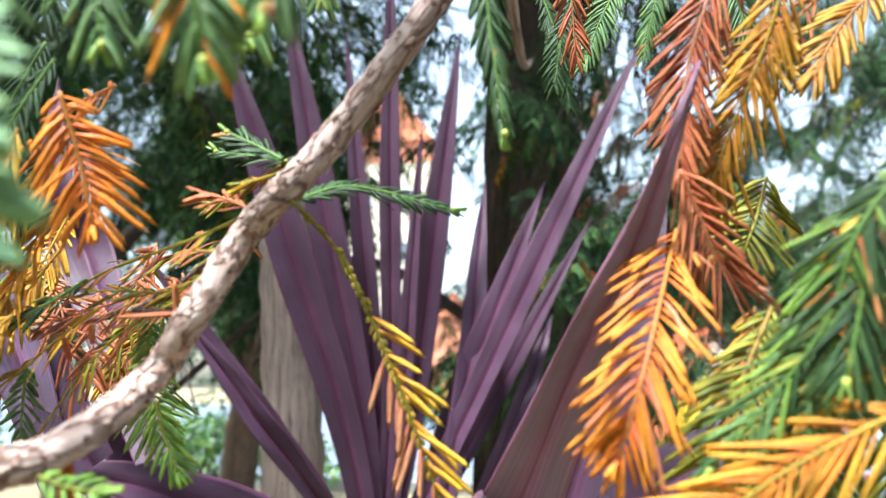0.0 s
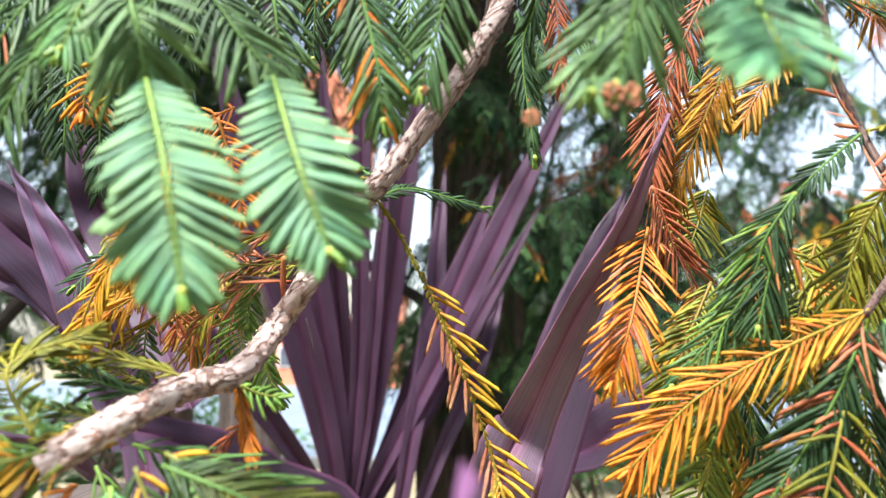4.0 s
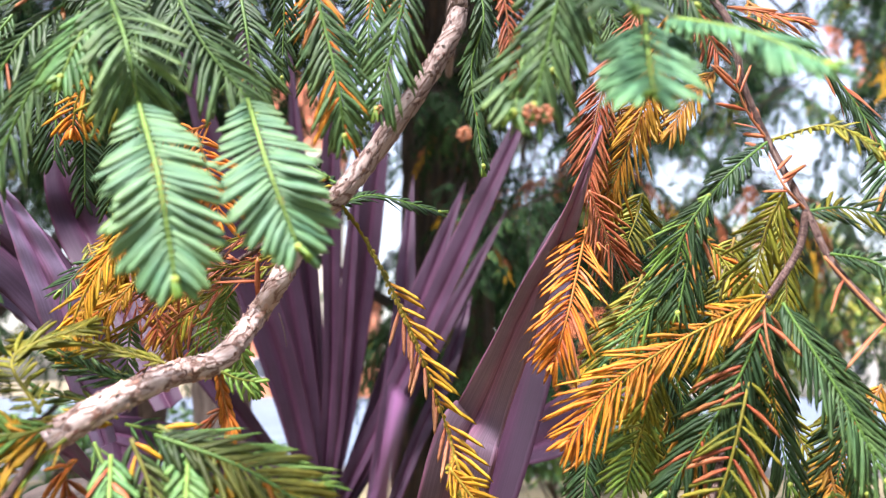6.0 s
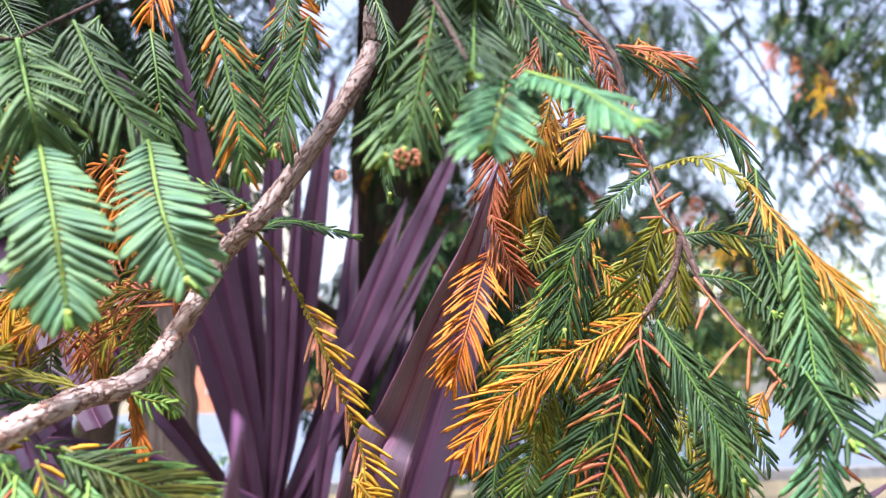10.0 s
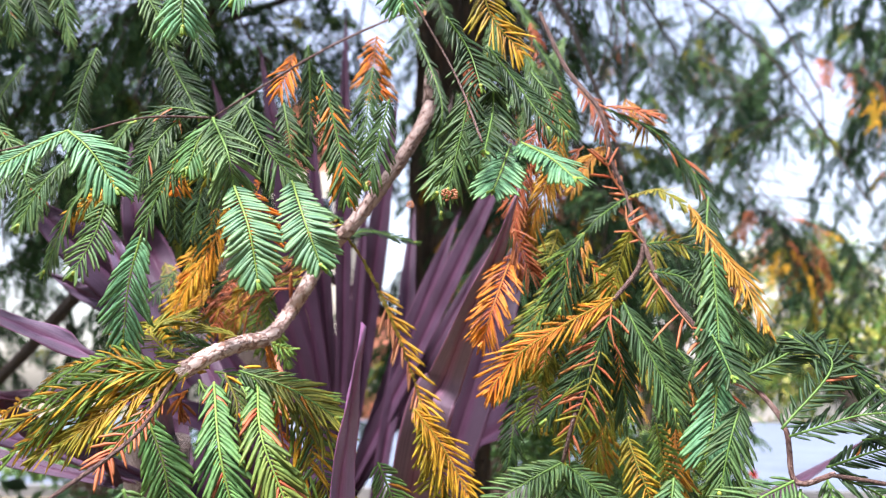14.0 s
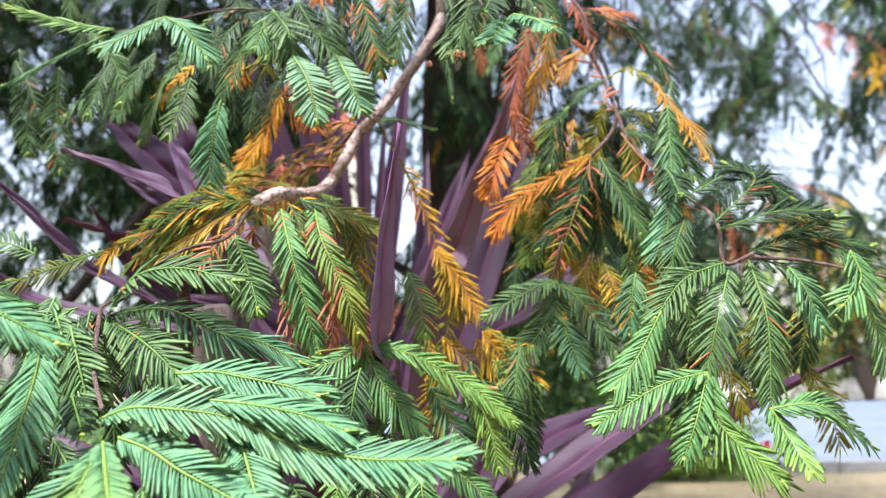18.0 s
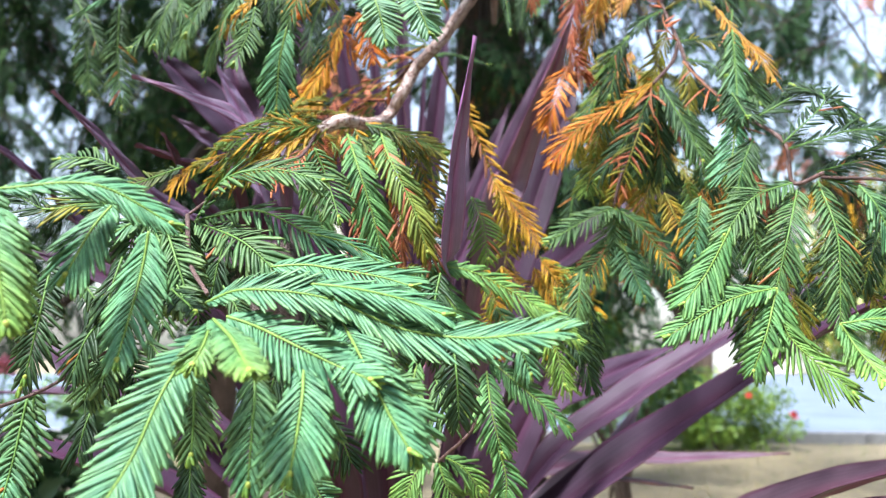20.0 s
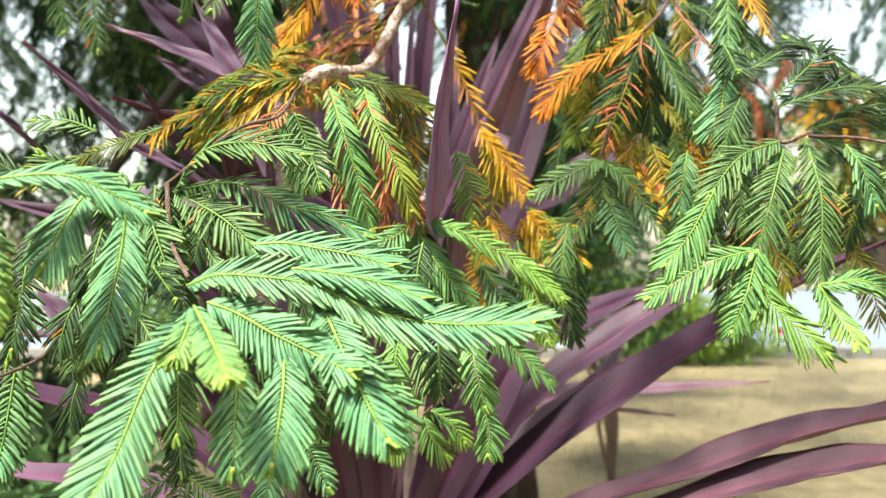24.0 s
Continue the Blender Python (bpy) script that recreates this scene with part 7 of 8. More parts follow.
blade(cordyline, [(-0.0700, 0.1500, 0.6550), (-0.1798, 0.2744, 0.9221), (-0.1857, 0.2613, 0.9867), (-0.1855, 0.2613, 1.0397)], 0.03, (0.3, -1, 0.1), wide=0.5, taper=1.6)
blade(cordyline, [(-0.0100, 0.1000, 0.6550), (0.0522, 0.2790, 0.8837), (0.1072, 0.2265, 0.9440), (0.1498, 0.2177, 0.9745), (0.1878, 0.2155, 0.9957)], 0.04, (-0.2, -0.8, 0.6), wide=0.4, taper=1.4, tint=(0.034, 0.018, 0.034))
# low arching leaves
blade(cordyline, [(-0.0100, 0.1300, 0.6550), (0.0202, 0.1069, 0.6943), (0.0791, 0.0947, 0.7493), (0.1371, 0.0836, 0.7928), (0.1930, 0.0523, 0.8359), (0.2302, 0.0109, 0.8688), (0.2479, -0.0402, 0.8874)], 0.038, (-0.2, -0.5, 0.85), wide=0.45, taper=1.3)
blade(cordyline, [(-0.0100, 0.1200, 0.6550), (0.0609, 0.1016, 0.7713), (0.1257, 0.1208, 0.8173), (0.1754, 0.1308, 0.8470), (0.2339, 0.1306, 0.8818), (0.3131, 0.1201, 0.9313)], 0.028, (-0.2, -0.6, 0.8), wide=0.4)
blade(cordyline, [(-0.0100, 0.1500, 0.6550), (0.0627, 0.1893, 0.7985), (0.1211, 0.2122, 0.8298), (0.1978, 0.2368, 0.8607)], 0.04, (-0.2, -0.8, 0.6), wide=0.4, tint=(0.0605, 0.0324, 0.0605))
blade(cordyline, [(0.0000, 0.2000, 0.6550), (0.0584, 0.2866, 0.7311), (0.1371, 0.3401, 0.7438), (0.2438, 0.3968, 0.7404), (0.3868, 0.4653, 0.7392)], 0.03, (0, -0.5, 0.85), wide=0.4, tint=(0.115, 0.0792, 0.101))
blade(cordyline, [(0.0000, 0.0900, 0.6550), (0.0776, 0.0508, 0.7102), (0.1421, 0.0010, 0.7484), (0.1948, -0.0288, 0.7779), (0.2268, -0.0586, 0.7959), (0.2584, -0.0784, 0.8125)], 0.036, (0, -0.3, 0.95), wide=0.5, tint=(0.101, 0.0612, 0.0821))
blade(cordyline, [(0.0000, 0.0800, 0.6550), (0.0892, 0.0212, 0.7044), (0.1530, -0.0287, 0.7468), (0.1955, -0.0584, 0.7676), (0.2207, -0.0782, 0.7791), (0.2445, -0.0979, 0.7878)], 0.036, (0, -0.3, 0.95), wide=0.5, tint=(0.101, 0.0612, 0.0821))
blade(cordyline, [(-0.0100, 0.1800, 0.6550), (0.0726, 0.2156, 0.7257), (0.1316, 0.2278, 0.7669), (0.1702, 0.2479, 0.8139)], 0.024, (-0.2, -0.8, 0.5), wide=0.4, tint=(0.148, 0.115, 0.147))
blade(cordyline, [(-0.0200, 0.2100, 0.6550), (0.0522, 0.2939, 0.7317), (0.1515, 0.3533, 0.7259), (0.2575, 0.4141, 0.7083)], 0.02, (0, -0.3, 0.9), wide=0.4, tint=(0.201, 0.158, 0.173))
blade(cordyline, [(-0.0600, 0.0800, 0.6550), (-0.1656, 0.0727, 0.7463), (-0.2272, 0.0243, 0.7845), (-0.2788, -0.0224, 0.8111)], 0.04, (0.1, -0.3, 0.95), wide=0.45)
blade(cordyline, [(-0.0700, 0.0700, 0.6550), (-0.1506, 0.0357, 0.7192), (-0.2153, -0.0124, 0.7499), (-0.2590, -0.0578, 0.7681)], 0.03, (0.1, -0.3, 0.95), wide=0.45, tint=(0.114, 0.072, 0.112))
blade(cordyline, [(-0.0700, 0.1200, 0.6550), (-0.1370, 0.0392, 0.8475), (-0.1974, 0.0072, 0.8928), (-0.2590, -0.0201, 0.9142)], 0.022, (0.2, -0.8, 0.5), wide=0.45)
blade(cordyline, [(-0.0600, 0.1300, 0.6550), (-0.1718, 0.1168, 0.7981), (-0.2516, 0.1103, 0.8214), (-0.3400, 0.1060, 0.8239)], 0.02, (0.1, -0.4, 0.9), wide=0.45)
blade(cordyline, [(-0.0600, 0.1500, 0.6550), (-0.2096, 0.1141, 0.8066), (-0.2726, 0.1081, 0.8320), (-0.3074, 0.1130, 0.8616)], 0.03, (0.1, -0.6, 0.8), wide=0.45)
blade(cordyline, [(-0.0500, 0.0700, 0.6550), (-0.0660, 0.0405, 0.7540), (-0.0705, -0.0033, 0.7974), (-0.0778, -0.0263, 0.8273)], 0.03, (0.1, -1, 0.3), wide=0.45)
blade(cordyline, [(-0.0400, 0.0700, 0.6550), (-0.0379, 0.0429, 0.7539), (-0.0411, 0.0173, 0.8252), (-0.0534, 0.0240, 0.9049), (-0.0673, 0.0159, 0.9465)], 0.032, (0.1, -1, 0.2), wide=0.45)
blade(cordyline, [(-0.0300, 0.0700, 0.6550), (0.0112, 0.0477, 0.7466), (0.0470, 0.0465, 0.8062), (0.1001, 0.0661, 0.9083)], 0.034, (-0.2, -1, 0.2), wide=0.45)
blade(cordyline, [(-0.0500, 0.1100, 0.6550), (-0.0843, 0.0808, 0.8185), (-0.0930, 0.1011, 0.8719), (-0.1079, 0.1101, 0.9303)], 0.055, (0.1, -1, 0.2), wide=0.5)
blade(cordyline, [(-0.0400, 0.1300, 0.6550), (-0.0451, 0.1020, 0.8167), (-0.0519, 0.1102, 0.8801), (-0.0632, 0.1190, 0.9399)], 0.045, (0.1, -1, 0.2), wide=0.5)
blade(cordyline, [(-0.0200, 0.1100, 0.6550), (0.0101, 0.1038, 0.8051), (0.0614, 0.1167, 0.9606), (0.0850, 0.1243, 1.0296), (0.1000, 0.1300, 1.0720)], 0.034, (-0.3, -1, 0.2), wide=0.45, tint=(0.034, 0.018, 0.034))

# ---- hanging branchlets of the redwood, behind ----


def branchlet(seed, hues):
    """A drooping frond: a spine with alternate side twigs, each set with short flat sprays, as one soup."""
    rnd = random.Random(seed)
    s = Soup()
    spine = [Vector((0, 0, 0))]
    d = Vector((0.9, 0, -0.1)).normalized()
    for i in range(11):
        d = (d + Vector((0, rnd.uniform(-0.12, 0.12), -0.07))).normalized()
        spine.append(spine[-1] + d * 0.045)
    s.tube(spine, [0.003 - 0.0002 * i for i in range(12)], 5, (0.14, 0.08, 0.055), 0)
    down = Vector((0, 0, -1))
    for i in range(1, 12):
        t = (spine[i] - spine[i - 1]).normalized()
        for sg in (-1, 1):
            reach = (0.2 * (1 - i / 12) + 0.05) * rnd.uniform(0.6, 1.15)
            way = (t * rnd.uniform(0.5, 1.0) + Vector((0, sg, 0)) * rnd.uniform(0.6, 1.0) + down * rnd.uniform(-0.1, 0.35)).normalized()
            twig = curve_pts([spine[i], spine[i] + way * reach * 0.55, spine[i] + way * reach + down * reach * 0.35], 7)
            s.tube(twig, [0.0012] * 7, 3, (0.15, 0.1, 0.05), 0)
            hue = rnd.choices(hues[0], hues[1])[0]
            for k in range(max(2, int(reach / 0.026))):
                u = (k + 1) / max(2, int(reach / 0.026))
                j = min(int(u * 6), 5)
                p = twig[j].lerp(twig[j + 1], u * 6 - j)
                tn = (twig[j + 1] - twig[j]).normalized()
                for e in (-1, 1):
                    side = tn.cross(Vector((0, 0, 1)))
                    side = side.normalized() if side.length > 0.05 else Vector((0, 1, 0))
                    w = (tn * rnd.uniform(0.5, 1.0) + side * e * rnd.uniform(0.3, 0.9) + down * rnd.uniform(0.0, 0.9)).normalized()
                    ln = rnd.uniform(0.03, 0.055)
                    face = Vector((rnd.uniform(-0.7, 0.7), rnd.uniform(-1, 0.6), 0.8)).normalized()
                    flank = w.cross(face).normalized()
                    for m in range(9):
                        v = (m + 0.5) / 9
                        q = p + w * (ln * v) + down * (ln * 0.2 * v * v)
                        for f in (-1, 1):
                            n = (w * 0.7 + flank * f * 0.75 + down * rnd.uniform(-0.1, 0.3)).normalized()
                            s.sliver(q, n, (w - n * w.dot(n)).normalized(), rnd.uniform(0.011, 0.015) * (1.1 - 0.5 * v), 0.004, Vector((0, 0, -0.002)), mixc(hue[0], hue[1], rnd.random()))
    return s


# needle green darkened to near black: the shade under the crown, as colour
DEEP_SHADE = ((0.00576, 0.0202, 0.0101), (0.013, 0.0374, 0.0158))
GREENS = ([DEEP_SHADE, DARK, GREEN, OLIVE], [5, 5, 1.5, 0.3])
MIXED = ([DEEP_SHADE, DARK, OLIVE, RUST, YELLOW], [4, 3, 1.2, 1.2, 0.4])
kinds = []
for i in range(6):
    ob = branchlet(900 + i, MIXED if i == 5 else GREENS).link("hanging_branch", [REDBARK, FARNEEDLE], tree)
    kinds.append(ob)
place = random.Random(77)
HUNG = []


def hang(x, y, z, kind=None, size=None):
    ob = kinds[place.randrange(5) if kind is None else kind]
    if y > 0.6 and -0.25 < x / (y + 0.45) < 0.0 and z < 0.9 + 0.6 * (y + 0.45):
        return
    side = x / (y + 0.45)
    rise = (z - 0.9) / (y + 0.45)
    if y > 0.6 and -0.68 < side < -0.44 and 0.12 < rise < 0.44 and place.random() < 0.8:
        return
    if y > 0.6 and side > 0.08 and rise > 0.12 and noise.noise(Vector((side * 19, rise * 19, 3.3))) > (0.05 if side < 0.2 and rise > 0.3 else -0.13 if side > 0.55 and rise > 0.26 else 0.0 if side > 0.35 and rise > 0.32 else 0.14):
        return
    if y > 1.3 and side < -0.02 and rise > 0.1 and noise.noise(Vector((side * 11, rise * 11, 7.7))) > (0.06 if side < -0.35 else 0.16):
        return
    HUNG.append(Vector((x, y, z)))
    k = ob.copy()
    scene.collection.objects.link(k)
    sc = size or place.uniform(0.8, 1.35)
    k.matrix_basis = pose(x, y, z, place.uniform(-25, 25), place.uniform(-10, 35), place.uniform(0, 360)) @ Matrix.Scale(sc, 4)


for i in range(6):
    kinds[i].matrix_basis = pose(-1.5 + 0.6 * i, 2.3, 2.3, 0, 20, 60 * i)
for i in range(70):
    y = place.uniform(0.9, 2.6)
    hang(place.uniform(-0.62, -0.02) * (y + 0.45), y, 0.9 + (y + 0.45) * place.uniform(0.27, 0.62))
for i in range(24):
    y = place.uniform(1.4, 2.8)
    hang(place.uniform(-0.7, -0.42) * (y + 0.45), y, 0.9 + (y + 0.45) * place.uniform(0.16, 0.35))
for i in range(34):
    y = place.uniform(2.4, 4.2)
    hang(place.uniform(0.0, 0.7) * (y + 0.45), y, 0.9 + (y + 0.45) * place.uniform(0.42, 0.75))
for i in range(34):
    y = place.uniform(2.4, 4.2)
    hang(place.uniform(0.04, 0.7) * (y + 0.45), y, 0.9 + (y + 0.45) * place.uniform(0.24, 0.42), 5 if i % 5 == 0 else None)
for i in range(300):
    y = place.uniform(3.4, 6.2)
    hang(place.uniform(0.0, 0.75) * (y + 0.45), y, 0.9 + (y + 0.45) * place.uniform(0.2, 0.6), 5 if i % 9 == 0 else None, place.uniform(0.45, 0.95))
for i in range(120):
    y = place.uniform(3.4, 6.0)
    hang(place.uniform(0.02, 0.62) * (y + 0.45), y, 0.9 + (y + 0.45) * place.uniform(0.04, 0.24), 5 if i % 9 == 0 else None, place.uniform(0.5, 1.0))
# fronds overhead, mostly out of view, added to block sky light; then those behind
for i in range(200):
    hang(place.uniform(-2.8, 2.4), place.uniform(0.15, 2.2), place.uniform(2.3, 3.5), None, place.uniform(1.2, 1.9))
for i in range(100):
    y = place.uniform(2.6, 4.6)
    hang(place.uniform(-0.75, 0.1) * (y + 0.45), y, 0.9 + (y + 0.45) * place.uniform(0.1, 0.6), None, place.uniform(1.2, 2.0))
for i in range(12):
    y = place.uniform(0.75, 1.1)
    hang(place.uniform(0.06, 0.3) * (y + 0.45), y, 0.9 + (y + 0.45) * place.uniform(0.1, 0.34), 5 if i % 4 == 0 else None, place.uniform(0.4, 0.7))

for i in range(12):
    y = place.uniform(0.8, 1.04)
    hang(place.uniform(-0.01, 0.09) * (y + 0.45), y, 0.9 + (y + 0.45) * place.uniform(0.06, 0.5), 5 if i % 6 == 0 else None, place.uniform(0.3, 0.5))

for i in range(40):
    y = place.uniform(1.5, 2.8)
    hang(place.uniform(0.08, 0.3) * (y + 0.45), y, 0.9 + (y + 0.45) * place.uniform(0.16, 0.42), 5 if i % 6 == 0 else None, place.uniform(0.7, 1.1))
for i in range(90):
    y = place.uniform(2.6, 4.4)
    hang(place.choice((place.uniform(-0.46, -0.25), place.uniform(-0.8, -0.6))) * (y + 0.45), y, 0.9 + (y + 0.45) * place.uniform(0.1, 0.5), None, place.uniform(1.0, 1.6))
for i in range(40):
    y = place.uniform(2.6, 4.4)
    hang(place.uniform(-0.65, -0.25) * (y + 0.45), y, 0.9 + (y + 0.45) * place.uniform(0.27, 0.5), None, place.uniform(1.0, 1.6))

# limbs of the crown, and the thin twigs by which the branchlets hang from them
forks = []
for i in range(26):
    top = 1.9 + 0.13 * i
    turn = place.uniform(0.15, 2.95) if i % 4 else place.uniform(-0.6, 3.7)
    reach = place.uniform(1.4, 4.6) if 0.7 < turn < 2.5 else place.uniform(1.2, 2.6)
    way = Vector((math.cos(turn), math.sin(turn), 0))
    root = Vector((0.065, 1.2, top))
    limb = [root, root + way * reach * 0.4 + Vector((0, 0, 0.25)), root + way * reach * 0.75 + Vector((0, 0, 0.2)), root + way * reach + Vector((0, 0, -0.15))]
    wood(limb, 0.012, 0.003, TRUNKBARK, "limb", 30, 7)
    forks += curve_pts(limb, 14)[2:]
s = Soup()
for p in HUNG:
    over = [f for f in forks if f.z > p.z + 0.1]
    if not over:
        continue
    f = min(over, key=lambda q: (q - p).length)
    mid = f.lerp(p, 0.5) + Vector((place.uniform(-0.1, 0.1), place.uniform(-0.1, 0.1), 0.08))
    s.tube(curve_pts([f, mid, p], 7), [0.0028, 0.0026, 0.0024, 0.0022, 0.002, 0.0018, 0.0016], 4, (1, 1, 1), 0)
tagged(s.link("twig_tangle", [TRUNKBARK], tree), "thin brown twigs from which branchlets hang", kind="stuff")

# limbs seen among them
wood([(0.1, 1.2, 2.3), (0.5, 1.25, 2.05), (0.8, 1.2, 1.75), (0.95, 1.1, 1.35)], 0.005, 0.002, TRUNKBARK, "limb", 40, 8)
wood([(0.1, 1.2, 2.0), (0.25, 0.95, 1.75), (0.3, 0.8, 1.5), (0.33, 0.72, 1.3)], 0.007, 0.003, TRUNKBARK, "limb", 40, 8)
wood([(0.0, 1.2, 1.1), (-0.3, 1.3, 1.25), (-0.62, 1.4, 1.05), (-0.85, 1.45, 0.85)], 0.012, 0.006, TRUNKBARK, "limb", 40, 8)

# ---- shrubs, far trees, houses ----
LEAF = mat_needle("broad_leaf", 0.45, 0.3)
TWIGWOOD = mat_plain("plain_bark", (0.0576, 0.036, 0.0252), (0.115, 0.0792, 0.0576), 60, 0.9)


def shrub(name, label, base, centre, radii, count, leaf, hues, seed, trunk=0.02, category="shrub", lumps=9):
    """A woody plant: tapered limbs from the base, and a crown of many single leaves in uneven clumps."""
    rnd = random.Random(seed)
    ob = tagged(new(name), label, category)
    ob.location = base
    o = Vector(base)
    mid = Vector(centre) - o
    s = Soup()
    heads = []
    for i in range(lumps):
        v = Vector((rnd.gauss(0, 1), rnd.gauss(0, 1), rnd.gauss(0, 1))).normalized() * rnd.uniform(0.35, 0.85)
        heads.append((mid + Vector((v.x * radii[0], v.y * radii[1], v.z * radii[2])), rnd.uniform(0.3, 0.6)))
    for h, r in heads:
        line = curve_pts([Vector((0, 0, 0)), mid * 0.45 + Vector((rnd.uniform(-0.1, 0.1) * radii[0], 0, 0)), h], 10)
        s.tube(line, [trunk * (1 - 0.085 * i) for i in range(10)], 7, (1, 1, 1), 0)
    s.link("trunk", [TWIGWOOD], ob)
    s = Soup()
    for i in range(count):
        h, r = rnd.choice(heads)
        v = Vector((rnd.gauss(0, 1), rnd.gauss(0, 1), rnd.gauss(0, 1))).normalized() * (rnd.random() ** 0.45) * r
        p = h + Vector((v.x * radii[0], v.y * radii[1], v.z * radii[2]))
        way = (v.normalized() + Vector((rnd.uniform(-1, 1), rnd.uniform(-1, 1), rnd.uniform(-1, 0.5)))).normalized()
        side = way.orthogonal().normalized()
        side = (side * math.cos(i) + way.cross(side) * math.sin(i)).normalized()
        hue = rnd.choice(hues)
        s.sliver(p, way, side, leaf * rnd.uniform(0.7, 1.3), leaf * 0.55, Vector((0, 0, -leaf * 0.2)), mixc(hue[0], hue[1], rnd.random()), 0)
    s.link("crown", [LEAF], ob)
    return ob


YELLOWGREEN = ((0.144, 0.259, 0.0252), (0.245, 0.36, 0.0432))
SUNNY = ((0.252, 0.288, 0.036), (0.396, 0.36, 0.0648))
shrub("evergreen_tree", "dark green evergreen tree with dense drooping foliage", (-1.35, 3.6, 0), (-1.3, 3.6, 2.0), (0.5, 0.9, 0.95), 2600, 0.06, [DARK, DEEP_SHADE], 11, 0.07, "tree", 12)
shrub("evergreen_tree", "dark green evergreen tree with dense drooping foliage", (-2.4, 6.5, 0), (-2.4, 6.5, 2.2), (0.7, 1.0, 2.0), 4000, 0.08, [DARK, DEEP_SHADE, GREEN], 12, 0.09, "tree", 12)
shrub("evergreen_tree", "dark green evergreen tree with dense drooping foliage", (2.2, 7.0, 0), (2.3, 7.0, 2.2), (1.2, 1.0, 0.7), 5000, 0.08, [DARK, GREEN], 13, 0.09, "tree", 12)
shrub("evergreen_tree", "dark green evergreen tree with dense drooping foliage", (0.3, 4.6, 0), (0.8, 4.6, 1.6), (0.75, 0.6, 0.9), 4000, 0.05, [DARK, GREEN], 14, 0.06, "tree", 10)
shrub("sunlit_tree", "yellow-green tree in bright light beyond the lawn", (23.6, 41.5, 0), (23.0, 41.5, 5.4), (6.6, 3.0, 5.0), 6500, 0.42, [SUNNY, LIME], 15, 0.22, "tree", 12)
# four trees out of view, added only to hold off low sky light
shrub("evergreen_tree", "unseen dark green evergreen tree added to block low sky light", (-3.5, -4.5, 0), (-3.5, -4.5, 2.9), (2.4, 1.3, 2.7), 8000, 0.2, [DARK, DEEP_SHADE], 16, 0.09, "tree", 14)
shrub("evergreen_tree", "unseen dark green evergreen tree added to block low sky light", (1.5, -5.5, 0), (1.5, -5.5, 2.9), (2.8, 1.3, 2.7), 8000, 0.2, [DARK, DEEP_SHADE], 17, 0.09, "tree", 14)
shrub("evergreen_tree", "unseen dark green evergreen tree added to block low sky light", (5.5, -1.5, 0), (5.5, -1.5, 2.7), (1.3, 2.6, 2.5), 8000, 0.2, [DARK, DEEP_SHADE], 18, 0.09, "tree", 14)
shrub("evergreen_tree", "unseen dark green evergreen tree added to block low sky light", (-5.0, 1.0, 0), (-5.0, 0.6, 2.7), (1.3, 2.4, 2.5), 8000, 0.2, [DARK, DEEP_SHADE], 19, 0.09, "tree", 14)

shrub("flower_shrub", "low green shrub with red flowers at the lawn's edge", (2.35, 6.75, 0), (2.3, 6.75, 0.32), (0.8, 0.35, 0.4), 6500, 0.045, [YELLOWGREEN, YELLOWGREEN, LIME], 21, 0.012, "shrub", 14)
flower_red = mat_plain("red_petal", (0.432, 0.0216, 0.0144), (0.576, 0.0432, 0.0216), 40, 0.6)
flower_pink = mat_plain("pink_petal", (0.504, 0.144, 0.216), (0.612, 0.252, 0.302), 40, 0.6)


def blossom(p, size, mat, label):
    """A round head of small petals on its stalk."""
    rnd = random.Random(int(p[0] * 1000))
    s = Soup()
    p = Vector(p)
    s.tube(curve_pts([p - Vector((0.02, 0, 0.3)), p], 5), [0.003] * 5, 5, (0.1, 0.2, 0.05), 0)
    for i in range(26):
        d = Vector((rnd.gauss(0, 1), rnd.gauss(0, 1), rnd.gauss(0, 1))).normalized()
        s.sliver(p, d, d.orthogonal().normalized(), size, size * 0.7, Vector((0, 0, 0)), (1, 1, 1), 1)
    ob = s.link("flower", [LEAF, mat])
    return tagged(ob, label, "flower", "garden flowers")


blossom((2.919, 6.424, 0.346), 0.05, flower_red, "round red flower head over the green shrub")
blossom((2.55, 6.5, 0.52), 0.035, flower_red, "round red flower head over the green shrub")
blossom((-1.22, 1.51, 0.83), 0.035, flower_pink, "round pink flower head over dark leaves")
shrub("leafy_shrub", "bright green leafy shrub behind the purple leaves", (1.2, 6.4, 0), (1.25, 6.4, 0.55), (0.8, 0.5, 0.42), 5200, 0.045, [YELLOWGREEN, LIME, FRESH], 22, 0.012)
shrub("leafy_shrub", "dark green broad-leaved shrub by the pink flowers", (-1.3, 1.7, 0), (-1.25, 1.7, 0.5), (0.5, 0.4, 0.3), 900, 0.08, [GREEN, DARK], 23, 0.012)
shrub("leafy_shrub", "low green broad-leaved plant under the cordyline", (-0.6, 0.6, 0), (-0.6, 0.6, 0.5), (0.25, 0.25, 0.16), 900, 0.04, [GREEN, DARK, FRESH], 24, 0.006)
shrub("leafy_shrub", "bright green leafy shrub beyond the foot of the tree", (0.62, 2.6, 0), (0.6, 2.6, 0.82), (0.42, 0.3, 0.26), 2200, 0.04, [LIME, FRESH, GREEN], 25, 0.012)

shrub("leafy_shrub", "light green clipped shrub along the lawn's far edge", (-3.0, 6.6, 0), (-3.0, 6.6, 0.4), (1.7, 0.5, 0.38), 4200, 0.07, [LIME, FRESH, GREEN], 26, 0.02)

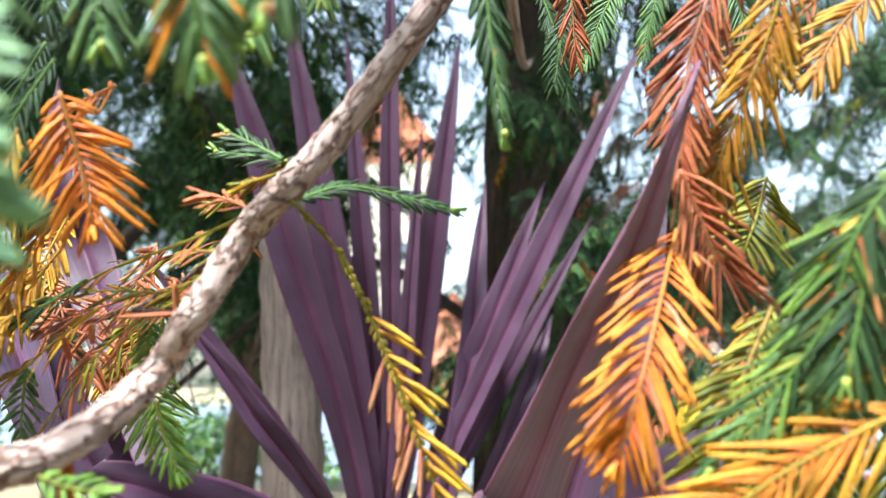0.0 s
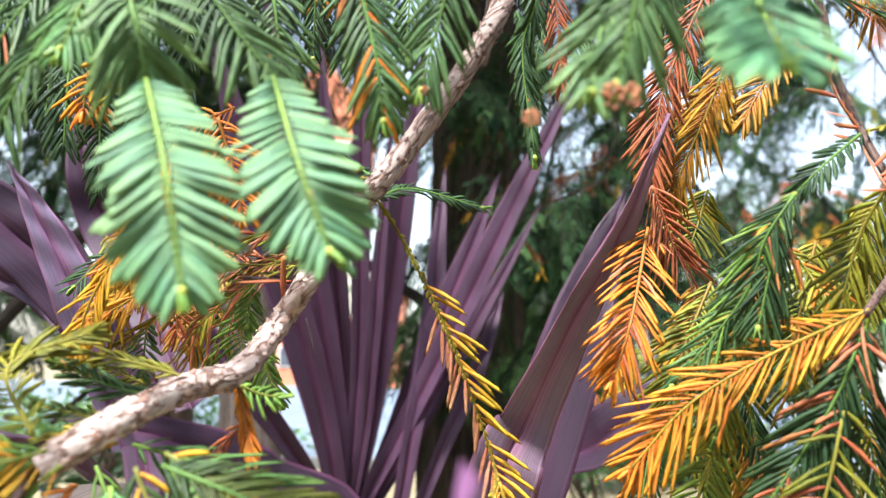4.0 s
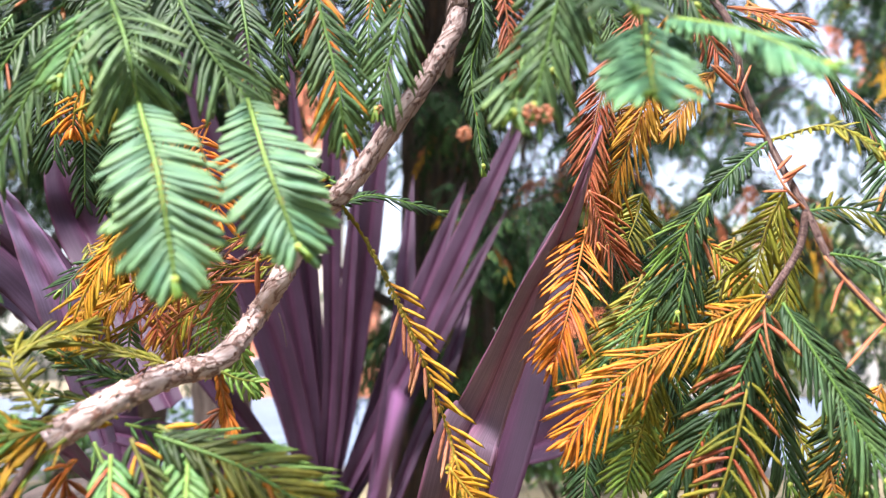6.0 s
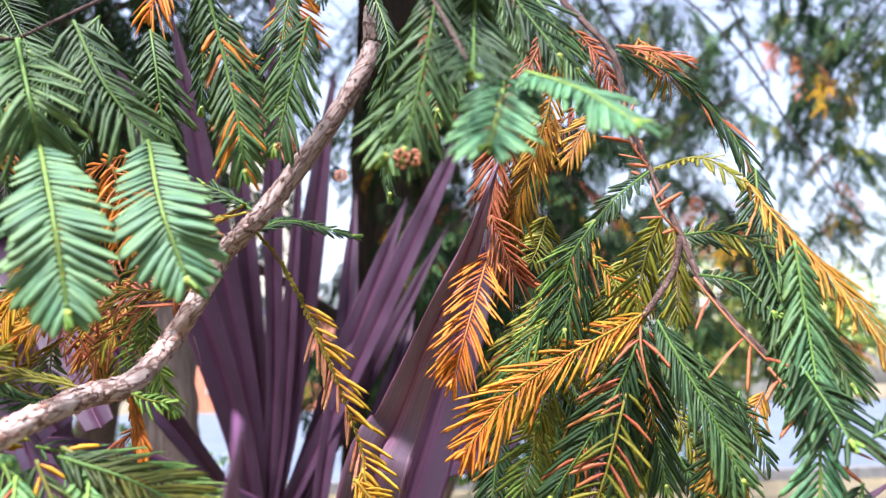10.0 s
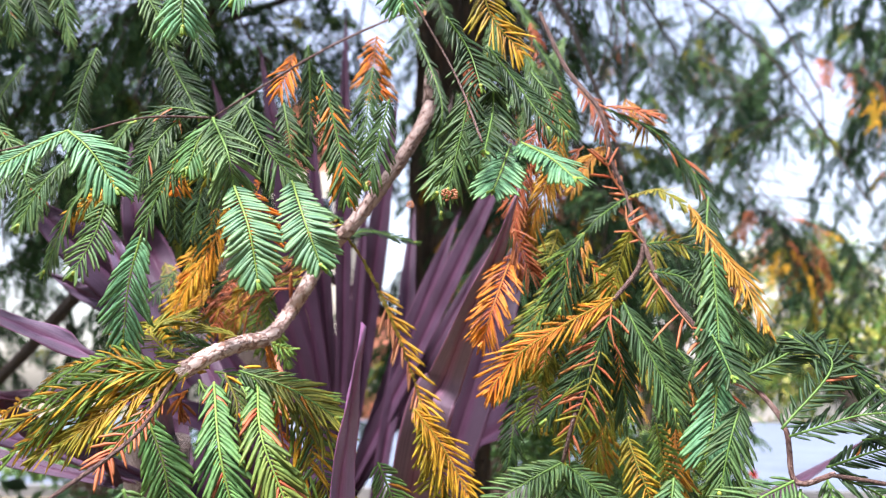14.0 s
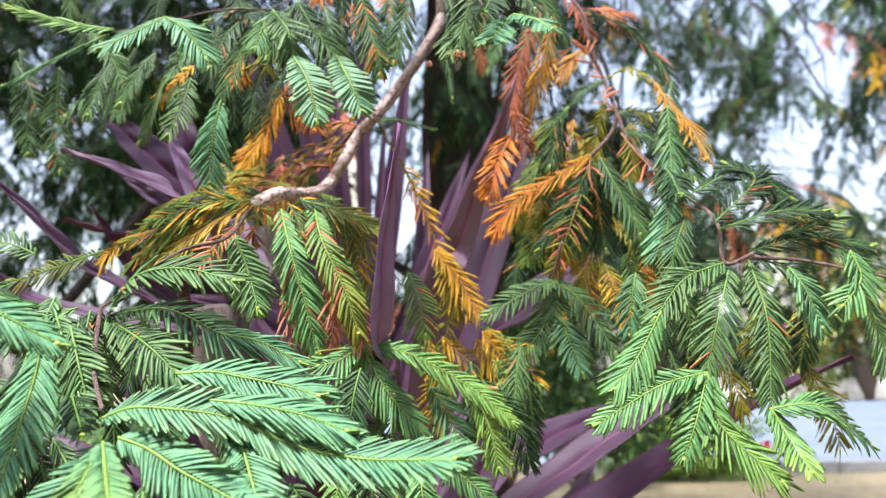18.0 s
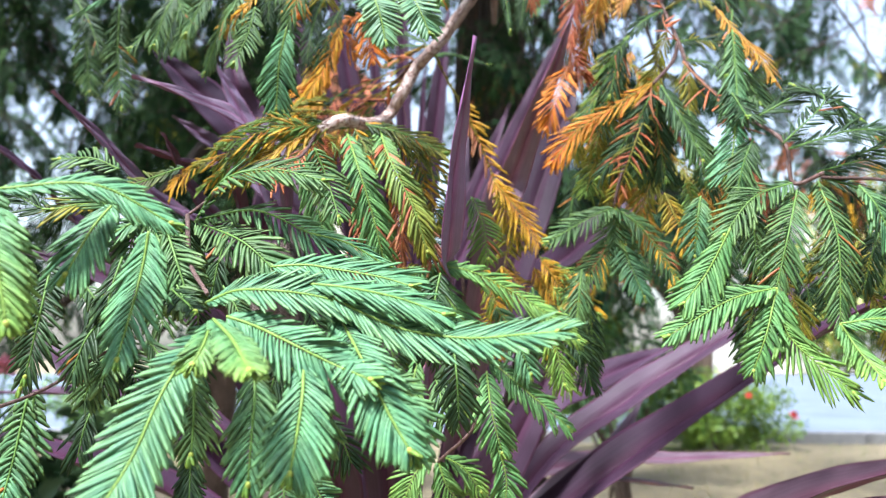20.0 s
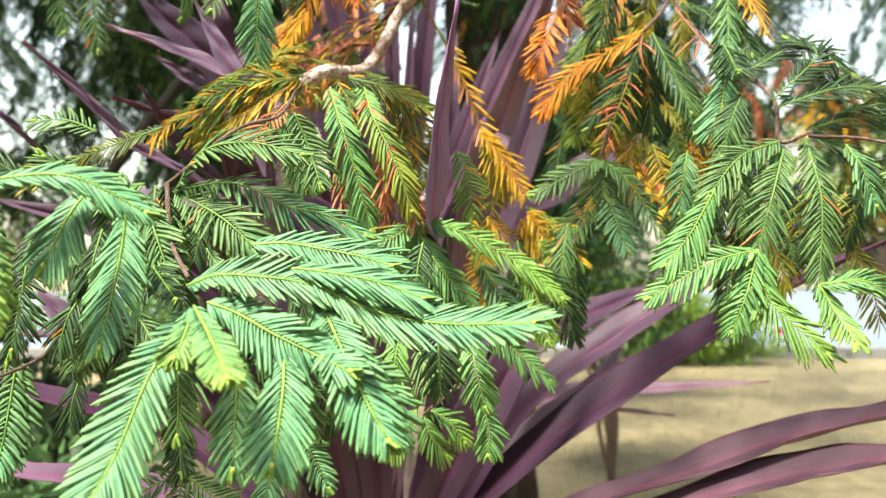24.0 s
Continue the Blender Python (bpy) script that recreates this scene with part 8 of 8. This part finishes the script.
# houses beyond the road
SALMON = mat_plain("salmon_render", (0.446, 0.158, 0.0864), (0.504, 0.202, 0.115), 3, 0.85)
CREAM = mat_plain("cream_render", (0.432, 0.403, 0.302), (0.49, 0.454, 0.36), 3, 0.85)
WHITE = mat_plain("white_render", (0.533, 0.518, 0.49), (0.576, 0.569, 0.54), 3, 0.85)
PANE = mat_plain("window_glass", (0.05, 0.06, 0.08), (0.08, 0.09, 0.11), 3, 0.15)
TILE = mat_plain("roof_tile", (0.36, 0.101, 0.0504), (0.446, 0.158, 0.072), 9, 0.8)


def box(parent, name, x0, y0, z0, x1, y1, z1, mat):
    ob = slab(name, x0, y0, x1, y1, z0, z1, mat)
    ob.parent = parent
    return ob


def gable(parent, x0, y0, x1, y1, z, h, mat):
    m = (x0 + x1) / 2
    v = [(x0, y0, z), (x1, y0, z), (x1, y1, z), (x0, y1, z), (m, y0, z + h), (m, y1, z + h)]
    ob = link_mesh("roof", v, [(0, 1, 4), (2, 3, 5), (1, 2, 5, 4), (3, 0, 4, 5), (3, 2, 1, 0)], [mat], parent, smooth=False)
    return ob


def house(label, x, y, w, d, walls, roof_h, roof_mat, rows):
    """walls: (height, material) bands from the ground up; rows: heights of window rows."""
    h = tagged(new("house"), label, "house")
    h.location = (x, y, 0)
    z = 0
    for top, mat in walls:
        box(h, "wall", -w / 2, 0, z, w / 2, d, top, mat)
        z = top
    gable(h, -w / 2 - 0.25, -0.25, w / 2 + 0.25, d + 0.25, z, roof_h, roof_mat)
    for r in rows:
        for i in range(max(1, int(w / 2.2))):
            cx = (i + 0.5) * w / max(1, int(w / 2.2)) - w / 2
            frame_ob = box(h, "window", cx - 0.45, -0.06, r, cx + 0.45, 0.05, r + 1.2, WHITE)
            box(frame_ob, "pane", cx - 0.37, -0.075, r + 0.08, cx + 0.37, -0.061, r + 1.12, PANE)
    return h


house("tall narrow house with salmon gable and cream walls", -7.6, 42.0, 5.1, 7, [(3.9, SALMON), (14.4, CREAM), (15.8, SALMON)], 3.9, TILE, (1.0, 5.2, 8.4, 11.6))
house("small salmon house beside the tall one", -3.5, 42.0, 2.2, 6, [(5.2, SALMON)], 1.4, TILE, (1.6,))
house("white house in bright light beyond the road", 23.0, 46.0, 12.0, 9, [(9.4, WHITE)], 2.4, CREAM, (1.2, 4.4, 7.2))

# kerb between lawn and road
KERB = mat_plain("weathered_concrete", (0.115, 0.115, 0.115), (0.187, 0.187, 0.18), 12, 0.9)
for i in range(40):
    k = slab("kerbstone", -20 + i, 7.3, -20 + i + 0.985, 7.49, 0.0, 0.11, KERB)
    tagged(k, "pale concrete kerbstone along the road", "kerb", "kerb", "structure")

# stems of the cordylines


def stalk(parent, top, foot, r):
    top, foot = Vector(top), Vector(foot)
    n = 40
    line = curve_pts([foot, foot.lerp(top, 0.55) + Vector((0.01, 0.01, 0)), top], n)
    s = Soup()
    s.tube(line, [r * (1.25 - 0.35 * i / n) * (1 + 0.07 * (i % 2)) for i in range(n)], 14, (1, 1, 1), 0, 0.1, 3.0)
    s.link("stem", [PALESTEM], parent, "pale fibrous stem")


stalk(cordyline, (-0.04, 0.13, 0.66), (-0.05, 0.22, 0), 0.026)
stalk(cordyline_back, (-0.083, 0.51, 0.79), (-0.06, 0.46, 0), 0.026)
stalk(cordyline_back, (-0.31, 0.9, 1.32), (-0.2, 0.8, 0), 0.04)
stalk(cordyline_side, (-0.125, 0.08, 0.93), (-0.12, 0.25, 0), 0.02)

# fallen needles and dry grass tufts on the lawn
rnd = random.Random(5)
s = Soup()
for i in range(9000):
    p = Vector((rnd.uniform(-3, 6), rnd.uniform(0.6, 8.6), 0))
    d = Vector((rnd.uniform(-1, 1), rnd.uniform(-1, 1), rnd.uniform(0.3, 2.2))).normalized()
    g = rnd.uniform(0.7, 1.25)
    tint = (0.302 * g, 0.259 * g, 0.101 * g) if rnd.random() < 0.6 else (0.13 * g, 0.187 * g, 0.0504 * g)
    s.sliver(p, d, d.orthogonal().normalized(), rnd.uniform(0.03, 0.08), 0.006, Vector((0, 0, -0.004)), tint, 0)
tagged(s.link("grass", [LEAF]), "dry yellow grass blades on the lawn", "grass", kind="stuff")
